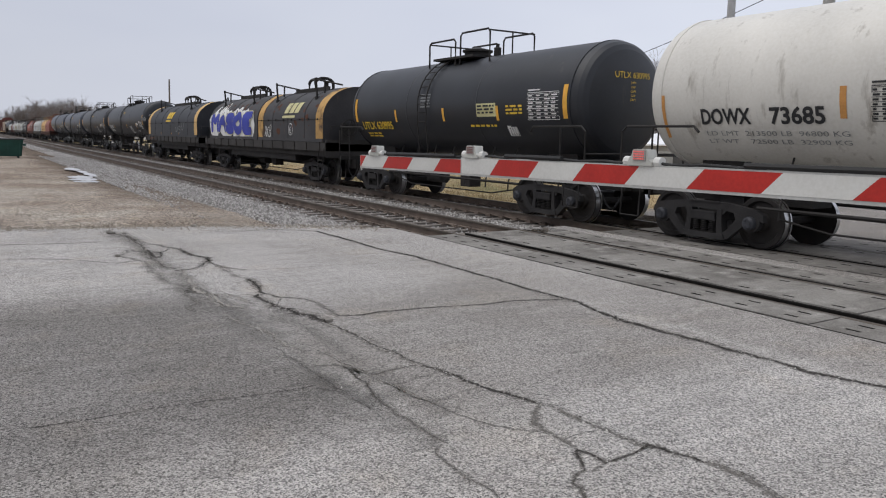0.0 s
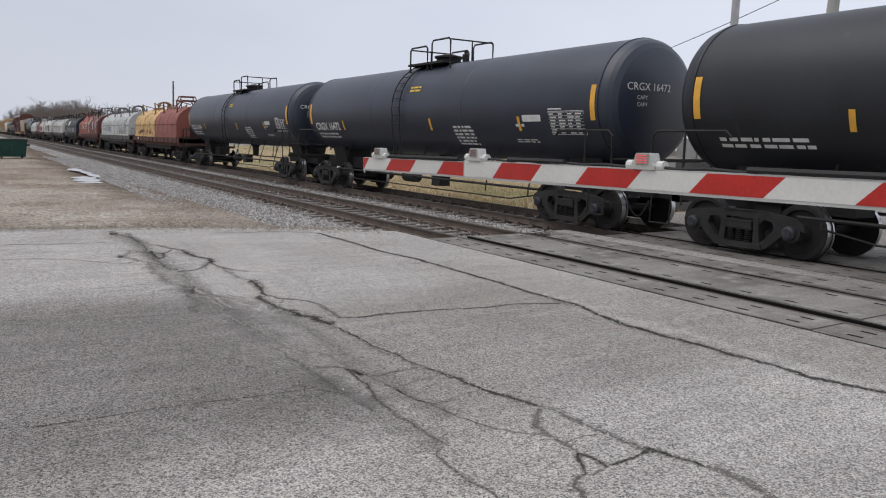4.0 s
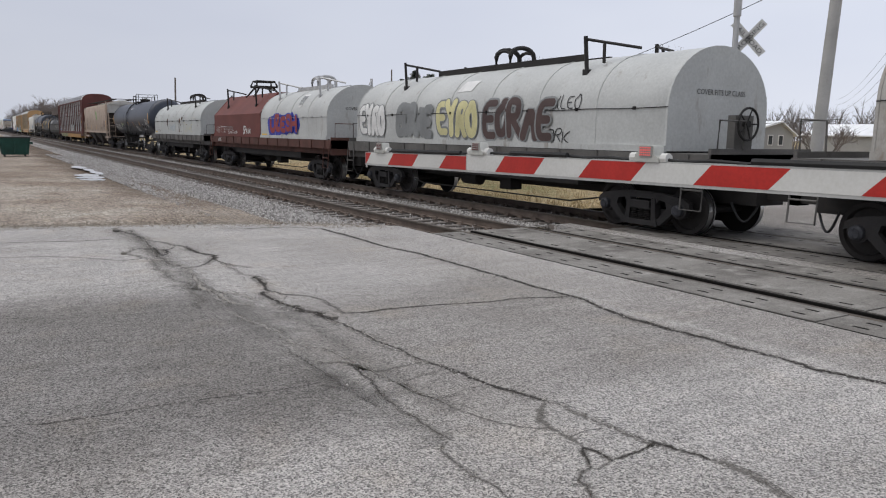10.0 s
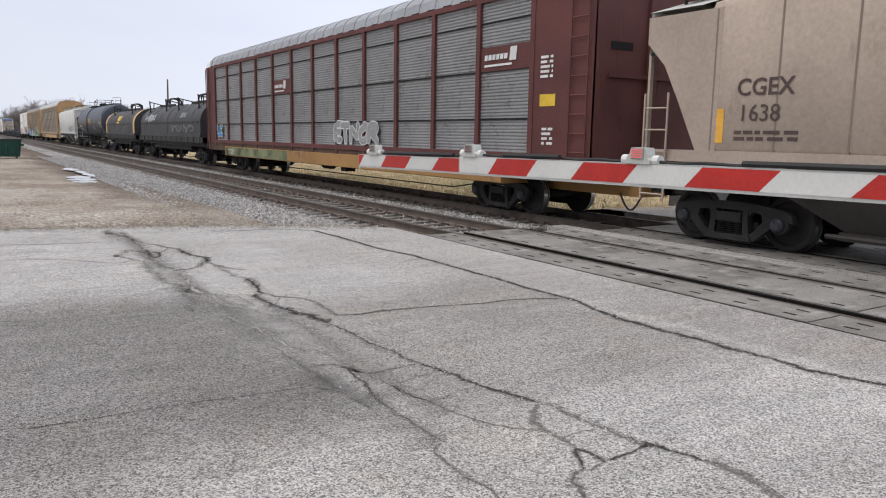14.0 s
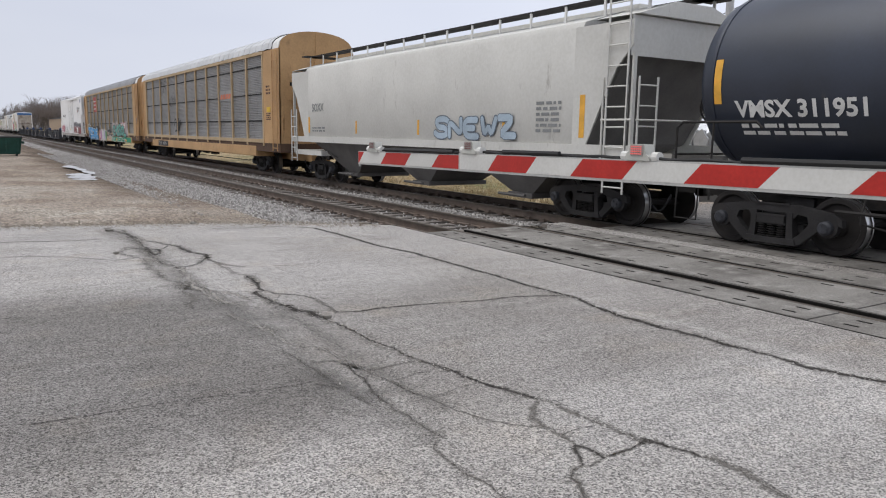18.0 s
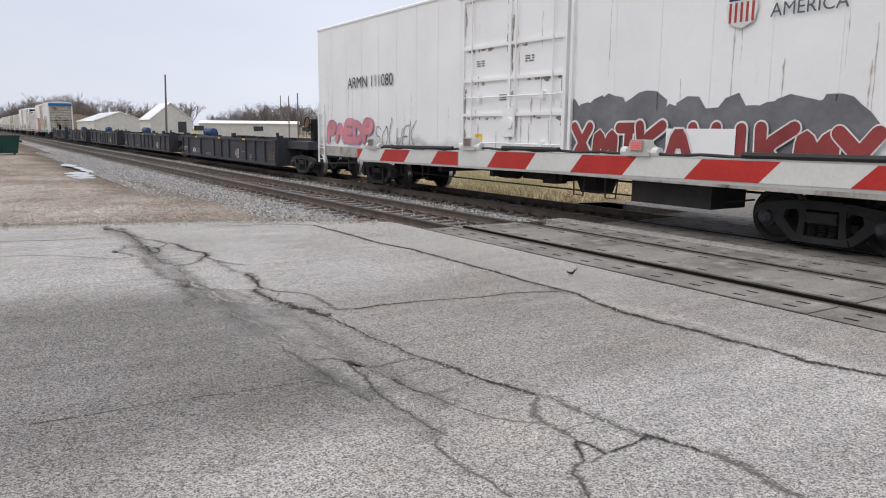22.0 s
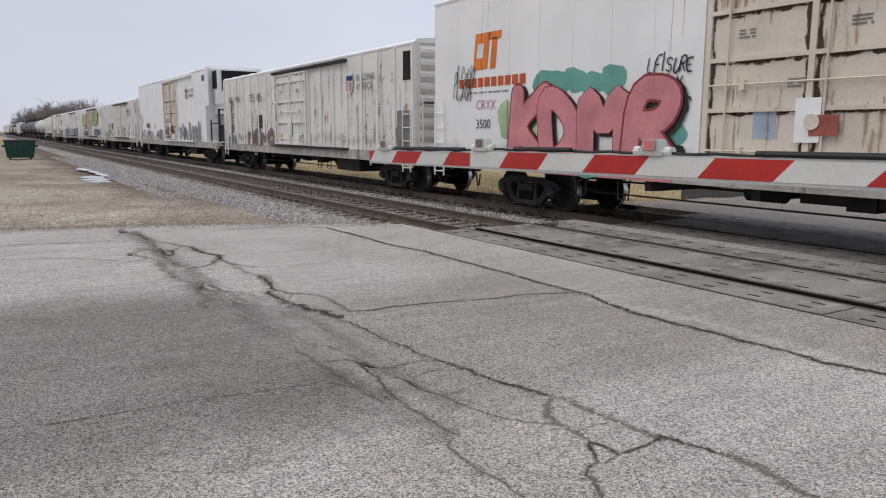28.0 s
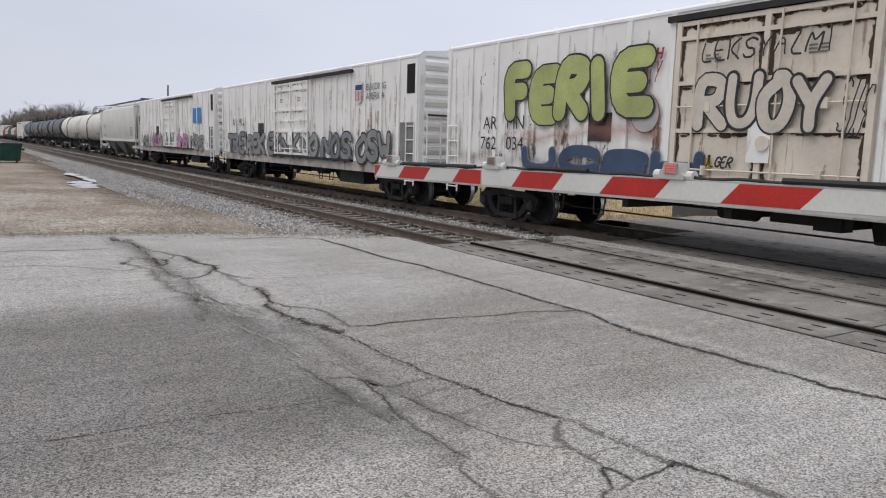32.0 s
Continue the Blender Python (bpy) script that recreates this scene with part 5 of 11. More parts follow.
        brake_wheel(car, xe + 0.3, 0.5, zb + 0.75, mat("rusty_wheel", (0.12, 0.07, 0.045), 0.8))
        if blue_top:
            part("end_header", Shape().box(xe + 0.03, xe + 0.16, -1.5, 1.5, zt - 0.42, zt - 0.02), mat("blue_header", (0.03, 0.14, 0.36), 0.5, dirt=(0.2, 0.2, 0.2), amount=0.3), car)
        if not L72:
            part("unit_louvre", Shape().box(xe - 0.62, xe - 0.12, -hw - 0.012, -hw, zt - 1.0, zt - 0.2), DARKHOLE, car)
            part("access_plate", Shape().box(-xe + 5.15, -xe + 5.75, -hw - 0.035, -hw, zb + 0.75, zb + 1.3), mat("dark_access_plate", (0.04, 0.038, 0.036), 0.7), car)
            part("access_panel", Shape().box(-xe + 3.2, -xe + 3.9, -hw - 0.012, -hw, zb + 1.3, zb + 2.2), paint, car)
            s = Shape().box(xe - 0.95, xe - 0.12, -hw - 0.03, -hw, zb + 0.12, zb + 1.2)
            part("service_door", s, mat("grey_screen", (0.2, 0.2, 0.19), 0.7), car)
    ladder(car, xe - 0.55 if end_unit is False else -xe + 0.05, xe - 0.1 if end_unit is False else -xe + 0.5, zb - 0.55, zb + 1.2, -hw - 0.06, paint, name="side_ladder")
    ladder(car, -xe + 0.1, -xe + 0.55, zb - 0.55, zb + 1.4, -hw - 0.06, paint, name="side_ladder")
    brake_gear(car, tx, 0.9)
    s = Shape().box(-0.5, 0.9, -0.7, 0.5, 0.66, 0.92)
    part("underframe_box", s, STEEL, car)
    for x in (-tx + 2.1, -tx + 3.3, 2.1, 3.0):
        part("sill_stirrup", Shape().pipe([(x, -1.45, 0.92), (x + 0.03, -1.47, 0.5), (x + 0.3, -1.47, 0.5), (x + 0.33, -1.45, 0.92)], 0.018, 5), STEEL, car)
    part("fuel_tank", Shape().box(3.6, 5.4, -1.35, -0.4, 0.48, 0.9), STEEL, car)
    part("drain_pan", Shape().prism([(-0.2, 0.42), (0.2, 0.42), (0.34, 0.7), (0.34, 0.92), (-0.34, 0.92), (-0.34, 0.7)], 1.0, 1.6), STEEL, car)
    part("cross_bearer", Shape().box(-3.2, -3.05, -1.4, 1.4, 0.7, 0.92).box(-0.9, -0.75, -1.4, 1.4, 0.7, 0.92), STEEL, car)
    if mark:
        wgap = 0.34
        lettering(mark, -xe + (1.6 if not L72 else 2.35), zb + 1.2 if not L72 else zb + (1.25 if number else 1.85), wgap, BLKP, car, y=-hw - 0.03, name="reporting_mark")
        if number:
            lettering(number, -xe + (1.55 if not L72 else 2.35), zb + 0.75 if not L72 else zb + 0.82, wgap, BLKP, car, y=-hw - 0.03, name="reporting_number")
    return car, xe, hw, zb, zt, xr


def well_unit(x0, x1, material, car):
    for sy in (-1, 1):
        y = sy * 1.5
        part("side_sheet", Shape().box(x0, x1, y - 0.03, y + 0.03, 0.4, 1.26), material, car)
        part("top_chord", Shape().box(x0, x1, y - 0.09, y + 0.09, 1.26, 1.35), material, car)
        part("bottom_chord", Shape().box(x0, x1, y - 0.1, y + 0.1, 0.3, 0.4), material, car)
    part("well_floor", Shape().box(x0, x1, -1.4, 1.4, 0.3, 0.36), material, car)
    for a in (x0, x1 - 0.12):
        part("bulkhead", Shape().box(a, a + 0.12, -1.47, 1.47, 0.36, 1.3), material, car)


# ---------------- ground, road, crossing ----------------
def surface(name, layers, rough=0.9, bump=0.5, fine=60.0, dist=0.01, darker=None, streak=False, grain=0.7, contrast=1.2):
    """Ground made of colours mixed by noises of given scale and threshold: (colour, scale, low, high)."""
    m = bpy.data.materials.new(name)
    m.use_nodes = True
    n, l = m.node_tree.nodes, m.node_tree.links
    b = n["Principled BSDF"]
    b.inputs["Roughness"].default_value = rough
    b.inputs["Specular IOR Level"].default_value = 0.25
    tc = n.new("ShaderNodeTexCoord")
    out = None
    for col, scale, low, high in layers:
        if out is None:
            rgb = n.new("ShaderNodeRGB")
            rgb.outputs[0].default_value = (*col, 1)
            out = rgb.outputs[0]
            continue
        t = n.new("ShaderNodeTexNoise")
        t.inputs["Scale"].default_value, t.inputs["Detail"].default_value, t.inputs["Roughness"].default_value = scale, 6, 0.6
        l.new(tc.outputs["Object"], t.inputs["Vector"])
        r = n.new("ShaderNodeMapRange")
        r.inputs[1].default_value, r.inputs[2].default_value = low, high
        l.new(t.outputs["Fac"], r.inputs[0])
        x = n.new("ShaderNodeMixRGB")
        x.inputs["Color2"].default_value = (*col, 1)
        l.new(r.outputs[0], x.inputs["Fac"])
        l.new(out, x.inputs["Color1"])
        out = x.outputs["Color"]
    vo = n.new("ShaderNodeTexVoronoi")
    vo.inputs["Scale"].default_value = fine
    l.new(tc.outputs["Object"], vo.inputs["Vector"])
    ov = n.new("ShaderNodeMixRGB")
    ov.blend_type = "OVERLAY"
    ov.inputs["Fac"].default_value = grain
    if streak:
        # tyre-polished streaks along the traffic
        mp, sn = n.new("ShaderNodeMapping"), n.new("ShaderNodeTexNoise")
        mp.inputs["Scale"].default_value = (3.2, 0.4, 1.0)
        sn.inputs["Scale"].default_value, sn.inputs["Detail"].default_value, sn.inputs["Roughness"].default_value = 1.6, 8, 0.7
        l.new(tc.outputs["Object"], mp.inputs["Vector"])
        l.new(mp.outputs["Vector"], sn.inputs["Vector"])
        sr, sm = n.new("ShaderNodeMapRange"), n.new("ShaderNodeMixRGB")
        sr.inputs[1].default_value, sr.inputs[2].default_value, sr.inputs[3].default_value, sr.inputs[4].default_value = 0.3, 0.7, 0.84, 1.14
        sm.blend_type = "MULTIPLY"
        sm.inputs["Fac"].default_value = 1.0
        l.new(sn.outputs["Fac"], sr.inputs[0])
        l.new(out, sm.inputs["Color1"])
        l.new(sr.outputs[0], sm.inputs["Color2"])
        out = sm.outputs["Color"]
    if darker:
        # stretches picked by position take a darker tone, with ragged edges
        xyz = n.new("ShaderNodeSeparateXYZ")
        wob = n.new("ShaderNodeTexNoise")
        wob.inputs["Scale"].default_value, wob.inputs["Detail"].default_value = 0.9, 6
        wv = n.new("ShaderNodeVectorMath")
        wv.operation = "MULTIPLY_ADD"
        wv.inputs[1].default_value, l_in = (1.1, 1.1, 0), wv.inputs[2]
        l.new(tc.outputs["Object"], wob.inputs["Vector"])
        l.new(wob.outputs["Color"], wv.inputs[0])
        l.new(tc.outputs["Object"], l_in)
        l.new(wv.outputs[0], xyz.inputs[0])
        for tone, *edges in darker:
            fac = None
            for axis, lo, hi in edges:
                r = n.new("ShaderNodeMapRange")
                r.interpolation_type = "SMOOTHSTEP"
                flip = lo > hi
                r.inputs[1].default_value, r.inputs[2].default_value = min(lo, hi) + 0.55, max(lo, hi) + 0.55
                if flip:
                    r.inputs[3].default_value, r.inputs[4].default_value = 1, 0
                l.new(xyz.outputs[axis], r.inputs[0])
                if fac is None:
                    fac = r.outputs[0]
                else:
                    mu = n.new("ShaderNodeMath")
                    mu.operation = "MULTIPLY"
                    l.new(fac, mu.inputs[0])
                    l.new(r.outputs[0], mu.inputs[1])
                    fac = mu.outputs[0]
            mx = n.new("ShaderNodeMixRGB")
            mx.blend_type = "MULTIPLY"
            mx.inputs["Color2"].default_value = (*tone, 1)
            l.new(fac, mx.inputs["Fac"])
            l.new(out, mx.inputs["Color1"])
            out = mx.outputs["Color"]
    fine_n = n.new("ShaderNodeTexNoise")
    fine_n.inputs["Scale"].default_value, fine_n.inputs["Detail"].default_value = fine * 1.1, 3
    l.new(tc.outputs["Object"], fine_n.inputs["Vector"])
    bw = n.new("ShaderNodeRGBToBW")
    l.new(vo.outputs["Color"], bw.inputs[0])
    ad = n.new("ShaderNodeMath")
    ad.operation = "MULTIPLY_ADD"
    ad.inputs[1].default_value = contrast
    l.new(bw.outputs[0], ad.inputs[0])
    sh = n.new("ShaderNodeMath")
    sh.operation = "MULTIPLY_ADD"
    sh.inputs[1].default_value, sh.inputs[2].default_value = contrast, 0.5 - contrast
    l.new(fine_n.outputs["Fac"], sh.inputs[0])
    l.new(sh.outputs[0], ad.inputs[2])
    ad.use_clamp = True
    l.new(out, ov.inputs["Color1"])
    l.new(ad.outputs[0], ov.inputs["Color2"])
    l.new(ov.outputs["Color"], b.inputs["Base Color"])
    bp = n.new("ShaderNodeBump")
    bp.inputs["Strength"].default_value, bp.inputs["Distance"].default_value = bump, dist
    l.new(vo.outputs["Distance"], bp.inputs["Height"])
    l.new(bp.outputs["Normal"], b.inputs["Normal"])
    return m


def grey(v, warm=0.0):
    return (v * (1 + warm), v, v * (1 - warm))


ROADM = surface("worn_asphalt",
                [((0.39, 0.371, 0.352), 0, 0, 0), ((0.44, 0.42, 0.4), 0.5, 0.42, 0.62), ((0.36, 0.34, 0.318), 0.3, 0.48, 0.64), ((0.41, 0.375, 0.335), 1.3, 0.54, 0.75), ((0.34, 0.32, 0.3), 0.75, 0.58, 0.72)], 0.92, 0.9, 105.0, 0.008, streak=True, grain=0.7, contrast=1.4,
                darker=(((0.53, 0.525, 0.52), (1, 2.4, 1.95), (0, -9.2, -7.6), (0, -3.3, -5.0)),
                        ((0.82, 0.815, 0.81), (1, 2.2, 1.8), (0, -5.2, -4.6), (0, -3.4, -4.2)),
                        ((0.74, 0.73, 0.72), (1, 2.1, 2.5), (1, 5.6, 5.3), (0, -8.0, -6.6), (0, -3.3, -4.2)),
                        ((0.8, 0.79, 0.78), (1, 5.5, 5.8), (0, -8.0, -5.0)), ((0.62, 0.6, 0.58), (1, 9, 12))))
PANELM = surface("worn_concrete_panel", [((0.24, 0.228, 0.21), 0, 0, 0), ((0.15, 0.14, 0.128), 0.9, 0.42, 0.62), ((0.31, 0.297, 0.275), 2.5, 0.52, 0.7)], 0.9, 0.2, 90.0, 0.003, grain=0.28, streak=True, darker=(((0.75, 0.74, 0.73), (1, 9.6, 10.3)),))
DIRTM = surface("gravelly_dirt", [((0.33, 0.285, 0.24), 0, 0, 0), ((0.39, 0.35, 0.3), 0.35, 0.42, 0.62), ((0.24, 0.195, 0.158), 0.22, 0.46, 0.62), ((0.4, 0.34, 0.26), 2.2, 0.55, 0.7), ((0.24, 0.19, 0.15), 0.9, 0.56, 0.7)], 0.95, 0.9, 26.0, 0.02,
                darker=(((0.55, 0.51, 0.48), (1, 2.6, 4.2), (0, -18.5, -25)), ((0.85, 0.83, 0.82), (1, 3.9, 4.8)), ((0.85, 0.82, 0.79), (0, -24, -34))))
GRASSM = surface("dry_winter_grass", [((0.36, 0.27, 0.15), 0, 0, 0), ((0.24, 0.2, 0.11), 0.2, 0.42, 0.62), ((0.45, 0.36, 0.22), 1.1, 0.5, 0.7), ((0.12, 0.13, 0.05), 0.09, 0.55, 0.7)], 0.95, 1.0, 18.0, 0.03)
BALLASTM = surface("ballast_bed", [((0.28, 0.267, 0.256), 0, 0, 0), ((0.38, 0.365, 0.35), 1.5, 0.45, 0.65), ((0.19, 0.168, 0.152), 0.6, 0.5, 0.65)], 0.95, 1.0, 22.0, 0.05)
STONEM = mat("ballast_stone", (0.2, 0.19, 0.185), 0.9, 0, 0.45, 9, 60, 0.4, (0.1, 0.08, 0.07), 0.5)
TIEM = mat("weathered_tie", (0.2, 0.178, 0.16), 0.95, 0, 0.4, 3, 30, 0.6, (0.16, 0.14, 0.12), 0.4)
RAILM = mat("rusty_rail", (0.15, 0.118, 0.098), 0.8, 0.2, 0.3, 3, 40, 0.2, (0.12, 0.07, 0.045), 0.4)
HEADM = mat("rail_head_steel", (0.1, 0.084, 0.07), 0.6, 0.35, 0.15, 5, 60, 0.05)
FILLM = mat("crack_sealed_dirt", (0.25, 0.232, 0.208), 1.0, 0, 0.3, 6, 60, 0.5)
GAPM = mat("flangeway_black", (0.014, 0.013, 0.012), 1.0, spec=0.1)


def road_edge(y):
    """Where the pavement ends, towards the lot."""
    return -15.3 + 0.06 * y + 0.05 * y * y if y > 0 else -15.3 - 0.02 * y


def ground_height(x, y):
    lot = -0.03 - 0.2 * max(0, min(1, (y - 3.6) / 2.2)) - 0.1 * max(0, min(1, (-x - 16) / 20))
    if y > 5.6:
        lot = -0.33
    if y > 14:
        lot = -0.33 + 0.0 * y
    if x > -15.5 and -8 < y < 30 and x < 30:
        lot = min(lot, -0.12)
    k = 0.025 * (noise.noise((x * 0.5, y * 0.5, 0)) + 0.6 * noise.noise((x * 1.9, y * 1.9, 3)))
    return lot + (k if abs(x) < 120 and y < 40 else 0)


xs = [-3000, -1500, -800, -400, -250, -180] + [-140 + 4 * k for k in range(20)] + [-60 + 0.7 * k for k in range(70)] + [-10, -5, 0, 10, 30, 60, 120, 400, 1500, 3000]
ys = [-3000, -800, -200, -60, -25] + [-12 + 1.2 * k for k in range(10)] + [0.5 * k for k in range(13)] + [7, 9, 11, 13, 14.5, 16, 18, 21, 25, 30, 36, 45, 60, 90, 140, 250, 600, 1500, 3000]
g = Shape()
g.add([(x, y, ground_height(x, y)) for x in xs for y in ys],
      [(i * len(ys) + j, (i + 1) * len(ys) + j, (i + 1) * len(ys) + j + 1, i * len(ys) + j + 1) for i in range(len(xs) - 1) for j in range(len(ys) - 1)])
ground = lone("ground", g, GRASSM, "flat ground of dry winter grass and gravelly dirt", "ground", kind="structure")
ground.data.materials.append(DIRTM)
for p in ground.data.polygons:
    if p.center.y < 5.8 and p.center.x > -130:
        p.material_index = 1

# asphalt approach, one slab up to the first track's panels
yy = [-14, -8, -4, -2, 0, 0.8, 1.6, 2.4, 3.2, 4.0, 4.8, 5.6, 6.3, 6.92]
rnd = random.Random(4)
left = [(road_edge(y) + rnd.uniform(-0.12, 0.12), y) for y in yy]
s = Shape()
n = len(yy)
s.add([(x, y, 0.0) for x, y in left] + [(22, y, 0.0) for y in yy] + [(x, y, -0.2) for x, y in left] + [(22, y, -0.2) for y in yy],
      [(i, i + 1, n + i + 1, n + i) for i in range(n - 1)] + [(i, 2 * n + i, 2 * n + i + 1, i + 1) for i in range(n - 1)])
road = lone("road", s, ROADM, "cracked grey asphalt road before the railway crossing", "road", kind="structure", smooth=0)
s = Shape().box(-13.2, 22, 14.0, 24.0, -0.2, -0.03)
s.box(-11.5, 22, 9.97, 10.42, -0.2, -0.006)
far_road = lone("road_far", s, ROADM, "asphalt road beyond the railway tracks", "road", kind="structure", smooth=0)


sh = Shape()
rnd = random.Random(8)
sy_ = [14.0 + 0.5 * k for k in range(21)]
sx_ = [(-13.15, -0.034), (-13.7 , -0.05), (-14.6, -0.14), (-16.0, -0.36)]
sh.add([(x + (rnd.uniform(-0.2, 0.2) if k else 0), y, z + (rnd.uniform(-0.02, 0.02) if k in (1, 2) else 0)) for y in sy_ for k, (x, z) in enumerate(sx_)], [(4 * i + k, 4 * i + k + 1, 4 * i + k + 5, 4 * i + k + 4) for i in range(20) for k in range(3)])
lone("road_shoulder", sh, DIRTM, "sloping gravel shoulder beside the far road", "shoulder", kind="structure")


FISSURE = crack_dirt("open_crack_shadow", (0.054, 0.049, 0.045), 0.74, 0.6, 1.9, 1.2, 40.0)
HAIR = crack_dirt("hairline_crack", (0.121, 0.112, 0.103), 0.54, 0.9, 1.6, 1.6, 40.0)
DIRTBAND = crack_dirt("crack_packed_dirt", (0.2, 0.187, 0.17), 0.55, 0.9, 1.9, 1.0, 30.0)
STAIN = crack_dirt("soft_asphalt_stain", (0.17, 0.162, 0.152), 0.42, 1.2, 0.9, 0.7, 5.0)
DUST = crack_dirt("pale_crack_dust", (0.45, 0.425, 0.39), 0.55, 0.7, 1.8, 1.4, 26.0)
FISSURE_UP = {"hairline_crack": 0.0035, "open_crack_shadow": 0.004, "crack_packed_dirt": 0.0022, "soft_asphalt_stain": 0.0012, "pale_crack_dust": 0.003}
FISSURE_NAME = {"hairline_crack": "crack", "open_crack_shadow": "crack", "crack_packed_dirt": "crack_dirt", "soft_asphalt_stain": "stain", "pale_crack_dust": "crack_dust"}
fissures = 0


def fissure(points, *layers):
    """One wandering fissure along a few guide points, in layers of (width, material, wander)."""
    global fissures
    fissures += 1
    for k, (width, material, wander) in enumerate(layers):
        rnd = random.Random(fissures)
        fine = []
        for (x0, y0), (x1, y1) in zip(points, points[1:]):
            m = max(2, int(math.hypot(x1 - x0, y1 - y0) / max(0.03, wander * 1.2)))
            fine += [(x0 + (x1 - x0) * q / m, y0 + (y1 - y0) * q / m) for q in range(m)]
        fine.append(points[-1])
        vs, fs, uvs, wob, wd, n = [], [], [], 0.0, width, len(fine)
        up = FISSURE_UP[material.name] + 0.00012 * (fissures % 8) + 0.0004 * k
        for i, (x, y) in enumerate(fine):
            a, b = fine[max(i - 1, 0)], fine[min(i + 1, n - 1)]
            d = math.hypot(b[0] - a[0], b[1] - a[1]) or 1
            nx, ny = -(b[1] - a[1]) / d, (b[0] - a[0]) / d
            wob = 0.7 * wob + rnd.uniform(-wander, wander) * 0.5
            wd = 0.7 * wd + 0.3 * width * rnd.uniform(0.55, 1.6)
            h = wd * (0.35 if i in (0, n - 1) else 1.0)
            for q in (-1, 0, 1):
                vs.append((x + nx * (wob + q * h), y + ny * (wob + q * h), up))
                uvs.append((i, abs(q)))
            if i:
                o = 3 * i
                fs += [(o - 3, o - 2, o + 1, o), (o - 2, o - 1, o + 2, o + 1)]
        me = Shape().add(vs, fs).mesh("crack", material, 0)
        lay = me.uv_layers.new(name="across")
        for lp in me.loops:
            lay.data[lp.index].uv = uvs[lp.vertex_index]
        part(FISSURE_NAME[material.name], me, None, road)


fissure([(-12.79, 5.38), (-11.64, 5.42), (-10.29, 5.43), (-9.52, 5.55), (-8.65, 5.56), (-7.65, 5.58), (-6.48, 5.55), (-5.87, 5.59), (-5.47, 5.46)], (0.05, FISSURE, 0.03), (0.12, DIRTBAND, 0.02))
fissure([(-5.47, 5.46), (-5.02, 5.41), (-4.47, 5.42), (-4.01, 5.48), (-3.53, 5.51), (-3.17, 5.49), (-2.93, 5.56), (-2.62, 5.67), (-2.04, 5.89)], (0.06, FISSURE, 0.025), (0.13, DIRTBAND, 0.02))
fissure([(-13.52, 3.7), (-13.35, 4.17), (-13.3, 4.8), (-12.79, 5.38)], (0.05, FISSURE, 0.02))
fissure([(-14.42, 2.02), (-13.26, 2.17), (-12.49, 2.21), (-11.54, 2.15), (-10.87, 2.11), (-10.33, 2.13), (-9.91, 2.19)], (0.22, DIRTBAND, 0.06), (0.03, HAIR, 0.06))
fissure([(-14.06, 2.21), (-13, 2.21), (-12.49, 2.34), (-12.05, 2.5), (-11.63, 2.66)], (0.12, DIRTBAND, 0.05), (0.028, HAIR, 0.04))
fissure([(-11.7, 2.66), (-11.27, 2.64), (-10.96, 2.66), (-10.66, 2.79), (-10.3, 2.74)], (0.055, FISSURE, 0.04), (0.15, DIRTBAND, 0.04))
fissure([(-10.3, 2.74), (-9.98, 2.76), (-9.68, 2.86), (-9.44, 3.01), (-9.31, 3.5), (-9.29, 4.07), (-9.18, 4.62), (-9.06, 5.52)], (0.026, HAIR, 0.03))
fissure([(-10.3, 2.74), (-9.98, 2.76), (-9.68, 2.86), (-9.44, 3.01)], (0.07, DIRTBAND, 0.05))
fissure([(-11.49, 2.24), (-11.48, 2.36), (-11.72, 2.51)], (0.04, FISSURE, 0.03))
fissure([(-11.77, 2.19), (-11.24, 2.16), (-10.95, 2.16), (-11.07, 2.26), (-11.45, 2.31), (-11.44, 2.23)], (0.03, FISSURE, 0.02), (0.09, DIRTBAND, 0.03))
fissure([(-11.53, 2.17), (-11.85, 1.93), (-11.34, 1.77), (-10.85, 1.87), (-10.62, 1.99)], (0.09, DIRTBAND, 0.05))
fissure([(-11.82, -0.05), (-11.66, 0.61), (-11.26, 1.14), (-10.77, 1.64), (-10.85, 1.87)], (0.06, DIRTBAND, 0.04))
fissure([(-13.2, -0.04), (-13.22, 0.41), (-13, 1.17), (-12.96, 1.49), (-12.95, 1.77)], (0.06, DIRTBAND, 0.04), (0.02, FISSURE, 0.03))
fissure([(-10.63, 1.97), (-9.84, 1.9), (-9.41, 1.9), (-9, 1.91), (-8.77, 2.04)], (0.14, DIRTBAND, 0.05))
fissure([(-9.91, 2.19), (-9.46, 2.18), (-8.95, 2.13), (-8.59, 2.1), (-8.26, 2.11)], (0.16, DIRTBAND, 0.05), (0.05, DUST, 0.06))
fissure([(-8.59, 2.1), (-8.32, 2.13), (-8.13, 2.17), (-7.73, 2.18), (-7.51, 2.2), (-7.3, 2.31)], (0.05, DUST, 0.05), (0.13, DIRTBAND, 0.05))
fissure([(-8.42, 2.09), (-8.07, 2.09), (-7.69, 2.09), (-7.51, 2.05)], (0.04, DUST, 0.05))
fissure([(-8.38, 2.15), (-8.11, 2.26), (-7.85, 2.37), (-7.49, 2.44)], (0.04, DUST, 0.06), (0.1, DIRTBAND, 0.06))
fissure([(-8.77, 1.99), (-8.35, 1.96), (-7.96, 1.96), (-7.67, 1.82), (-7.43, 1.79)], (0.1, DIRTBAND, 0.05))
fissure([(-10.45, 2.75), (-9.96, 2.52), (-9.81, 2.38), (-9.79, 2.16)], (0.12, DIRTBAND, 0.04), (0.02, FISSURE, 0.03))
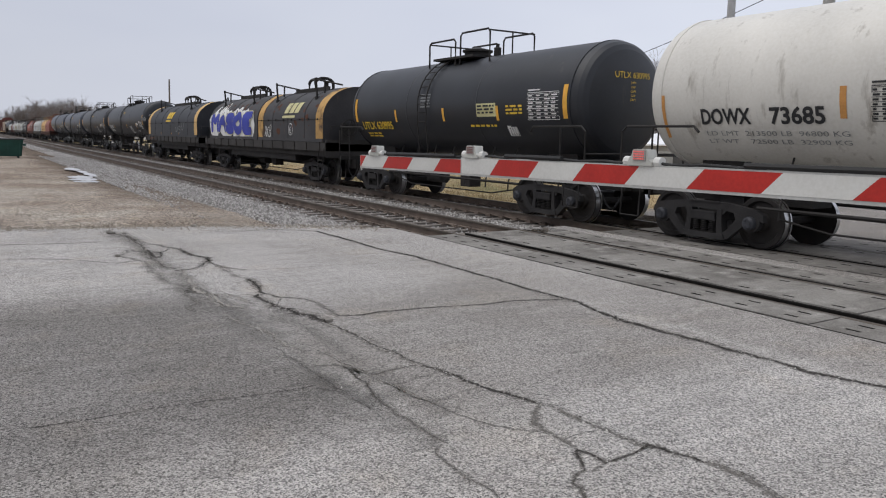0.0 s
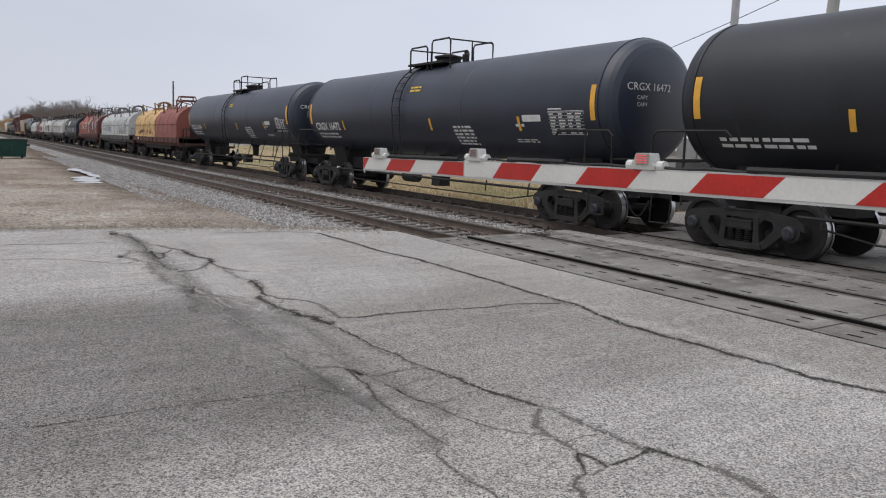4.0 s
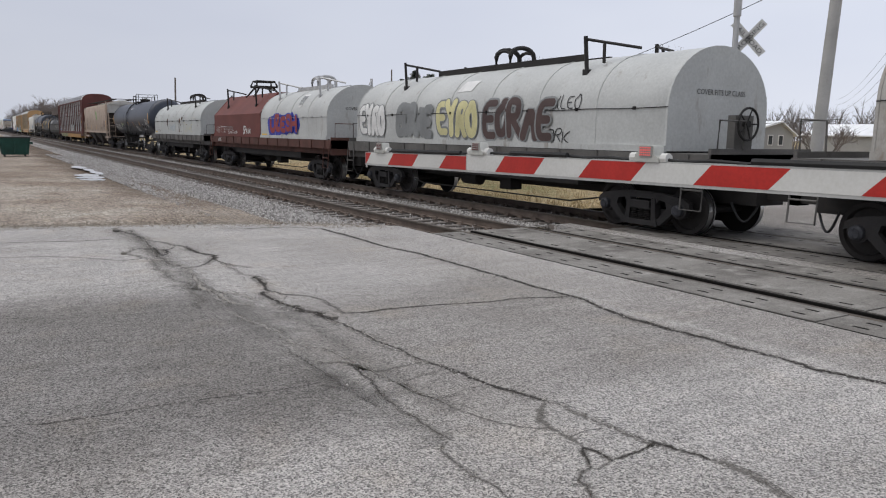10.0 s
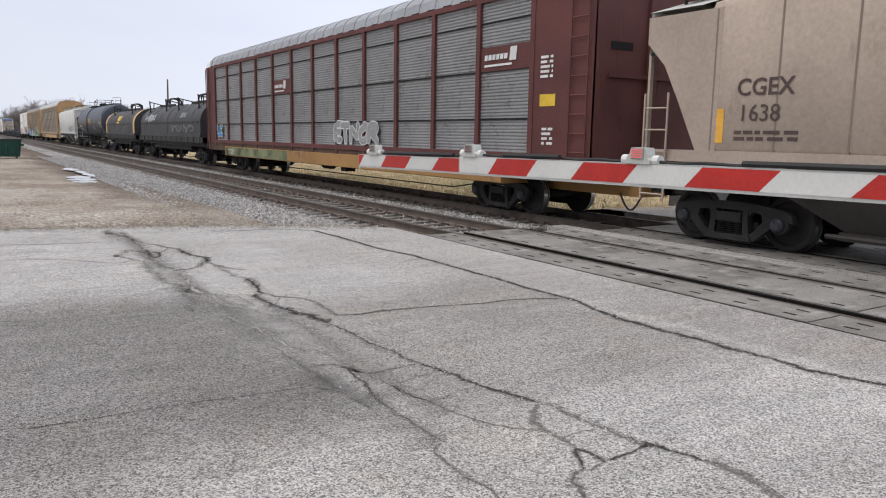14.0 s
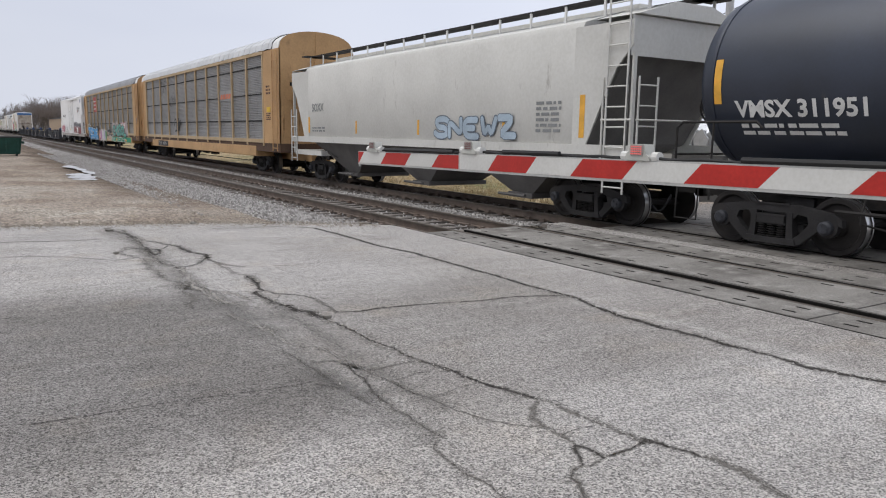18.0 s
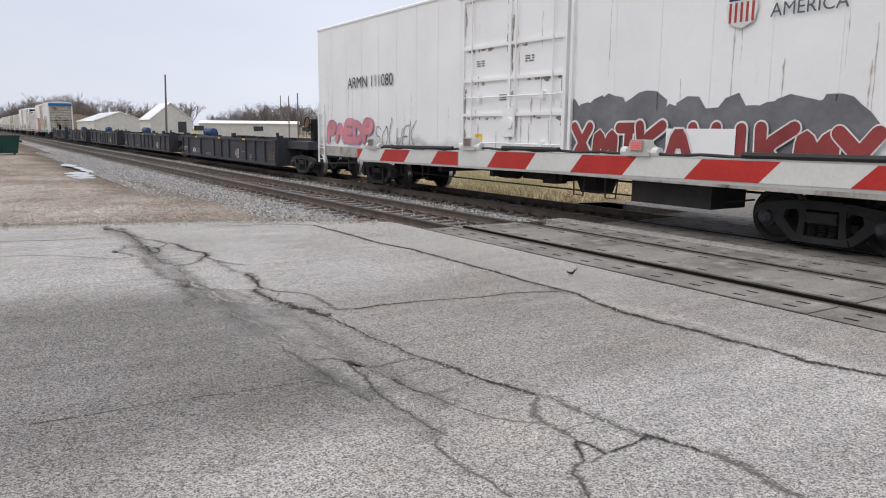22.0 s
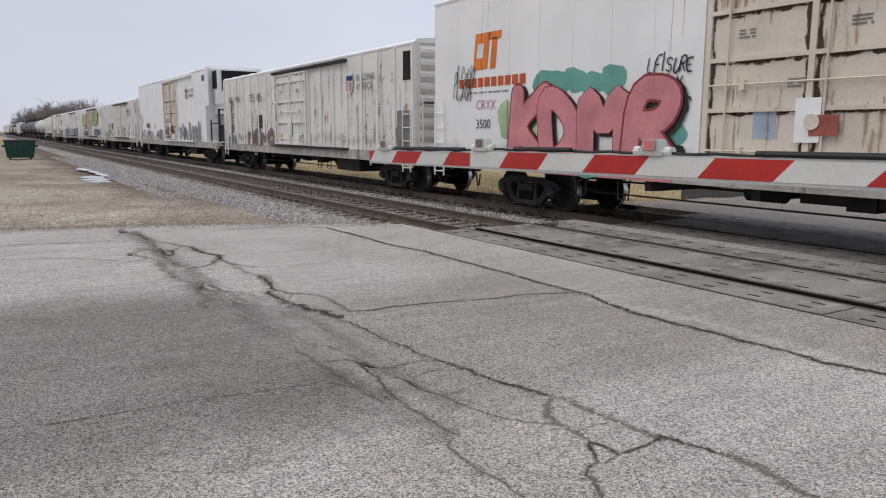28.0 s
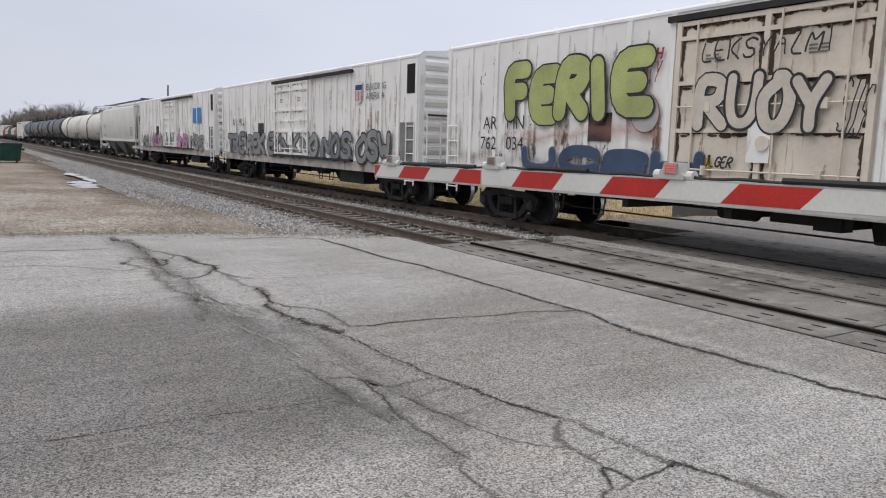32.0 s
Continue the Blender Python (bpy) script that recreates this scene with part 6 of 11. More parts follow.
fissure([(-9.98, 2.76), (-9.51, 2.73), (-9, 2.76), (-8.8, 2.82), (-8.19, 2.74)], (0.12, DIRTBAND, 0.04))
fissure([(-8.84, 2.82), (-8.5, 2.77), (-8.16, 2.73), (-7.89, 2.7)], (0.12, DIRTBAND, 0.03), (0.03, FISSURE, 0.03))
fissure([(-7.92, 2.7), (-7.7, 2.79), (-7.45, 2.99), (-7.22, 3.06), (-6.85, 3.02), (-6.58, 3.01), (-6.53, 3.13)], (0.028, HAIR, 0.025), (0.07, DIRTBAND, 0.03))
fissure([(-6.53, 3.13), (-6.53, 3.48), (-6.46, 3.98), (-6.31, 4.61), (-6.31, 4.99), (-6.09, 5.55)], (0.02, FISSURE, 0.02), (0.06, DIRTBAND, 0.03))
fissure([(-8.3, 2.28), (-8.05, 2.37), (-7.86, 2.63), (-7.88, 2.71)], (0.022, HAIR, 0.04))
fissure([(-7.94, 2.62), (-7.57, 2.56), (-7.28, 2.55), (-7.2, 2.63), (-7.12, 2.67)], (0.05, FISSURE, 0.05), (0.16, DIRTBAND, 0.04))
fissure([(-7.14, 2.67), (-6.95, 2.67), (-6.83, 2.68), (-6.71, 2.75), (-6.53, 2.77)], (0.085, FISSURE, 0.03), (0.17, DIRTBAND, 0.03))
fissure([(-7.6, 2.79), (-7.35, 2.67), (-7.19, 2.65)], (0.018, HAIR, 0.03))
fissure([(-6.55, 2.78), (-6.44, 2.79), (-6.38, 2.82)], (0.11, FISSURE, 0.02))
fissure([(-6.39, 2.8), (-6.06, 2.82), (-5.67, 2.85), (-5.43, 2.84), (-5.14, 2.9)], (0.1, DIRTBAND, 0.04), (0.04, DUST, 0.04), (0.022, FISSURE, 0.03))
fissure([(-5.14, 2.9), (-4.95, 2.89), (-4.75, 2.93), (-4.56, 2.97), (-4.45, 3)], (0.07, DIRTBAND, 0.02), (0.025, DUST, 0.02), (0.018, FISSURE, 0.02))
fissure([(-4.58, 2.97), (-4.45, 3), (-4.33, 2.99), (-4.18, 3.02), (-4.04, 3.06), (-3.87, 3.11), (-3.68, 3.17)], (0.034, FISSURE, 0.02), (0.08, DIRTBAND, 0.02))
fissure([(-3.71, 3.17), (-3.58, 3.24), (-3.41, 3.24), (-3.26, 3.25), (-3.12, 3.26), (-2.99, 3.27), (-2.85, 3.27)], (0.012, HAIR, 0.012))
fissure([(-3.7, 3.14), (-3.54, 3.21), (-3.36, 3.2), (-3.22, 3.21), (-3.09, 3.23), (-2.95, 3.23), (-2.83, 3.25), (-2.77, 3.28)], (0.07, DIRTBAND, 0.015), (0.04, DIRTBAND, 0.015))
fissure([(-2.85, 3.27), (-2.79, 3.29), (-2.68, 3.32), (-2.59, 3.35), (-2.49, 3.38)], (0.03, FISSURE, 0.012), (0.06, DIRTBAND, 0.012))
fissure([(-2.49, 3.38), (-2.4, 3.41), (-2.27, 3.41), (-2.15, 3.39), (-2.04, 3.36), (-1.93, 3.36), (-1.83, 3.37)], (0.055, DIRTBAND, 0.012), (0.045, DIRTBAND, 0.012))
fissure([(-2.5, 3.39), (-2.42, 3.42), (-2.29, 3.45), (-2.17, 3.43), (-2.06, 3.39), (-1.94, 3.37), (-1.83, 3.38)], (0.009, HAIR, 0.008))
fissure([(-3.67, 3.16), (-3.56, 3.03), (-3.42, 2.93), (-3.3, 2.9), (-3.2, 2.89), (-3.09, 2.9), (-2.98, 2.87)], (0.055, DIRTBAND, 0.02), (0.04, DIRTBAND, 0.02))
fissure([(-2.98, 2.87), (-2.9, 2.9), (-2.81, 2.9), (-2.76, 2.9)], (0.03, FISSURE, 0.015), (0.05, DIRTBAND, 0.015))
fissure([(-2.77, 2.91), (-2.77, 3.01), (-2.78, 3.14), (-2.8, 3.27)], (0.035, DIRTBAND, 0.012), (0.028, DIRTBAND, 0.012), (0.01, FISSURE, 0.012))
fissure([(-2.98, 2.87), (-2.91, 2.81), (-2.83, 2.76), (-2.75, 2.71)], (0.02, FISSURE, 0.015), (0.04, DIRTBAND, 0.012))
fissure([(-2.74, 2.71), (-2.73, 2.76), (-2.75, 2.84), (-2.77, 2.91)], (0.03, DIRTBAND, 0.01), (0.02, DIRTBAND, 0.01))
fissure([(-2.75, 2.71), (-2.73, 2.63), (-2.67, 2.57), (-2.61, 2.56), (-2.54, 2.51), (-2.42, 2.43)], (0.05, DIRTBAND, 0.015), (0.035, DIRTBAND, 0.015), (0.014, HAIR, 0.02))
fissure([(-3.12, 2.9), (-3.15, 3), (-3.15, 3.09), (-3.12, 3.19)], (0.014, DIRTBAND, 0.01), (0.008, HAIR, 0.008))
fissure([(-3.06, 2.12), (-3, 2.21), (-2.93, 2.27), (-2.83, 2.34), (-2.74, 2.42), (-2.62, 2.54)], (0.011, HAIR, 0.012))
fissure([(-2.41, 2.87), (-2.33, 2.95)], (0.008, HAIR, 0.01))
fissure([(-5.72, 2.09), (-5.31, 2.08), (-5.06, 2.09), (-4.72, 2.1), (-4.54, 2.1), (-4.33, 2.11), (-4.13, 2.14)], (0.012, HAIR, 0.025), (0.06, STAIN, 0.03))
fissure([(-5.07, 2.35), (-4.64, 2.33), (-4.26, 2.25), (-3.96, 2.23), (-3.81, 2.25), (-3.68, 2.25), (-3.55, 2.25), (-3.44, 2.26)], (0.012, HAIR, 0.02), (0.05, DIRTBAND, 0.02))
fissure([(-3.45, 2.27), (-3.39, 2.27), (-3.28, 2.24)], (0.012, HAIR, 0.02))
fissure([(-3.44, 2.23), (-3.4, 2.16), (-3.34, 2.13), (-3.22, 2.12), (-3.13, 2.11), (-3.04, 2.11), (-2.97, 2.11)], (0.014, HAIR, 0.012), (0.04, DIRTBAND, 0.015))
fissure([(-2.99, 2.12), (-2.93, 2.08)], (0.018, HAIR, 0.008))
fissure([(-2.97, 2.11), (-2.89, 2.13), (-2.81, 2.13), (-2.73, 2.12), (-2.63, 2.14)], (0.016, HAIR, 0.012), (0.03, DIRTBAND, 0.012))
fissure([(-5.01, -0.26), (-4.95, 0.08), (-4.89, 0.22), (-4.87, 0.53), (-4.87, 0.89), (-4.84, 1.14), (-4.79, 1.46), (-4.76, 1.73), (-4.76, 1.99)], (0.011, FISSURE, 0.01))
fissure([(-4.71, 1.96), (-4.62, 2.03), (-4.53, 2.11)], (0.014, HAIR, 0.012))
fissure([(-5.59, 2.36), (-5.17, 2.4), (-4.69, 2.45), (-4.49, 2.48), (-4.19, 2.49), (-4.08, 2.54)], (0.03, DIRTBAND, 0.02), (0.012, DUST, 0.02))
fissure([(-4.49, 2.48), (-4.19, 2.49), (-4.08, 2.54), (-3.82, 2.57), (-3.58, 2.63), (-3.42, 2.73), (-3.27, 2.87)], (0.025, DIRTBAND, 0.015), (0.008, HAIR, 0.015))
fissure([(-4.09, 2.55), (-4.08, 2.66), (-4.13, 2.83), (-4.16, 3.03)], (0.02, DIRTBAND, 0.012), (0.008, DUST, 0.012))
fissure([(-4.57, 2.44), (-4.49, 2.55), (-4.56, 2.74), (-4.56, 2.94)], (0.02, DIRTBAND, 0.015))
fissure([(-4.31, 2.38), (-4.27, 2.52), (-4.31, 2.59)], (0.02, DUST, 0.012))
fissure([(-5.22, 2.15), (-5.09, 2.36), (-4.82, 2.47), (-4.8, 2.65), (-4.84, 2.87)], (0.018, HAIR, 0.03), (0.05, DIRTBAND, 0.03))
fissure([(-7.1, 2.03), (-6.65, 2.11), (-6.28, 2.19), (-5.85, 2.19), (-5.57, 2.28)], (0.02, DUST, 0.05), (0.07, DIRTBAND, 0.05))
fissure([(-6.93, 2.19), (-6.45, 2.17), (-6.11, 2.18), (-5.66, 2.19), (-5.34, 2.18)], (0.015, DUST, 0.05))
fissure([(-5.78, 1.87), (-5.85, 2.04), (-5.82, 2.18)], (0.012, DUST, 0.03))
fissure([(-6.47, 0.87), (-6.5, 0.97), (-6.57, 1.09)], (0.02, HAIR, 0.01))
fissure([(-7.92, 0.01), (-7.86, 0.19), (-7.81, 0.35)], (0.03, HAIR, 0.01))
fissure([(-9.11, 1.07), (-9.1, 1.28), (-9.06, 1.55)], (0.03, HAIR, 0.015))
fissure([(-7.57, 0.97), (-7.53, 1.17), (-7.43, 1.62)], (0.02, HAIR, 0.02))
fissure([(-8.8, 1.93), (-7.94, 2.09), (-6.99, 2.22), (-5.91, 2.16), (-5.2, 2.12), (-4.59, 2.13), (-4, 2.17), (-3.44, 2.24)], (0.42, STAIN, 0.04))
fissure([(-7.13, 2.55), (-5.99, 2.56), (-4.97, 2.5), (-4.24, 2.48), (-3.82, 2.57)], (0.3, STAIN, 0.05))
fissure([(-14.25, 2.01), (-11.54, 2.15), (-9.51, 2.09), (-8.35, 2.08)], (0.5, STAIN, 0.05))
fissure([(-4.97, 2.12), (-4.41, 2.21), (-4.16, 2.3)], (0.25, STAIN, 0.04))


# concrete panels over both tracks, in lengths of 2.45 m, with lag holes
XL = -11.4
panel_i = 0


def panels(y0, y1, holes_at, shift):
    x, k = XL + shift, 0
    sh = Shape().box(0.006, 2.444, y0 + 0.004, y1 - 0.004, -0.18, 0.0)
    me = sh.mesh("crossing_panel", PANELM, 0)
    # holes are near-black boxes on the surface, their shade put into the colour
    hs = Shape()
    for hx in (0.35, 0.95, 1.55, 2.15):
        for hy in holes_at:
            hs.box(hx - 0.075, hx + 0.075, hy - 0.018, hy + 0.018, -0.02, 0.003)
    hm = hs.mesh("lag_hole", GAPM, 0)
    while x < 20:
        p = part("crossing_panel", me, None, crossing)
        p.location = (x, 0, (k * 7 % 5) * 0.0025 - 0.006)
        part("lag_hole", hm, None, p)
        x += 2.45
        k += 1


crossing = thing("crossing", "worn concrete railway crossing panels set between the rails", "crossing", kind="structure")
Y1 = 8.42
panels(6.975, 7.575, (7.15, 7.4), 0.0)
panels(7.9, 9.06, (8.05, 8.9), 0.0)
panels(9.31, 9.95, (9.45, 9.8), 0.55)
panels(10.46, 11.17, (10.6, 11.0), 0.9)
panels(11.5, 12.68, (11.6, 12.5), 0.9)
panels(12.85, 13.96, (13.0, 13.6), 0.4)
bed = Shape().box(XL - 0.05, 22, 6.935, 14.0, -0.2, -0.15)
lone("crossing_bed", bed, GAPM, "dark flangeway bed under the crossing panels", "crossing", kind="structure")

for y0, y1 in ((6.89, 6.98), (7.85, 7.898), (9.035, 9.06), (9.175, 9.308), (11.45, 11.498), (12.8, 12.848)):
    part("flangeway_seal", Shape().box(XL - 0.05, 21.9, y0, y1, -0.17, -0.012 if y0 > 7 else -0.006), GAPM, crossing)

# ---------------- tracks ----------------
def rail_shape(x0, x1, y):
    web = Shape().prism([(y - 0.07, -0.172), (y + 0.07, -0.172), (y + 0.07, -0.158), (y + 0.012, -0.145), (y + 0.012, -0.04), (y - 0.012, -0.04), (y - 0.012, -0.145), (y - 0.07, -0.158)], x0, x1)
    head = Shape().prism([(y - 0.036, -0.04), (y + 0.036, -0.04), (y + 0.036, -0.008), (y + 0.028, 0.0), (y - 0.028, 0.0), (y - 0.036, -0.008)], x0, x1)
    return web, head


def tie_shape():
    return Shape().box(-0.115, 0.115, -1.3, 1.3, -0.34, -0.178)


def track(name, yc, label):
    t = thing(name, label, "track", kind="structure")
    for sy in (-1, 1):
        web, head = rail_shape(-1400, 60, yc + sy * 0.755)
        rl = part("rail", web, RAILM, t)
        part("rail_head", head, HEADM, rl)
    rnd = random.Random(int(yc * 10))
    plates = Shape()
    rest = Shape()
    x, k = -11.9, 0
    while x > -330:
        a = rnd.uniform(-0.03, 0.03)
        if k < 150:
            o = part("tie", mm("tie", tie_shape, TIEM, 0), None, t)
            o.location, o.rotation_euler = (x, yc + rnd.uniform(-0.05, 0.05), rnd.uniform(-0.012, 0.006)), (0, 0, a)
        else:
            rest.box(x - 0.115, x + 0.115, yc - 1.3, yc + 1.3, -0.34, -0.178)
        if k < 170:
            for sy in (-1, 1):
                for q in (-0.13, 0.13):
                    yq = yc + sy * 0.755 + q
                    plates.box(x - 0.1, x + 0.1, yq - 0.07, yq + 0.07, -0.18, -0.155).box(x - 0.05, x + 0.05, yq - 0.03, yq + 0.03, -0.156, -0.125)
        x -= 0.535
        k += 1
    part("far_ties", rest, TIEM, t)
    part("tie_plates", plates, RAILM, t)
    return t


track("track_near", Y1 - 0.04, "near railway track with rusty rails on wooden ties")
track("track_far", YT, "far railway track that carries the train")
s = Shape().prism([(5.45, -0.36), (6.25, -0.24), (6.7, -0.235), (Y1 + 1.2, -0.235), (Y1 + 1.5, -0.175), (YT - 1.6, -0.175), (YT - 1.25, -0.235), (13.7, -0.25), (14.2, -0.28), (15.3, -0.5)], -1400, -12.4)
lone("ballast_bed", s, BALLASTM, "grey crushed stone ballast under both tracks", "ballast", kind="structure", smooth=0)


def scatter(name, count, place, size, material, label, category, seed):
    """Loose stones, each a small uneven lump."""
    rng = np.random.default_rng(seed)
    base = np.array([(1, 0, 0), (0, 1, 0), (-1, 0, 0), (0, -1, 0), (0, 0, 1), (0, 0, -0.6)], float)
    tri = np.array([(0, 1, 4), (1, 2, 4), (2, 3, 4), (3, 0, 4), (1, 0, 5), (2, 1, 5), (3, 2, 5), (0, 3, 5)])
    c = place(rng, count)
    count = len(c)
    r = rng.uniform(size[0], size[1], (count, 1, 1)) * rng.uniform(0.6, 1.25, (count, 6, 1))
    a = rng.uniform(0, 6.3, count)
    v = base[None] * r * rng.uniform(0.6, 1.2, (count, 1, 3))
    ca, sa = np.cos(a)[:, None], np.sin(a)[:, None]
    vx, vy = v[..., 0] * ca - v[..., 1] * sa, v[..., 0] * sa + v[..., 1] * ca
    v = np.stack([vx, vy, v[..., 2]], -1) + c[:, None]
    f = (tri[None] + 6 * np.arange(count)[:, None, None]).reshape(-1, 3)
    me = bpy.data.meshes.new(name)
    me.from_pydata(v.reshape(-1, 3).tolist(), [], f.tolist())
    me.materials.append(material)
    return tagged(new(name, me), label, category, kind="stuff")


def island_stone(name, c0, c1, c2):
    m = bpy.data.materials.new(name)
    m.use_nodes = True
    n, l = m.node_tree.nodes, m.node_tree.links
    g_ = n.new("ShaderNodeNewGeometry")
    r = n.new("ShaderNodeValToRGB")
    r.color_ramp.elements[0].color, r.color_ramp.elements[1].color = (*c0, 1), (*c2, 1)
    e = r.color_ramp.elements.new(0.5)
    e.color = (*c1, 1)
    l.new(g_.outputs["Random Per Island"], r.inputs["Fac"])
    l.new(r.outputs["Color"], n["Principled BSDF"].inputs["Base Color"])
    n["Principled BSDF"].inputs["Roughness"].default_value = 0.92
    return m


BST = island_stone("crushed_stone", (0.19, 0.178, 0.168), (0.36, 0.342, 0.325), (0.56, 0.54, 0.515))
GST = island_stone("lot_gravel", (0.16, 0.125, 0.095), (0.3, 0.26, 0.21), (0.46, 0.42, 0.36))


def on_bed(rng, k):
    x = -12.6 - 50 * rng.random(k) ** 1.8
    y = 5.4 + 9.4 * rng.random(k)
    y = np.where(rng.random(k) < 0.5, 7.2 - 2.9 * rng.random(k) ** 1.5, y)
    top = np.interp(y, [4.3, 5.3, 5.7, 6.25, 6.7, Y1 + 1.2, Y1 + 1.5, YT - 1.6, YT - 1.25, 13.7, 14.2, 15.3], [-0.14, -0.27, -0.3, -0.24, -0.235, -0.235, -0.175, -0.175, -0.235, -0.25, -0.28, -0.5])
    keep = np.ones(k, bool)
    for yr in (Y1 - 0.795, Y1 + 0.715, YT - 0.755, YT + 0.755):
        keep &= np.abs(y - yr) > 0.11
    tie = (np.abs(((-11.9 - x) / 0.535) % 1 - 0.5) > 0.29) & (((y > Y1 - 1.35) & (y < Y1 + 1.3)) | ((y > YT - 1.3) & (y < YT + 1.3)))
    keep &= ~tie | (rng.random(k) < 0.06)
    return np.stack([x, y, np.where(tie, -0.17, top + 0.02 * rng.random(k))], 1)[keep]


scatter("ballast_stones", 42000, on_bed, (0.025, 0.05), BST, "loose grey crushed ballast stones beside the rails", "ballast", 5)


def on_lot(rng, k):
    x = -14.6 - 22 * rng.random(k) ** 2
    y = -1.0 + 6.6 * rng.random(k)
    z = -0.035 - 0.2 * np.clip((y - 3.6) / 2.2, 0, 1) - 0.1 * np.clip((-x - 16) / 20, 0, 1)
    return np.stack([x, y, z], 1)


scatter("lot_gravel", 9000, on_lot, (0.008, 0.022), GST, "loose tan gravel scattered over the dirt lot", "gravel", 6)


def along_edge(rng, k):
    y = -1 + 7.6 * rng.random(k)
    x = -15.3 + 0.06 * y + 0.05 * y * y + rng.normal(0, 0.28, k)
    return np.stack([x, y, np.full(k, 0.004)], 1)


scatter("edge_gravel", 2600, along_edge, (0.006, 0.02), GST, "fine gravel strewn over the edge of the asphalt", "gravel", 7)


def crumbs(rng, k):
    x = -12 + 11 * rng.random(k)
    y = 0.3 + 6 * rng.random(k)
    on_seam = rng.random(k) < 0.7
    y = np.where(on_seam, np.where(rng.random(k) < 0.5, 5.52 + rng.normal(0, 0.09, k), np.interp(x, [-12, -7.8, -5, -2], [2.4, 2.66, 2.9, 3.4]) + rng.normal(0, 0.1, k)), y)
    return np.stack([x, y, np.full(k, 0.004)], 1)


scatter("asphalt_crumbs", 900, crumbs, (0.004, 0.012), BST, "broken asphalt crumbs lying along the cracks", "gravel", 8)

# patch of old snow and meltwater in the lot
s = Shape()
rnd = random.Random(9)
for cx, cy, rx, ry in ((-40.2, 4.2, 1.6, 0.34), (-37.5, 4.35, 1.3, 0.22), (-35.0, 4.35, 1.6, 0.2), (-33.2, 3.8, 1.1, 0.46), (-31.6, 3.7, 0.9, 0.5), (-30.2, 3.65, 0.7, 0.42)):
    ring = [(cx + rx * math.cos(a) * rnd.uniform(0.7, 1.15), cy + ry * math.sin(a) * rnd.uniform(0.7, 1.15), -0.085) for a in [2 * math.pi * k / 22 for k in range(22)]]
    s.add(ring, [tuple(range(22))])
lone("ice_patch", s, mat("dirty_ice", (0.48, 0.48, 0.49), 0.4, 0, 0.15, 4, 20, 0.2, (0.4, 0.38, 0.36), 0.3), "patch of grey melting ice on the dirt lot", "ice", kind="structure")

# ---------------- gate arm ----------------
REDR = mat("red_reflective_sheet", (0.45, 0.025, 0.018), 0.5, 0, 0.12, 5, 60, 0.05, (0.25, 0.03, 0.025), 0.2)
WHTR = mat("white_reflective_sheet", (0.64, 0.635, 0.6), 0.5, 0, 0.05, 3, 60, 0.03, (0.42, 0.4, 0.36), 0.12)
ALU = mat("weathered_aluminium", (0.5, 0.5, 0.48), 0.55, 0.3, 0.12, 4, 40, 0.08)
CABLE = mat("black_cable", (0.018, 0.018, 0.018), 0.6)
LENS = mat("unlit_red_lens", (0.24, 0.13, 0.12), 0.35, 0, 0.2, 20, 60, 0.3)
LED = mat("lit_red_led", (0.8, 0.16, 0.15), 0.4, 0, 0.1, 5, 50, 0.0, glow=0.25)


def arm_z(x):
    return 1.5 + 0.052 * (x + 6.06) / 4.4


def arm_h(x):
    return 0.116 if x < -4.4 else 0.128 - 0.0045 * (min(x, 0.0) + 4.4)


gate = thing("crossing_gate", "red and white striped crossing gate arm lowered across the road", "crossing gate")
s = Shape()
for x0, x1 in ((-6.06, -4.42), (-4.42, 3.2)):
    yb, yf = 2.985 if x0 < -5 else 2.98, 3.02
    s.add([(x, y, z) for x, zz, hh in ((x0, arm_z(x0), arm_h(x0 + 0.03)), (x1, arm_z(x1), arm_h(x1 - 0.03))) for y in (yb, yf) for z in (zz, zz + hh)],
          [(0, 1, 3, 2), (4, 6, 7, 5), (0, 4, 5, 1), (2, 3, 7, 6), (0, 2, 6, 4), (1, 5, 7, 3)])
part("arm", s, ALU, gate, "white-edged aluminium arm", 0)
for nm, red in (("red_stripe", True), ("white_stripe", False)):
    bounds = [-6.052, -5.938, -5.523, -5.106, -4.694] + [-4.404] + [-4.372 + 0.411 * k for k in range(1, 19)]
    for i in range(len(bounds) - 1):
        if (i % 2 == 0) != red:
            continue
        a, b = bounds[i], bounds[i + 1]
        if i == 4:
            b = -4.425
        s = Shape()
        e, top = 0.014, 0.004
        ha, hb = arm_h(a + 0.01), arm_h(b - 0.01)
        yq = 2.9825 if (a + b) / 2 < -4.42 else 2.9775
        sl = -0.1
        a0 = a if i == 0 else a
        lo0, lo1 = arm_z(a) + e, arm_z(b) + e
        s0, s1 = (0 if i in (0, 5) else sl), (0 if i == 4 else sl)
        s.add([(a + s0, yq, lo0), (b + s1, yq, lo1), (b, yq, lo1 + hb - e - top), (a, yq, lo0 + ha - e - top)], [(0, 1, 2, 3)])
        part(nm, s, REDR if red else WHTR, gate, "", 0)
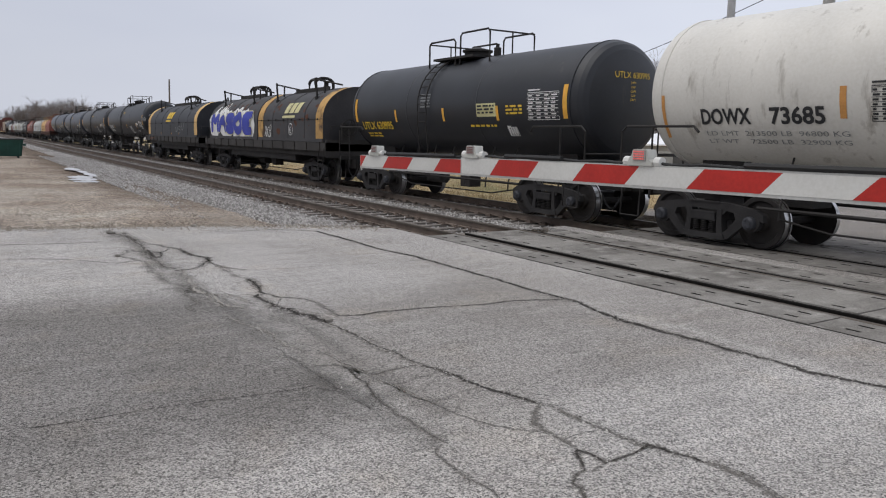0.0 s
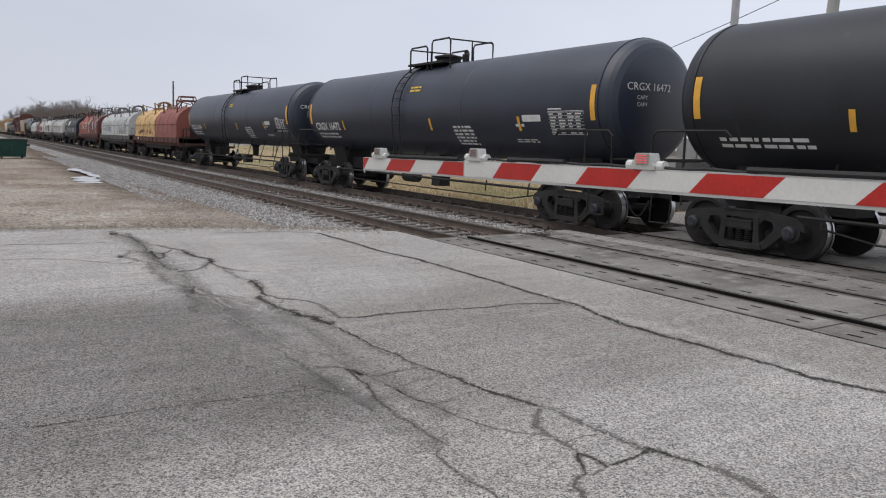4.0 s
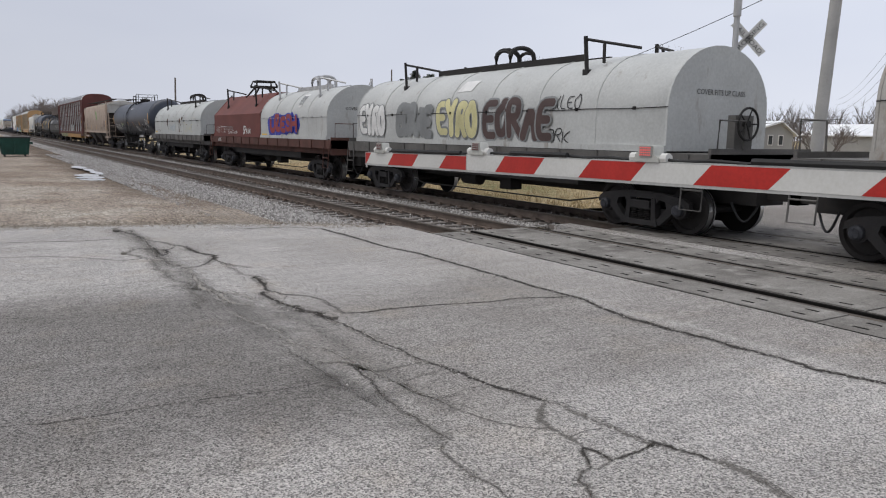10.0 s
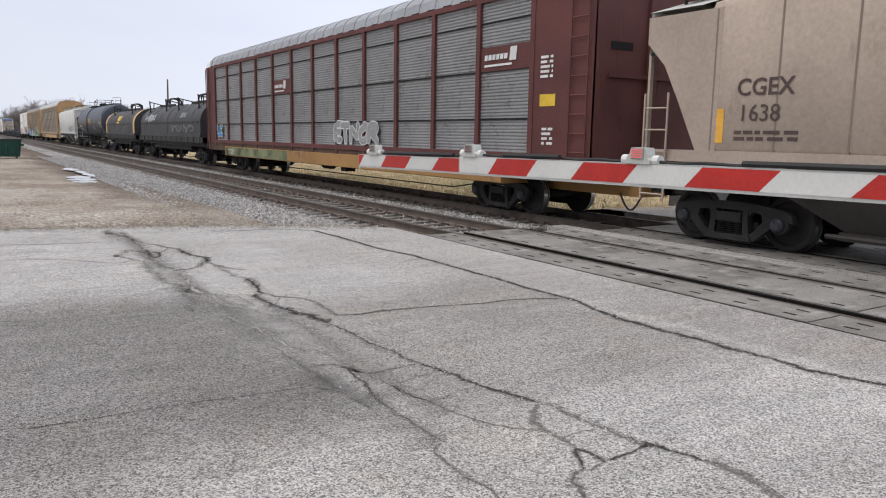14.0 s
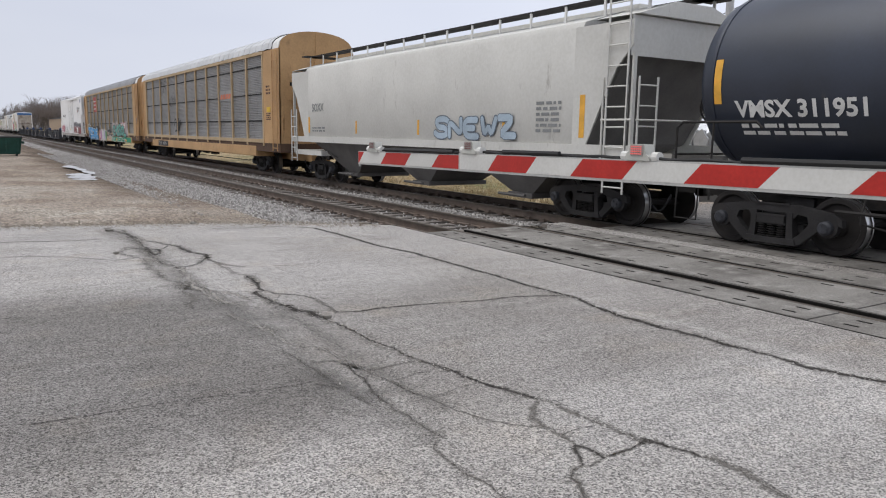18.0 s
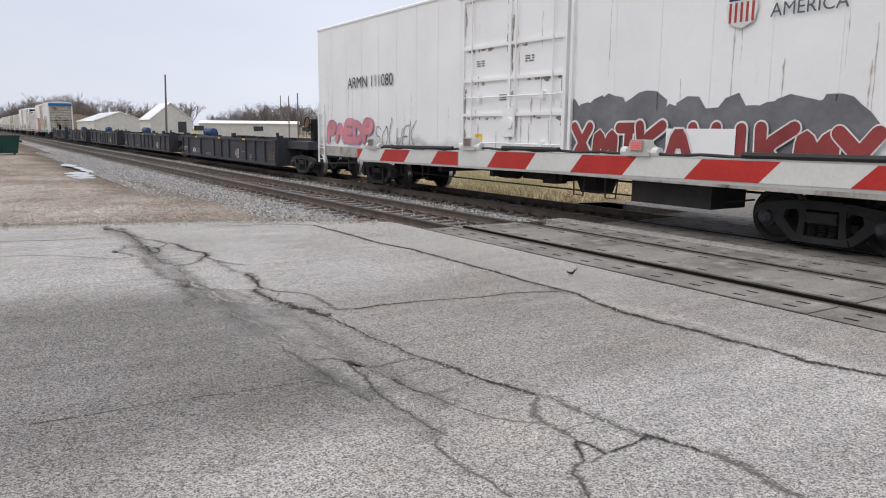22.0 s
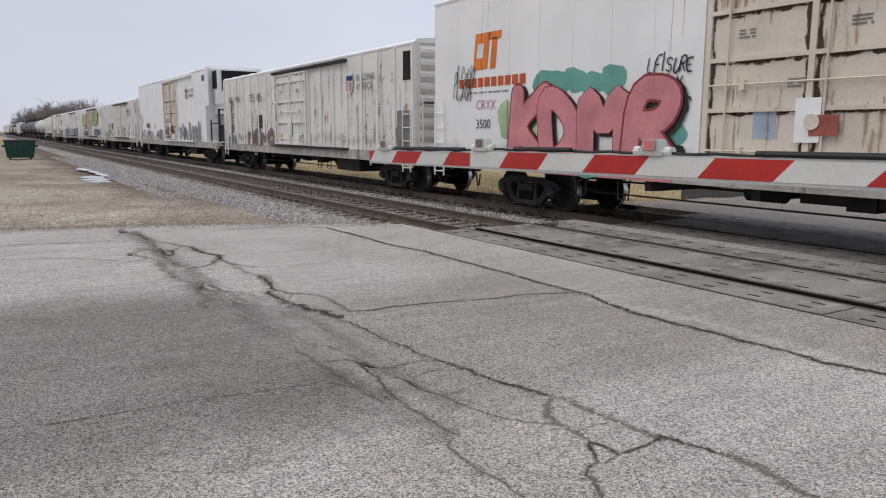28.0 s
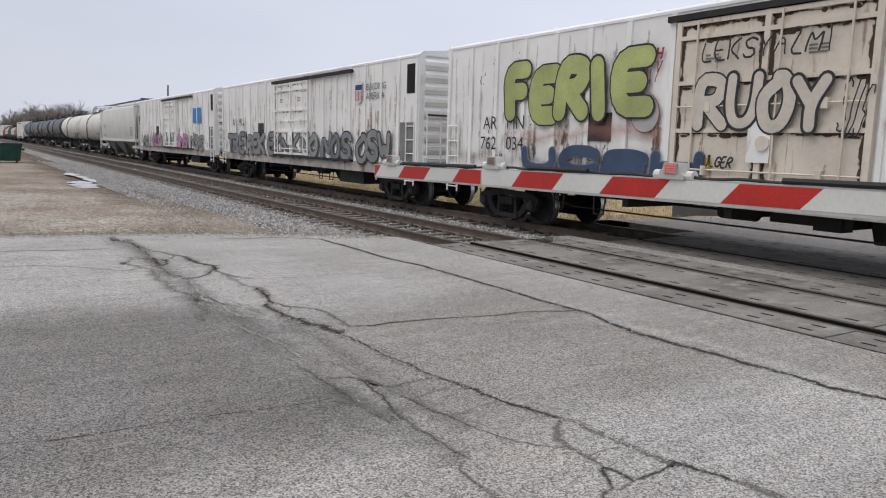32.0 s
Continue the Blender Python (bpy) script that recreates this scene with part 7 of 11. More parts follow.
for x, lit in ((-5.75, False), (-4.28, False), (-2.72, True)):
    za = arm_z(x) + arm_h(x)
    s = Shape().plate([(x + k * u, za + v) for u, v in ((0.085, 0.0), (0.083, 0.02), (0.062, 0.034), (0.05, 0.078), (0.044, 0.085)) for k in (1,)] + [(x - u, za + v) for u, v in ((0.044, 0.085), (0.05, 0.078), (0.062, 0.034), (0.083, 0.02), (0.085, 0.0))], 2.965, 3.035)
    lamp = part("gate_lamp", s, mat("pale_lamp_housing", (0.5, 0.5, 0.46), 0.55), gate)
    s = Shape()
    for i in range(4):
        for j in range(6):
            s.box(x - 0.037 + j * 0.0128, x - 0.03 + j * 0.0128, 2.956, 2.963, za + 0.032 + i * 0.0125, za + 0.039 + i * 0.0125)
    part("lamp_led", s, LED if lit else LENS, lamp)
    part("lamp_face", Shape().box(x - 0.043, x + 0.043, 2.96, 2.964, za + 0.027, za + 0.081), mat("lamp_face_grey", (0.36, 0.34, 0.32), 0.5), lamp)
    for dx in (-0.105, 0.105):
        part("cable_gland", Shape().turned([(dx - 0.02, 0.0), (dx - 0.02, 0.028), (dx + 0.02, 0.028), (dx + 0.02, 0.0)], 10, "x", (x, 3.0, za + 0.02)), WHTR, lamp)
pts = []
for k in range(90):
    x = -5.62 + k * 8.6 / 89
    pts.append((x, 3.0 + 0.008 * math.sin(k * 0.9), arm_z(x) + arm_h(x) + 0.012 + 0.004 * math.sin(k * 1.7)))
for x0, x1 in ((-5.55, -4.5), (-3.9, -3.35), (-2.1, -1.2)):
    part("cable_sleeve", Shape().pipe([(x0, 2.985, arm_z(x0) + arm_h(x0) + 0.02), (x1, 2.985, arm_z(x1) + arm_h(x1) + 0.02)], 0.016, 6), CABLE, gate)
s = Shape().pipe(pts, 0.009, 6)
part("arm_cable", s, CABLE, gate)
part("arm_clip", Shape().box(-6.02, -6.005, 2.97, 2.98, arm_z(-6) - 0.02, arm_z(-6)), ALU, gate)
s = Shape().turned([(0, 0.075), (4.0, 0.075)], 14, "z", (3.6, 3.2, 0)).box(3.3, 3.9, 3.0, 3.5, 1.1, 1.75).box(3.2, 4.0, 2.8, 3.6, -0.02, 0.25)
part("gate_mast", s, ALU, gate)

# ---------------- far side signal, poles, wires ----------------
SIGNB = mat("black_signal_shade", (0.015, 0.015, 0.016), 0.5)
REDL = mat("lit_red_signal_lens", (1.0, 0.07, 0.04), 0.3, 0, 0.2, 20, 50, 0, glow=3.0)
DARKL = mat("dark_signal_lens", (0.05, 0.02, 0.02), 0.2)
GREYP = mat("galvanised_pole", (0.46, 0.46, 0.46), 0.55, 0.3, 0.12, 3, 40, 0.08)
WOOD = mat("weathered_pole_wood", (0.17, 0.152, 0.14), 0.95, 0, 0.25, 1.2, 25, 0.4)
CONC = mat("pale_concrete_pole", (0.42, 0.415, 0.4), 0.85, 0, 0.12, 1.5, 30, 0.25, (0.25, 0.24, 0.22), 0.2)
XM, YM = -14.4, 19.2
sig = thing("crossing_signal", "railroad crossing signal with crossbuck, red flashing lights and raised counterweight", "crossing signal")
part("mast", Shape().turned([(-0.1, 0.11), (0.25, 0.11), (0.3, 0.085), (5.35, 0.085), (5.36, 0.115), (6.1, 0.115)], 14, "z", (XM, YM, 0)), GREYP, sig)
ux, uy = 0.80, 0.60       # along the crossbuck's face, seen from the camera's side
for ang, txt in ((48, "CROSSING"), (-48, "RAIL ROAD")):
    b = Shape()
    a = radians(ang)
    ca, sa = math.cos(a), math.sin(a)
    zc = 4.72
    def onb(u, w, d):
        p, q = u * ca - w * sa, u * sa + w * ca
        return (XM + 0.28 + ux * p + uy * d, YM + 0.2 + uy * p - ux * d, zc + q)
    hw_, hh_ = 0.62, 0.115
    b.add([onb(u, w, d) for d in (0.0, 0.02) for u, w in ((-hw_, -hh_), (hw_, -hh_), (hw_, hh_), (-hw_, hh_))], [(0, 1, 2, 3), (7, 6, 5, 4), (0, 4, 5, 1), (1, 5, 6, 2), (2, 6, 7, 3), (3, 7, 4, 0)])
    blade = part("crossbuck_blade", b, mat("white_sign_sheet", (0.62, 0.62, 0.6), 0.5), sig, "", 0)
    vs, fs = glyphs(txt, 0.13)
    wmax = max(v[0] for v in vs)
    t_ = Shape().add([onb((v[0] - wmax / 2) * 1.12 / wmax, v[1] - 0.065, 0.026) for v in vs], fs)
    part("sign_lettering", t_, BLKP, blade, "", 0)
s = Shape().box(XM - 0.05, XM + 0.14, YM - 0.1, YM + 0.05, 3.72, 4.15)
s.box(XM + 0.0, XM + 0.42, YM - 0.15, YM + 0.2, 3.72, 3.98)
part("bell_box", s, GREYP, sig)
part("signal_arm", Shape().pipe([(XM - 0.85, YM - 0.6, 2.98), (XM + 0.85, YM + 0.5, 2.98)], 0.04, 8).pipe([(XM + 0.42, YM + 0.3, 2.95), (XM + 0.36, YM + 0.1, 0.9)], 0.03, 6), GREYP, sig)
for dx, lit in ((-0.56, True), (0.2, False), (0.62, None)):
    cx, cy, cz = XM + ux * dx + 0.05, YM + uy * dx - 0.22, 2.72
    face = Vector((0.6, -0.8, 0)) if lit is not None else Vector((0.75, -0.66, 0))
    if lit is None:
        cx, cy = XM + 0.62, YM + 0.25
    rot = face.to_track_quat("Z", "Y").to_matrix()
    def turned_at(prof, n=26):
        sh = Shape().turned(prof, n, "z")
        sh.v = [tuple(rot @ Vector(p) + Vector((cx, cy, cz))) for p in sh.v]
        return sh
    head = part("signal_head", turned_at([(-0.12, 0.05), (-0.1, 0.15), (0.0, 0.17), (0.0, 0.33), (0.015, 0.33), (0.02, 0.17), (0.02, 0.0)]), SIGNB, sig)
    part("signal_lens", turned_at([(0.021, 0.155), (0.05, 0.14), (0.065, 0.08), (0.07, 0.0)]), REDL if lit else (mat("pale_clear_lens", (0.3, 0.32, 0.32), 0.2) if lit is None else DARKL), head)
    hood_ = Shape()
    m = 14
    ring = [(0.16 * math.cos(a), 0.16 * math.sin(a)) for a in [radians(-20 + 220 * k / m) for k in range(m + 1)]]
    hood_.add([(p[0], p[1], 0.02) for p in ring] + [(p[0], p[1], 0.02 + 0.24 * max(0.2, math.sin(radians(-20 + 220 * k / m) * 0.82 + 0.3))) for k, p in enumerate(ring)], [(k, k + 1, m + 2 + k, m + 1 + k) for k in range(m)])
    hood_.v = [tuple(rot @ Vector(p) + Vector((cx, cy, cz))) for p in hood_.v]
    part("signal_visor", hood_, SIGNB, head)
s = Shape().box(XM - 1.5, XM - 0.75, YM - 0.35, YM + 0.3, 1.42, 2.02)
gm = part("gate_mechanism", s, mat("grey_mechanism_paint", (0.33, 0.34, 0.34), 0.6), sig)
for sy in (-0.28, 0.28):
    s = Shape()
    s.plate([(XM - 0.7, 1.25), (XM - 0.3, 1.25), (XM - 0.2, 1.75), (XM - 0.45, 2.05), (XM - 0.75, 1.9)], YM + sy - 0.03, YM + sy + 0.03)
    part("gate_pivot", s, GREYP, sig)
part("base_box", Shape().box(XM - 1.5, XM + 0.4, YM - 0.35, YM + 0.35, -0.3, 1.3).box(XM + 0.15, XM + 0.7, YM - 0.1, YM + 0.3, 1.15, 1.75), mat("dark_cabinet", (0.09, 0.09, 0.09), 0.7), sig)
part("far_gate_arm", Shape().box(XM - 9.5, XM - 0.6, YM + 0.4, YM + 0.45, 1.32, 1.44), ALU, sig)


def pole(name, x, y, h_, r0, r1, material, label, lean=(0, 0), arms=()):
    t = thing(name, label, "utility pole")
    part("shaft", Shape().pipe([(x, y, -0.6), (x + lean[0] * 0.5, y + lean[1] * 0.5, h_ / 2), (x + lean[0], y + lean[1], h_)], [r0, (r0 + r1) / 2, r1], 12), material, t)
    for z in arms:
        part("crossarm", Shape().pipe([(x + lean[0] - 0.5, y + lean[1] - 0.4, z), (x + lean[0] + 0.5, y + lean[1] + 0.4, z)], 0.05, 5), material, t)
    return t


pole("utility_pole", -13.42, 22.1, 9.5, 0.2, 0.15, CONC, "pale tapered utility pole beside the far signal", lean=(0.3, 0.2))
pole("utility_pole", -27.4, 53.4, 9.6, 0.28, 0.2, GREYP, "thin pole with short crossarms for many wires", lean=(0.25, 0.2), arms=(9.0, 8.2, 7.3, 6.5, 5.6))
pole("utility_pole", -45.3, 39.6, 6.4, 0.24, 0.17, WOOD, "short leaning weathered wooden pole", lean=(0.45, 0.3))
pole("utility_pole", -146.5, 32.3, 11.5, 0.22, 0.14, WOOD, "slim dark wooden pole beside the tracks", lean=(0.3, 0.2))
for x, y, h_ in ((-125, 50, 8), (-118, 52, 9.5), (-112, 54, 9), (-108, 55, 7), (-97, 52, 11), (-160, 60, 9), (-150, 58, 8.5), (-140, 62, 10.5), (-420, 16.5, 10), (-300, 30, 9), (-66.5, 47.5, 6.0)):
    pole("utility_pole", x, y, h_, 0.14, 0.1, WOOD, "distant thin wooden utility pole")


def wire(p0, p1, sag, r=0.012):
    pts = [tuple(Vector(p0).lerp(Vector(p1), k / 24) - Vector((0, 0, sag * 4 * (k / 24) * (1 - k / 24)))) for k in range(25)]
    return lone("overhead_wire", Shape().pipe(pts, r, 4), CABLE, "thin black overhead wire strung between poles", "wire")


wire((-44.85, 39.9, 6.3), (4, 24, 14), 1.2, 0.02)
wire((-12.9, 22.6, 2.45), (-100, 120, 6), 0.6, 0.012)
for z in (9.0, 8.2, 7.3, 6.5):
    wire((-27.2, 53.6, z), (-64, 110, z - 1), 1.0, 0.012)

# pale cabinet post at the lot's edge
cab = thing("utility_cabinet", "pale grey metal utility cabinet on the lot", "cabinet")
part("cabinet_body", Shape().box(-15.95, -15.55, -0.55, -0.16, -0.06, 1.95).box(-16.0, -15.5, -0.6, -0.12, 1.95, 2.0), mat("pale_grey_metal", (0.48, 0.5, 0.52), 0.5), cab)
part("cabinet_lamp", Shape().box(-15.85, -15.65, -0.5, -0.3, 2.0, 2.1), DARKHOLE, cab)

# dumpster
GRN = mat("dark_green_dumpster", (0.012, 0.06, 0.045), 0.6, 0, 0.25, 2, 30, 0.2, (0.04, 0.035, 0.03), 0.3)
dm = thing("dumpster", "dark green steel dumpster standing on the dirt lot", "dumpster")
dx, dy = -57.5, 2.2
s = Shape()
s.add([(dx + sx * a, dy + sy * b, z) for z, a, b in ((0.0, 0.62, 0.78), (1.08, 0.76, 0.92)) for sx, sy in ((-1, -1), (1, -1), (1, 1), (-1, 1))], [(0, 1, 2, 3), (4, 5, 6, 7), (0, 1, 5, 4), (1, 2, 6, 5), (2, 3, 7, 6), (3, 0, 4, 7)])
part("bin", s, GRN, dm, "", 0)
part("lid", Shape().box(dx - 0.8, dx + 0.8, dy - 0.96, dy + 0.96, 1.08, 1.17), mat("black_plastic_lid", (0.03, 0.035, 0.035), 0.6), dm)
for q in (-0.7, 0.0, 0.7):
    part("side_rib", Shape().box(dx + 0.64, dx + 0.77, dy + q - 0.05, dy + q + 0.05, 0.1, 1.05), GRN, dm)
for q in (-0.97, 0.97):
    part("lift_pocket", Shape().box(dx + 0.5, dx + 0.8, dy + q - 0.08, dy + q + 0.08, 0.7, 0.85), GRN, dm)
for q in (-0.6, 0.6):
    part("caster", Shape().turned([(-0.04, 0.0), (-0.04, 0.1), (0.04, 0.1), (0.04, 0.0)], 10, "y", (dx + 0.5, dy + q, -0.06)), BLKP, dm)
    part("caster", Shape().turned([(-0.04, 0.0), (-0.04, 0.1), (0.04, 0.1), (0.04, 0.0)], 10, "y", (dx - 0.5, dy + q, -0.06)), BLKP, dm)

# small clods on the lot and road
for x, y, r in ((-14.35, 3.55, 0.06), (-13.95, 2.0, 0.07), (-6.42, 2.83, 0.035), (-11.3, 1.7, 0.04)):
    c = Shape().turned([(-0.03, r * 0.7), (0.02, r), (r * 0.5, r * 0.7), (r * 0.75, r * 0.15)], 9, "z", (x, y, 0.01))
    rr = random.Random(int(x * 100))
    c.v = [(a + rr.uniform(-0.25, 0.25) * r, b + rr.uniform(-0.25, 0.25) * r, q) for a, b, q in c.v]
    lone("dirt_clod", c, FILLM, "dark clod of dirt lying on the pavement edge", "clod", "clods")

# ---------------- buildings ----------------
def window_part(b, x0, x1, y0, y1, z0, z1, name="window"):
    w = part(name, Shape().box(x0, x1, y0, y1, z0, z1), mat("dark_window_glass", (0.05, 0.055, 0.06), 0.15), b)
    return w


def house(name, label, cx, cy, length, depth, eave, ridge, turn, wall_m, roof_m, trim=None, wins=(), doors=(), over=0.3, back=None):
    """A gabled building: walls, two roof planes, windows on the near long side and the near gable."""
    b = thing(name, label, "building", m=pose(cx, cy, 0, 0, 0, turn))
    L, D = length / 2, depth / 2
    D2, eave2 = back or (D, eave)
    s = Shape().prism([(-D, -0.5), (-D, eave), (0, ridge), (D2, eave2), (D2, -0.5)], -L, L)
    part("wall", s, wall_m, b, "", 0)
    k = (ridge - eave) / D
    for sy in (-1, 1):
        if sy > 0:
            D_, e_, k_ = D2, eave2, (ridge - eave2) / D2
            part("roof", Shape().prism([(D_ + over, e_ - k_ * over + 0.02), (0, ridge + 0.02), (0, ridge + 0.16), (D_ + over, e_ - k_ * over + 0.14)], -L - over, L + over), roof_m, b, "", 0)
            continue
        pr = [(sy * (D + over), eave - k * over + 0.02), (0, ridge + 0.02), (0, ridge + 0.16), (sy * (D + over), eave - k * over + 0.14)]
        rf = part("roof", Shape().prism(pr, -L - over, L + over), roof_m, b, "", 0)
    s = Shape()
    nseam = int(length / 1.2)
    for q in range(nseam):
        x = -L + (q + 0.5) * length / nseam
        for sy in (-1,):
            s.prism([(sy * (D + over), eave - k * over + 0.14), (0, ridge + 0.16), (0, ridge + 0.19), (sy * (D + over), eave - k * over + 0.17)], x - 0.03, x + 0.03)
    part("roof_seam", s, roof_m, b)
    for x, z, w, hgt in wins:
        wf = part("window_frame", Shape().box(x - w / 2 - 0.08, x + w / 2 + 0.08, -D - 0.05, -D + 0.02, z - 0.08, z + hgt + 0.08), trim or WHITEP, b)
        part("pane", Shape().box(x - w / 2, x + w / 2, -D - 0.07, -D - 0.05, z, z + hgt), mat("dark_window_glass", (0.05, 0.055, 0.06), 0.15), wf)
    for y, z, w, hgt in doors:
        wf = part("gable_window", Shape().box(L - 0.02, L + 0.05, y - w / 2 - 0.07, y + w / 2 + 0.07, z - 0.07, z + hgt + 0.07), trim or WHITEP, b)
        part("pane", Shape().box(L + 0.05, L + 0.07, y - w / 2, y + w / 2, z, z + hgt), mat("dark_window_glass", (0.05, 0.055, 0.06), 0.15), wf)
    return b


SNOWR = mat("white_metal_roof", (0.85, 0.86, 0.87), 0.5, 0, 0.05, 1, 20, 0.05)
GREYW = mat("grey_metal_siding", (0.36, 0.36, 0.35), 0.7, 0, 0.08, 1, 12, 0.15)
WHTW = mat("white_siding", (0.62, 0.62, 0.6), 0.7, 0, 0.08, 1, 12, 0.15)
SHING = mat("grey_shingle_roof", (0.13, 0.13, 0.135), 0.9, 0, 0.2, 2, 20, 0.4)
BRICK = mat("orange_brick_wall", (0.36, 0.14, 0.075), 0.9, 0, 0.15, 2, 15, 0.3)
TANW = mat("tan_siding", (0.36, 0.28, 0.21), 0.8)
house("metal_building", "grey metal building with a long white sloping roof", -45.4, 60.8, 14.5, 12.4, 1.5, 3.25, -20, GREYW, SNOWR, doors=((-0.9, 1.4, 0.35, 0.75), (0.1, 1.4, 0.35, 0.75)), back=(1.3, 2.3))
house("metal_building", "long low grey metal building with a white roof", -44.6, 48.8, 13.0, 6, 1.45, 2.2, 44, GREYW, SNOWR, wins=((3, 0.7, 0.5, 0.4),))
house("shed", "white shed with a grey shingle roof", -57.8, 48.0, 5.6, 5, 1.2, 1.9, 44, WHTW, SHING)
house("house", "small white house far behind the spruces", -64.6, 46.0, 2.0, 4, 1.5, 2.1, 50, WHTW, SHING)
house("brick_house", "orange brick house with white gables", -129.0, 64.5, 9, 6.5, 1.6, 3.3, -12, BRICK, SHING, doors=((0, 1.4, 0.9, 0.8),), wins=((-2, 0.8, 0.8, 0.8), (2, 0.8, 0.8, 0.8)))
house("warehouse", "white gabled warehouse with a pale metal roof", -191.0, 42.0, 12, 9.6, 3.7, 7.5, 0, WHTW, SNOWR, doors=((2.5, 0.6, 2.0, 2.6),))
house("warehouse", "low white warehouse behind the gabled one", -247.0, 38.0, 36, 14, 3.4, 6.0, 0, WHTW, SNOWR)
house("warehouse", "long low white commercial building with flat roof", -157.0, 52.0, 20, 8, 2.7, 3.2, 66, WHTW, SNOWR, wins=((-10, 1.2, 2, 1), (2, 1.2, 2, 1), (12, 1.2, 2, 1)))
house("warehouse", "tan low shed beside the tracks", -330.0, 36.0, 50, 12, 5.2, 6.5, 0, TANW, SHING)
house("farm_shed", "grey shed with a pale roof far behind the poles", -45.0, 86.0, 14, 7, 2.4, 3.6, -10, GREYW, SNOWR)

# ---------------- trees ----------------
BARK = mat("bare_tree_bark", (0.14, 0.12, 0.11), 0.95, 0, 0.25, 2, 20, 0.4)
TWIG = mat("bare_twig", (0.19, 0.165, 0.155), 0.95, 0, 0.2, 2, 20, 0.2)
NEEDLE = mat("dark_spruce_needles", (0.16, 0.18, 0.16), 0.9, 0, 0.4, 2, 12, 0.3)


def bare_tree(name, x, y, h_, seed, spread=0.55, label="leafless deciduous tree with a fine crown of twigs", depth=7, base=0.0):
    rnd = random.Random(seed)
    limbs, twigs = Shape(), Shape()

    def grow(p, d, length, r, lev):
        mid = p + d * length * 0.5 + Vector((rnd.uniform(-1, 1), rnd.uniform(-1, 1), rnd.uniform(-0.3, 0.6))) * length * 0.06
        end = p + d * length
        sh, sides = (limbs, 5) if lev < 3 else (twigs, 3)
        sh.pipe([p, mid, end], [r, r * 0.85, r * 0.66], sides, caps=False)
        if lev >= depth:
            return
        for k in range(3 if lev < 4 else (2 if rnd.random() < 0.6 else 3)):
            a = rnd.uniform(0, 6.283)
            tilt = rnd.uniform(0.2, 0.66) * (0.8 + spread * 0.5)
            side = d.orthogonal().normalized()
            side.rotate(Matrix.Rotation(a, 3, d))
            nd = (d * math.cos(tilt) + side * math.sin(tilt) + Vector((0, 0, 0.22))).normalized()
            grow(end if k else mid.lerp(end, rnd.uniform(0.4, 1)), nd, length * rnd.uniform(0.62, 0.86), r * 0.655, lev + 1)

    grow(Vector((0, 0, -0.4)), Vector((rnd.uniform(-0.05, 0.05), rnd.uniform(-0.05, 0.05), 1)).normalized(), 1.0, 0.055, 0)
    top = max(p[2] for p in twigs.v)
    k = h_ / top
    t = thing(name, label, "tree", m=pose(x, y, base))
    for nm, sh, m_ in (("trunk", limbs, BARK), ("crown", twigs, TWIG)):
        sh.v = [(p[0] * k, p[1] * k, p[2] * k) for p in sh.v]
        part(nm, sh, m_, t, "", 0)
    return t


for i, (x, y, h_) in enumerate(((-61.5, 45.5, 8.0), (-60, 47, 9.4), (-58, 48.8, 9.8), (-56.4, 50.2, 9.9), (-55.6, 52, 9.0), (-50.8, 55.6, 10.6), (-48.8, 57.2, 9.0), (-62, 50, 8.2))):
    bare_tree("bare_tree", x, y, h_, 20 + i, depth=8)
small = bare_tree("bare_tree", -34, 70, 5.5, 41, depth=5)
for i, (x, y, k) in enumerate(((-31, 66, 0.9), (-28, 62, 0.85), (-36, 76, 1.1), (-24, 64, 0.9), (-20, 62, 0.9), (-100, 62, 1.2), (-106, 66, 1.3), (-112, 62, 1.0), (-95, 64, 1.1))):
    c = copy_thing(small, pose(x, y, 0, 0, 0, 67 * i))
    c.scale = (k, k, k)


def spruce(x, y, h_, seed):
    rnd = random.Random(seed)
    t = thing("spruce_tree", "tall dark green spruce tree with ragged drooping branches", "tree", m=pose(x, y, -0.3))
    part("trunk", Shape().pipe([(0, 0, 0), (0, 0, h_ * 0.98)], [0.22, 0.03], 7), BARK, t)
    s = Shape()
    z = h_ * 0.08
    while z < h_ * 0.99:
        rr = (1 - z / h_) ** 0.75 * h_ * 0.44 * rnd.uniform(0.75, 1.15) + 0.1
        m = int(14 + rr * 7)
        for k in range(m):
            a = rnd.uniform(0, 6.283)
            ln = rr * rnd.uniform(0.6, 1.12)
            up = rnd.uniform(-0.3, 0.16) * ln
            zj = z + rnd.uniform(-0.2, 0.2)
            c, q = math.cos(a), math.sin(a)
            steps = max(3, int(ln / 0.24))
            for j in range(1, steps + 1):
                u = j / steps
                px, py, pz = c * ln * u, q * ln * u, zj + up * u * u
                for sgn in (-1, 1, 0):
                    w = 0.25 * (1.15 - 0.5 * u)
                    ex = px + c * 0.18 - q * sgn * w
                    ey = py + q * 0.18 + c * sgn * w
                    ez = pz + rnd.uniform(-0.24, 0.1) + (0.14 if sgn == 0 else 0)
                    s.add([(px, py, pz + 0.05), (px - c * 0.16, py - q * 0.16, pz - 0.06), (ex, ey, ez)], [(0, 1, 2)])
        z += 0.26
    part("needles", s, NEEDLE, t, "", 0)
    return t


for i, (x, y, h_) in enumerate(((-63.4, 35.0, 7.2), (-63.0, 36.3, 8.0), (-62.2, 37.6, 7.9), (-61.2, 39.3, 7.5), (-64.6, 37.0, 7.4), (-62.4, 39.4, 6.6), (-60.4, 40.2, 5.6), (-63.8, 34.2, 5.8))):
    spruce(x, y, h_, 60 + i)

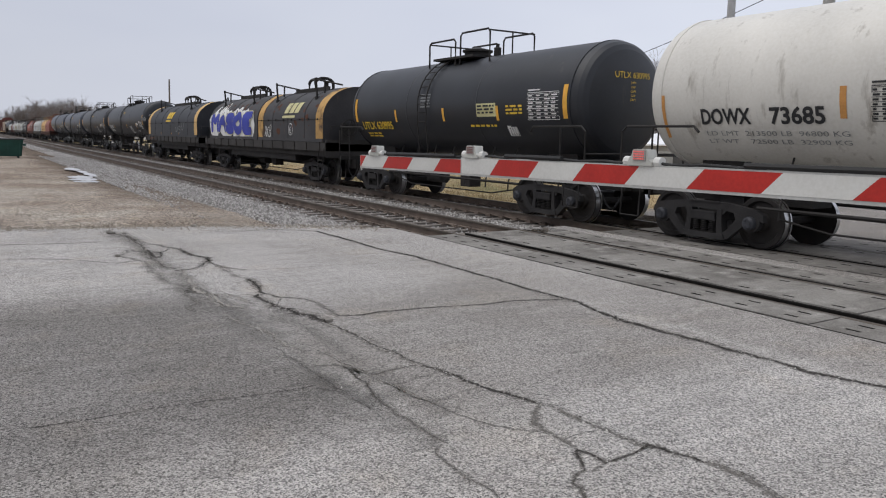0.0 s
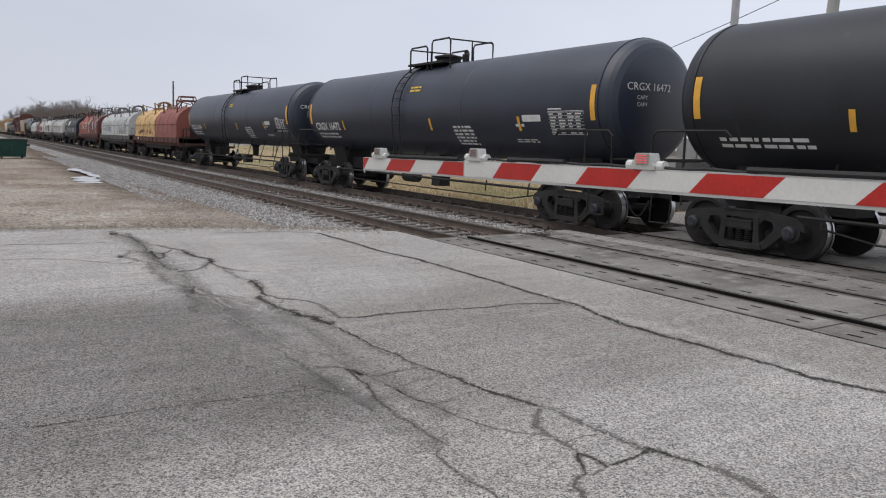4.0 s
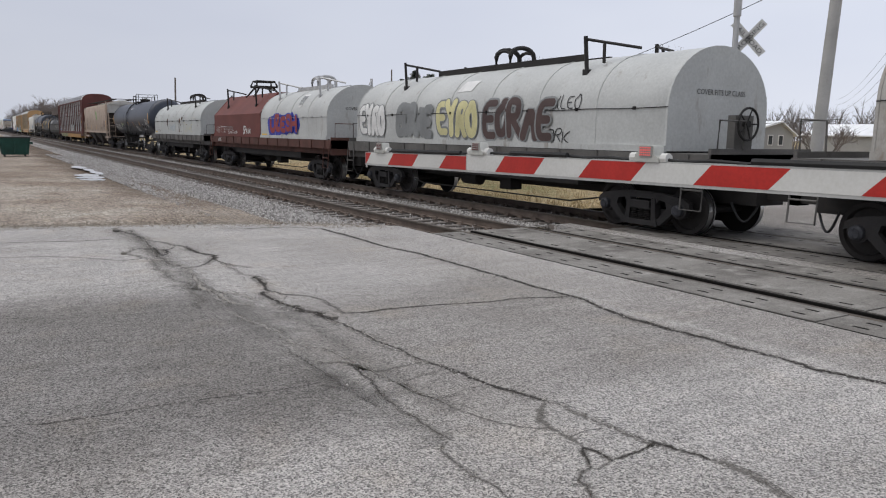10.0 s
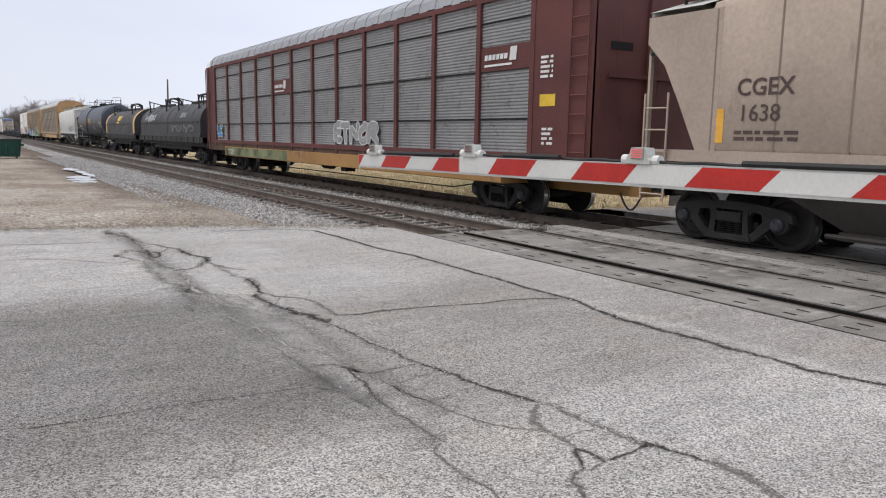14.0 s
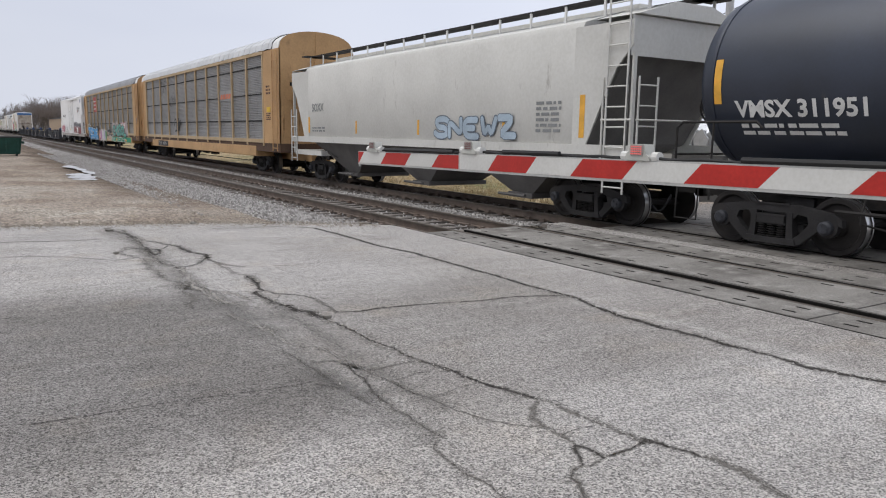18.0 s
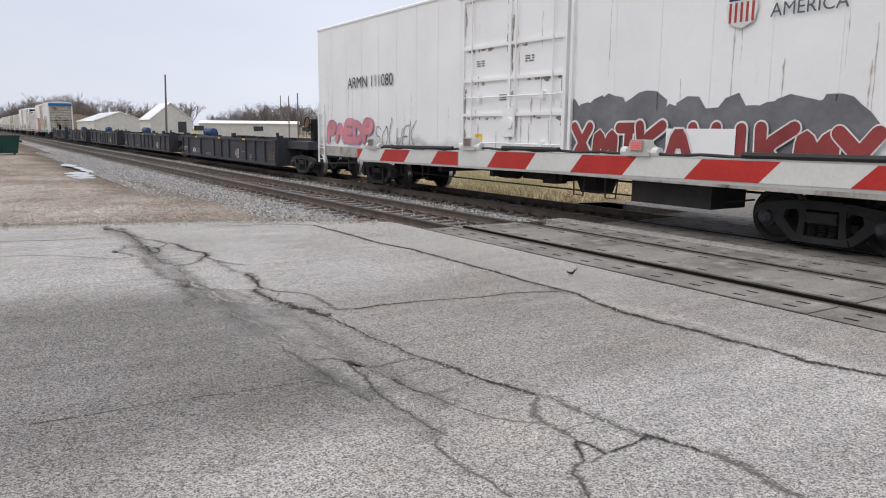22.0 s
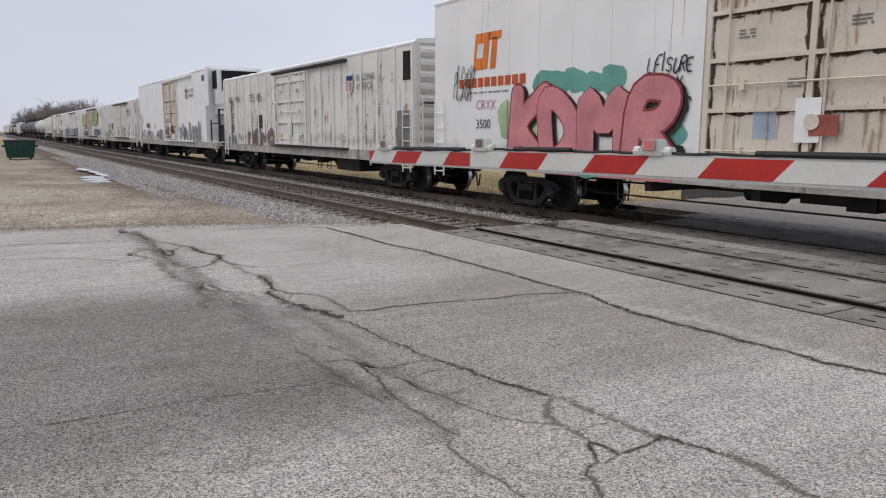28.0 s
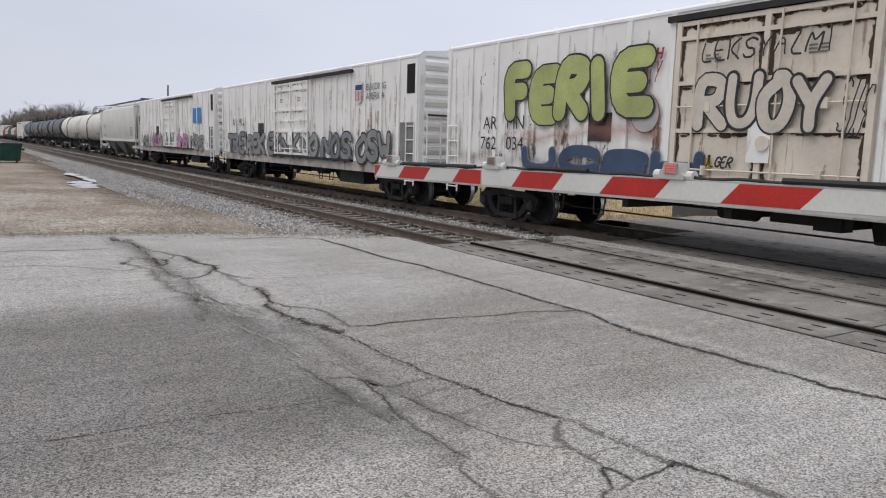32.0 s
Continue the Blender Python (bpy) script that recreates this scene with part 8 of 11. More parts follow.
# clumps of far bare trees behind the lot and along the line
tall = bare_tree("bare_tree", -419, 27, 15, 90, label="distant leafless tree in a winter clump", depth=5)
low = bare_tree("bare_tree", -127, 58, 5.4, 91, label="distant leafless tree in a winter clump", depth=5, spread=0.9)
for ob, rr in ((tall, 0.05), (low, 0.012)):
    tagged(ob, "distant leafless tree in a winter clump", "tree", "far bare trees")
rng = random.Random(15)
for x, y, h_ in ((-419, 27, 15), (-418, 40, 19), (-400, 33, 15), (-377, 49, 14.5), (-326, 54, 14), (-324, 63, 11), (-272, 66, 11.5), (-269, 77, 8), (-189, 65, 8.7), (-186, 73, 9.2), (-184, 77, 6), (-127, 58, 5.4), (-107, 54, 6), (-42, 68, 4), (-46, 77, 4), (-62, 114, 5), (-58, 116, 6), (-86, 64, 8), (-82, 70, 8.5)):
    src, h0 = (tall, 15) if h_ > 8 else (low, 5.4)
    w = 0.018 * math.hypot(x, y)
    for q in range(5 if h_ > 8 else 3):
        c = copy_thing(src, pose(x + rng.uniform(-2, 2) * w, y + rng.uniform(-1, 1) * w, 0, 0, 0, rng.uniform(0, 360)))
        k = h_ / h0 * rng.uniform(0.72, 1.0)
        c.scale = (k * 1.15, k * 1.15, k)

# far woods, one uneven band of bare crowns
rng = random.Random(77)
woods = Shape()
for cx, cy, length, h_, nn, turn in ((-640, 60, 150, 25, 330, 5), (-470, 98, 60, 17, 170, 5), (-330, 110, 60, 13, 150, 5), (-240, 95, 60, 11, 140, 10), (-60, 170, 160, 12, 320, 60), (60, 200, 120, 11, 120, 60), (-170, 130, 90, 12, 220, 30), (-1100, 60, 300, 24, 160, 90)):
    for k in range(nn):
        u = rng.uniform(-0.5, 0.5) * length
        a = radians(turn)
        x, y = cx + u * math.sin(a) * 0.9 + rng.uniform(-15, 15), cy + u * math.cos(a) * (0.5 if turn < 20 else 1) + rng.uniform(-5, 5)
        hh = h_ * rng.uniform(0.55, 1.0) * (1 - 0.45 * abs(2 * u / length) ** 2)
        woods.pipe([(x, y, -0.5), (x + rng.uniform(-0.5, 0.5), y + rng.uniform(-0.5, 0.5), hh * 0.55)], [h_ * 0.012, h_ * 0.006], 3, caps=False)
        for q in range(9):
            b0 = Vector((x, y, hh * rng.uniform(0.2, 0.55)))
            e = b0 + Vector((rng.uniform(-0.22, 0.22) * hh, rng.uniform(-0.22, 0.22) * hh, rng.uniform(0.2, 0.45) * hh))
            woods.pipe([b0, e], [h_ * 0.005, h_ * 0.0018], 3, caps=False)
            for w in range(3):
                f_ = e + Vector((rng.uniform(-0.1, 0.1) * hh, rng.uniform(-0.1, 0.1) * hh, rng.uniform(0.0, 0.14) * hh))
                woods.pipe([b0.lerp(e, rng.uniform(0.4, 0.9)), f_], [h_ * 0.0028, h_ * 0.0012], 3, caps=False)
lone("far_woods", woods, mat("hazy_far_twigs", (0.2, 0.185, 0.18), 0.95), "far band of leafless winter woods on the horizon", "woods", kind="stuff", smooth=0)

# tufts of dry grass behind the far track
s = Shape()
rng = random.Random(31)
for k in range(5200):
    x, y = rng.uniform(-48, -12.5), 15.0 + 8 * rng.random() ** 1.6
    if x > -13 and y > 13.8:
        continue
    for q in range(3):
        a, h_ = rng.uniform(0, 6.28), rng.uniform(0.06, 0.22)
        ex, ey = x + math.cos(a) * 0.1, y + math.sin(a) * 0.1
        s.add([(x - 0.012, y, -0.4), (x + 0.012, y, -0.4), (ex, ey, -0.33 + h_)], [(0, 1, 2)])
lone("dry_grass", s, mat("dry_grass_blade", (0.42, 0.33, 0.19), 0.95, 0, 0.3, 2, 10, 0), "tufts of dry tan grass beside the far track", "grass", kind="stuff", smooth=0)


# ---------------- the train's cars, front to rear ----------------
WCOIL = mat("white_cover_paint", (0.5, 0.51, 0.495), 0.55, 0, 0.1, 0.9, 20, 0.06, (0.27, 0.235, 0.2), 0.4, 0.85)
TANCOIL = mat("stained_grey_cover_paint", (0.42, 0.405, 0.375), 0.6, 0, 0.15, 0.7, 20, 0.06, (0.27, 0.22, 0.18), 0.6, 0.6)
BLKCOIL = mat("black_cover_paint", (0.025, 0.027, 0.033), 0.55, 0, 0.3, 0.8, 20, 0.08, (0.075, 0.065, 0.058), 0.35, 0.8)
BRNCOIL = mat("faded_brown_black_paint", (0.043, 0.042, 0.045), 0.6, 0, 0.3, 0.8, 20, 0.1, (0.085, 0.06, 0.048), 0.35, 0.6)
BANDY = mat("cream_yellow_band", (0.62, 0.4, 0.15), 0.6, 0, 0.12, 2, 20, 0.08, (0.3, 0.2, 0.1), 0.25, 0.5)
YELCOIL = mat("rusting_yellow_paint", (0.62, 0.41, 0.18), 0.65, 0, 0.12, 1.2, 20, 0.12, (0.13, 0.055, 0.03), 0.55)
REDCOIL = mat("oxide_red_paint", (0.275, 0.092, 0.07), 0.6, 0, 0.14, 0.9, 20, 0.08, (0.14, 0.05, 0.038), 0.25, 0.6)
ORGCOIL = mat("orange_brown_paint", (0.27, 0.078, 0.052), 0.65, 0, 0.12, 0.9, 20, 0.08, (0.18, 0.07, 0.045), 0.2, 0.6)
MARCOIL = mat("maroon_paint", (0.15, 0.042, 0.035), 0.65, 0, 0.2, 1.0, 20, 0.1, (0.3, 0.27, 0.25), 0.42, 0.3)
GALV = mat("bare_galvanised_cover", (0.36, 0.35, 0.33), 0.5, 0.25, 0.15, 1, 20, 0.1, (0.14, 0.045, 0.035), 0.45, 0.2)
DKBRN = mat("dark_brown_paint", (0.085, 0.04, 0.032), 0.7, 0, 0.2, 1, 20, 0.1, (0.05, 0.035, 0.03), 0.3)
DECKG = mat("grimy_grey_deck", (0.12, 0.115, 0.108), 0.8, 0, 0.25, 1.5, 25, 0.2, (0.06, 0.05, 0.045), 0.4)
DECKB = mat("grimy_black_deck", (0.04, 0.037, 0.035), 0.8, 0, 0.3, 1.5, 25, 0.2, (0.08, 0.06, 0.05), 0.35)
DECKR = mat("rusty_red_deck", (0.1, 0.045, 0.035), 0.8, 0, 0.3, 1.5, 25, 0.2, (0.06, 0.04, 0.035), 0.35)
BLUEP = mat("blue_spray_paint", (0.035, 0.05, 0.36), 0.6)
PINKP = mat("pink_spray_paint", (0.62, 0.24, 0.26), 0.6)
TEALP = mat("teal_spray_paint", (0.14, 0.37, 0.31), 0.6)
LIMEP = mat("lime_spray_paint", (0.4, 0.44, 0.17), 0.6)
GRNP = mat("green_spray_paint", (0.03, 0.3, 0.17), 0.6)
SKYP = mat("sky_blue_spray_paint", (0.04, 0.2, 0.5), 0.6)
MAUVEP = mat("mauve_spray_paint", (0.46, 0.22, 0.38), 0.6)
PALEG = mat("pale_green_spray_paint", (0.4, 0.5, 0.3), 0.6)
PALEY = mat("pale_yellow_spray_paint", (0.6, 0.56, 0.3), 0.6)
BRNP = mat("brown_spray_paint", (0.085, 0.055, 0.05), 0.6)
GRYP = mat("grey_spray_paint", (0.24, 0.25, 0.25), 0.6)
CRIMP = mat("crimson_spray_paint", (0.27, 0.045, 0.045), 0.6)
ORGP = mat("orange_paint", (0.72, 0.2, 0.04), 0.55)
LOGOR = mat("red_sign_paint", (0.4, 0.05, 0.04), 0.55, 0, 0.1, 3, 30, 0.05, (0.3, 0.2, 0.18), 0.2)


def shield(x, z, h_, parent, y, hood=None):
    """A striped shield emblem in plain shapes."""
    w = h_ * 0.78
    outline = [(0, 0), (w * 0.42, h_ * 0.14), (w * 0.5, h_ * 0.45), (w * 0.4, h_ * 0.8), (w * 0.5, h_ * 0.95), (0, h_), (-w * 0.5, h_ * 0.95), (-w * 0.4, h_ * 0.8), (-w * 0.5, h_ * 0.45), (-w * 0.42, h_ * 0.14)]
    place = (lambda u, v, l: hood(x + u, z + v, l)) if hood else (lambda u, v, l: (x + u, y - l, z + v))
    part("emblem_ground", Shape().add([place(u, v, 0.006) for u, v in outline], [tuple(range(10))]), WHITEP, parent, "", 0)
    s = Shape()
    for k in range(5):
        u = (-0.36 + 0.18 * k) * w
        s.add([place(u - 0.04 * w, h_ * 0.14, 0.01), place(u + 0.04 * w, h_ * 0.14, 0.01), place(u + 0.04 * w, h_ * 0.56, 0.01), place(u - 0.04 * w, h_ * 0.56, 0.01)], [(0, 1, 2, 3)])
    part("emblem_stripe", s, LOGOR if not hood else GRYP, parent, "", 0)
    part("emblem_band", Shape().add([place(u * w, v * h_, 0.01) for u, v in ((-0.42, 0.6), (0.42, 0.6), (0.4, 0.82), (-0.4, 0.82))], [(0, 1, 2, 3)]), mat("navy_emblem", (0.02, 0.04, 0.16), 0.6) if not hood else GRYP, parent, "", 0)


def blocks(x, z, w, h_, count, material, parent, hood=None, y=-1.6, slant=0.12, name="emblem"):
    """A company mark as slanted plain blocks."""
    s = Shape()
    for k in range(count):
        a, b = x + w * k / count, x + w * (k + 0.8) / count
        q = [(u + slant * h_ * r / 6, z + h_ * r / 6) for r in range(7) for u in (a, b)]
        s.add([hood(u, v, 0.012) if hood else (u, y - 0.006, v) for u, v in q], [(2 * r, 2 * r + 1, 2 * r + 3, 2 * r + 2) for r in range(6)])
    return part(name, s, material, parent, "", 0)


# 1 white tank, 2 short black tank
TANK1, TANK2 = (1.36, 2.68), (1.31, 2.62)
c, lx = tank_car("white tank car with black lettering and rust-streaked ends", 315.2, 332.6, 1.36, 2.68, WHITETANK, ends=0.7, text=None, belts=())
lettering("DOWX", -lx + 0.85, 2.08, 0.26, BLKP, c, width=0.98, tank=TANK1, fat=0.01, name="reporting_mark")
lettering("73685", -lx + 2.16, 2.08, 0.26, BLKP, c, tank=TANK1, fat=0.01, name="reporting_number")
lettering("LD LMT  213500 LB  96800 KG", -lx + 0.9, 1.86, 0.09, GRYP, c, tank=TANK1, width=2.5, name="weight_stencil")
lettering("LT WT    72500 LB  32900 KG", -lx + 0.9, 1.7, 0.09, GRYP, c, tank=TANK1, width=2.5, name="weight_stencil")
table(-lx + 3.75, 2.1, 0.5, 0.5, BLKP, c, TANK1)
for x, z0, z1 in ((-lx + 0.0, 1.8, 2.6), (-lx + 3.3, 2.15, 2.62)):
    patch(x, x + 0.1, z0, z1, mat("aged_orange_reflector", (0.62, 0.3, 0.09), 0.55, 0, 0.15, 4, 40, 0.05, (0.35, 0.2, 0.09), 0.3), c, TANK1)
c, lx = tank_car("short black tank car with yellow lettering and top railing", 302.45, 315.2, 1.31, 2.62, BLACK, ends=0.7, text=None, belts=(-2.4, 0.2, 2.6), railing="wide")
lettering("UTLX 630995", -lx + 0.45, 1.98, 0.24, YELP, c, tank=TANK2, fat=0.008, name="reporting_mark")
bars(-lx + 0.6, 1.86, 0.9, 0.2, 2, YELP, c, TANK2, seed=41)
bulge2 = lambda y, z: lx + head_depth(math.hypot(y, z - 2.62) / 1.31)
end_lettering("UTLX 630995", 0.05, 3.1, 0.13, YELP, c, 0, bulge2)
for k in range(5):
    end_lettering("CAPY"[:4 - k % 2], 0.05, 2.98 - 0.09 * k, 0.05, YELP, c, 0, bulge2)
patch(1.75, 2.55, 2.3, 2.62, PALEY, c, TANK2, name="placard")
bars(1.8, 2.58, 0.7, 0.24, 3, BLKP, c, (1.318, 2.62), seed=12)
bars(2.95, 2.55, 0.62, 0.24, 3, YELP, c, TANK2, seed=14, name="data_stencil")
table(3.75, 2.2, 1.05, 0.6, WHITEP, c, TANK2)
table(2.9, 1.8, 0.35, 0.22, WHITEP, c, TANK2)
bars(-0.95, 2.95, 0.5, 0.4, 5, GRYP, c, TANK2, seed=15, name="data_stencil")
bars(1.4, 2.1, 1.1, 0.1, 1, YELP, c, TANK2, seed=16)


def coil(label, rear, front, deck, covers, **more):
    """A coil car with its covers, (rear end, front end, paint, options) along the train; gives the car, its middle and the map of each cover."""
    c, half = coil_car(label, rear, front, deck, **more)
    m = (rear + front) / 2
    ats = []
    for a, b, paint, opt in covers:
        ats.append(cover(c, a - m, b - m, paint, **opt))
    return c, m, half, ats


def end_print(c, x, words="COVER FITS UP CLASS", z=2.6):
    end_lettering(words, 0.0, z, 0.1, BLKP, c, x + 0.004)


# 3 coil car with two covers, sprayed
RUSTB = mat("rusty_orange_band", (0.5, 0.3, 0.1), 0.7, dirt=(0.1, 0.06, 0.04), amount=0.62)
c, m, half, ((hd, at), (h2, at2)) = coil("coil car with two stained dark covers and a large blue piece", 285.5, 302.45, DECKB,
                                         ((294.55, 301.4, BRNCOIL, dict(band=RUSTB)), (287.1, 294.4, BRNCOIL, dict(cable=False))))
blocks(297.55 - m, 2.62, 1.6, 0.46, 3, PALEY, c, at, slant=0.3)
blocks(297.4 - m, 2.42, 1.65, 0.1, 1, PALEY, c, at)
cloud(287.2 - m, 1.65, 6.5, 1.35, 12, WHITEP, c, 4, hood=at2, lift=0.012, size=0.42)
bubbles("MASOE", 287.3 - m, 1.72, 1.2, BLUEP, PALEY, c, 5, width=6.3, hood=at2, lift=0.02, fat=0.3, rim=0.06)
tag("XKB", 295.35 - m, 1.7, 0.5, WHITEP, c, 3, width=0.75, hood=at)
tag("E", 298.2 - m, 1.86, 0.24, WHITEP, c, 4, hood=at)
ring = Shape().add(*ribbon([(298.3 - m + 0.22 * math.cos(k * 0.35), 1.98 + 0.22 * math.sin(k * 0.35)) for k in range(19)], 0.025))
ring.v = [at(a, b, 0.012) for a, b, _ in ring.v]
part("spray_tag", ring, WHITEP, c, "", 0)
rnd = random.Random(33)
for nm, aa, x0, x1 in (("rust_patch", at, 294.7, 301.2), ("rust_patch", at2, 287.3, 294.3)):
    sp = Shape()
    for k in range(70):
        q = 0.03 + 0.22 * rnd.random() ** 4
        vs, fs = blob(rnd.uniform(x0, x1) - m, rnd.uniform(1.7, 3.4), q * rnd.uniform(0.8, 2), q, rnd, 10)
        sp.add([aa(a, b, 0.006 + 0.0002 * (k % 20)) for a, b, _ in vs], fs)
    tagged(part(nm, sp, mat("dark_rust_patch", (0.095, 0.04, 0.024), 0.9, 0, 0.35, 6, 40, 0.2, (0.05, 0.03, 0.024), 0.4), c, "", 0), kind="stuff")


# 4 coil car, black with cream bands
def banded(rear, front, a, b, rust=False):
    c, m, half, ((hd, at),) = coil("coil car with a " + ("rust-dusted brown-black" if rust else "black") + " cover and cream-yellow end bands", rear, front, DECKB,
                                   ((a, b, BLKCOIL if not rust else BRNCOIL, dict(band=BANDY, seams=6)),), mark="CSXT 495225", mark_mat=mat("rust_lettering", (0.3, 0.12, 0.06), 0.7))
    xm = (a + b) / 2 - m
    blocks(xm - 0.95, 2.62, 1.5, 0.46, 3, YELP, c, at, slant=0.3)
    blocks(xm - 1.1, 2.42, 1.6, 0.1, 1, YELP, c, at)
    end_lettering("CSXT", 0.1, 2.85, 0.22, YELP, c, b - m + 0.004)
    tag("VSV", xm + 1.3, 1.75, 0.45, GRYP, c, 8, width=2.2, hood=at)
    for x in (-2.6, 0.2, 2.0):
        patch(xm + x, xm + x + 0.12, 1.58, 1.75, mat("orange_warning_mark", (0.5, 0.25, 0.05), 0.6), c, y=-HW - 0.006, name="warning_mark")
    return c


banded(270.1, 285.5, 271.65, 284.4)
# 5-8 black tanks
for i, (r_, f_, nm) in enumerate(((252.3, 270.1, "CRGX 16380"), (234.9, 252.3, "CRGX 16412"), (217.5, 234.9, "CRGX 16472"), (199.25, 217.5, "CRGX 16244"))):
    c, lx = tank_car("black tank car with white lettering and orange reflectors" + ("" if i < 3 else " and rust"), r_, f_, 1.33, 2.66, BLACK if i < 2 else NAVY, ends=0.62, text=(nm if i != 1 else "", WHITEP, None), belts=(-4.7, 1.0, 4.95))
    patch(5.1, 5.75, 2.25, 2.4, WHITEP, c, (1.33, 2.66), name="placard")
    bars(-0.2, 3.3, 0.6, 0.2, 2, YELP, c, (1.33, 2.66), seed=21)
    if i == 0:
        tag("XEMSKW", lx - 0.2, 2.5, 0.3, GRYP, c, 4, width=1.6, stroke=0.05, tank=(1.33, 2.66))
# 9 yellow and red coil car
REDRACK = mat("rusty_red_rack", (0.16, 0.06, 0.045), 0.8)
c, m, half, ((hd, at), (h2, at2)) = coil("coil car with one rusting yellow cover and one red cover", 182.7, 199.25, DECKR,
                                         ((191.45, 197.75, REDCOIL, dict(rack=REDRACK, top_gear="frame", seams=5)), (184.35, 191.4, YELCOIL, dict(rack=mat("rusty_yellow_rack", (0.24, 0.15, 0.07), 0.8), seams=4))), mark="CNW 18202")
rnd = random.Random(9)
for nm, aa, x0, x1, cnt, mt in (("rust_patch", at2, 184.5, 191.3, 280, mat("flaking_rust", (0.13, 0.052, 0.026), 0.9, 0, 0.35, 8, 40, 0.3, (0.06, 0.03, 0.02), 0.4)),
                                ("rust_patch", at, 191.6, 197.6, 50, mat("dull_red_scuff", (0.2, 0.06, 0.045), 0.9, 0, 0.25, 8, 40, 0.2))):
    sp = Shape()
    for k in range(cnt):
        q = 0.02 + 0.13 * rnd.random() ** 4
        low = rnd.random() < 0.4
        vs, fs = blob(rnd.uniform(x0, x1) - m, rnd.uniform(1.6, 1.95) if low else rnd.uniform(1.7, 3.4), q * rnd.uniform(0.6, 1.6), q * rnd.uniform(0.8, 2.2), rnd, 9)
        sp.add([aa(a, b, 0.006 + 0.0002 * (k % 24)) for a, b, _ in vs], fs)
    tagged(part(nm, sp, mt, c, "", 0), kind="stuff")
# 10 white coil car with tags
c, m, half, ((hd, at), (h2, at2)) = coil("coil car with two white covers full of scribbled tags", 165.25, 182.7, DECKG,
                                         ((174.45, 181.4, WCOIL, dict(rack=DECKG)), (167.0, 174.15, WCOIL, dict(rack=DECKG))), mark="UP 24 073", mark_mat=BLKP)
shield(177.6 - m, 2.75, 0.62, c, 0, at)
bubbles("SOCE", 176.1 - m, 2.1, 0.95, WCOIL, GRYP, c, 31, width=3.8, hood=at, fat=0.26, rim=0.05)
tag("PZISAGGEWZKY", 175.8 - m, 1.66, 0.3, BLKP, c, 32, width=4.8, stroke=0.045, hood=at)
tag("BEWASEKWER", 176.0 - m, 1.98, 0.16, GRYP, c, 38, width=4.0, stroke=0.02, hood=at)
tag("FALSE", 174.9 - m, 2.55, 0.4, GRYP, c, 33, width=1.5, stroke=0.03, hood=at)
tag("CURE", 178.6 - m, 2.55, 0.42, BLKP, c, 36, width=2.2, stroke=0.03, hood=at)
end_print(c, 181.4 - m, z=2.55)
bubbles("SOC", 0, 0, 0.3, WCOIL, GRYP, c, 3, width=0.9, hood=lambda x, z, l=0.01: (181.4 - m + l, x - 0.9, z + 2.0), fat=0.24, rim=0.05)
shield(170.4 - m, 2.75, 0.62, c, 0, at2)
bubbles("NAZOL", 167.2 - m, 1.68, 0.62, WHITEP, GRYP, c, 7, width=2.6, hood=at2, rim=0.06)
tag("HJTAINOKE", 170.1 - m, 1.85, 0.42, BLUEP, c, 34, width=2.4, stroke=0.04, hood=at2)
tag("NALERMANLERVSMUL", 167.3 - m, 2.4, 0.42, GRYP, c, 35, width=6.4, stroke=0.03, hood=at2)
patch(174.9 - m, 175.7 - m, 1.6, 1.72, YELP, c, y=-HW - 0.006, name="placard")
# 11 orange angular cover and peeling maroon cover
c, m, half, ((hd, at), (h2, at2)) = coil("coil car with an angular orange cover and a peeling maroon cover", 147.8, 165.25, DECKR,
                                         ((157.25, 164.0, MARCOIL, dict(top_gear="bail", seams=3)), (149.65, 157.1, ORGCOIL, dict(style="angular", top_gear="frame", rack=DKBRN, seams=1, cable=False))), mark="MP 652131")
prof_ = [(y * 1.012, HB + (z - HB) * 1.012) for y, z in hood_profile(HB, HS, HT, HW)]
rnd = random.Random(6)
for a, b, cut in ((157.3, 158.3, 0), (158.6, 161.4, 8), (162.2, 162.7, 0), (163.1, 163.6, 6)):
    peel = Shape()
    for k in range(int((b - a) / 0.12)):
        q = max(0, cut + rnd.randint(-2, 2))
        peel.prism(prof_[q:], a + 0.12 * k - m, a + 0.12 * (k + 1) - m, closed=False)
    part("bare_patch", peel, GALV, hd)
blocks(160.4 - m, 2.0, 0.5, 0.75, 1, WHITEP, c, at, slant=0)
blocks(163.0 - m, 2.2, 0.3, 0.4, 1, WHITEP, c, at, slant=0)
tag("NSK", 152.6 - m, 2.05, 0.5, WHITEP, c, 2, width=1.4, stroke=0.06, y=-HW - 0.01)
part("spray_tag", Shape().add(on_side(ribbon([(0, 0.14), (0.5, 0.22), (1.0, 0.12), (1.5, 0.02)], 0.03)[0], 152.7 - m, 2.0, -HW - 0.012), ribbon([(0, 0.14), (0.5, 0.22), (1.0, 0.12), (1.5, 0.02)], 0.03)[1]), WHITEP, c, "", 0)
tag("SHY", 155.0 - m, 2.05, 0.68, WHITEP, c, 5, width=1.5, stroke=0.075, y=-HW - 0.01)
tag("DULCR", 149.9 - m, 2.05, 0.34, GRYP, c, 7, width=1.8, stroke=0.03, y=-HW - 0.01)
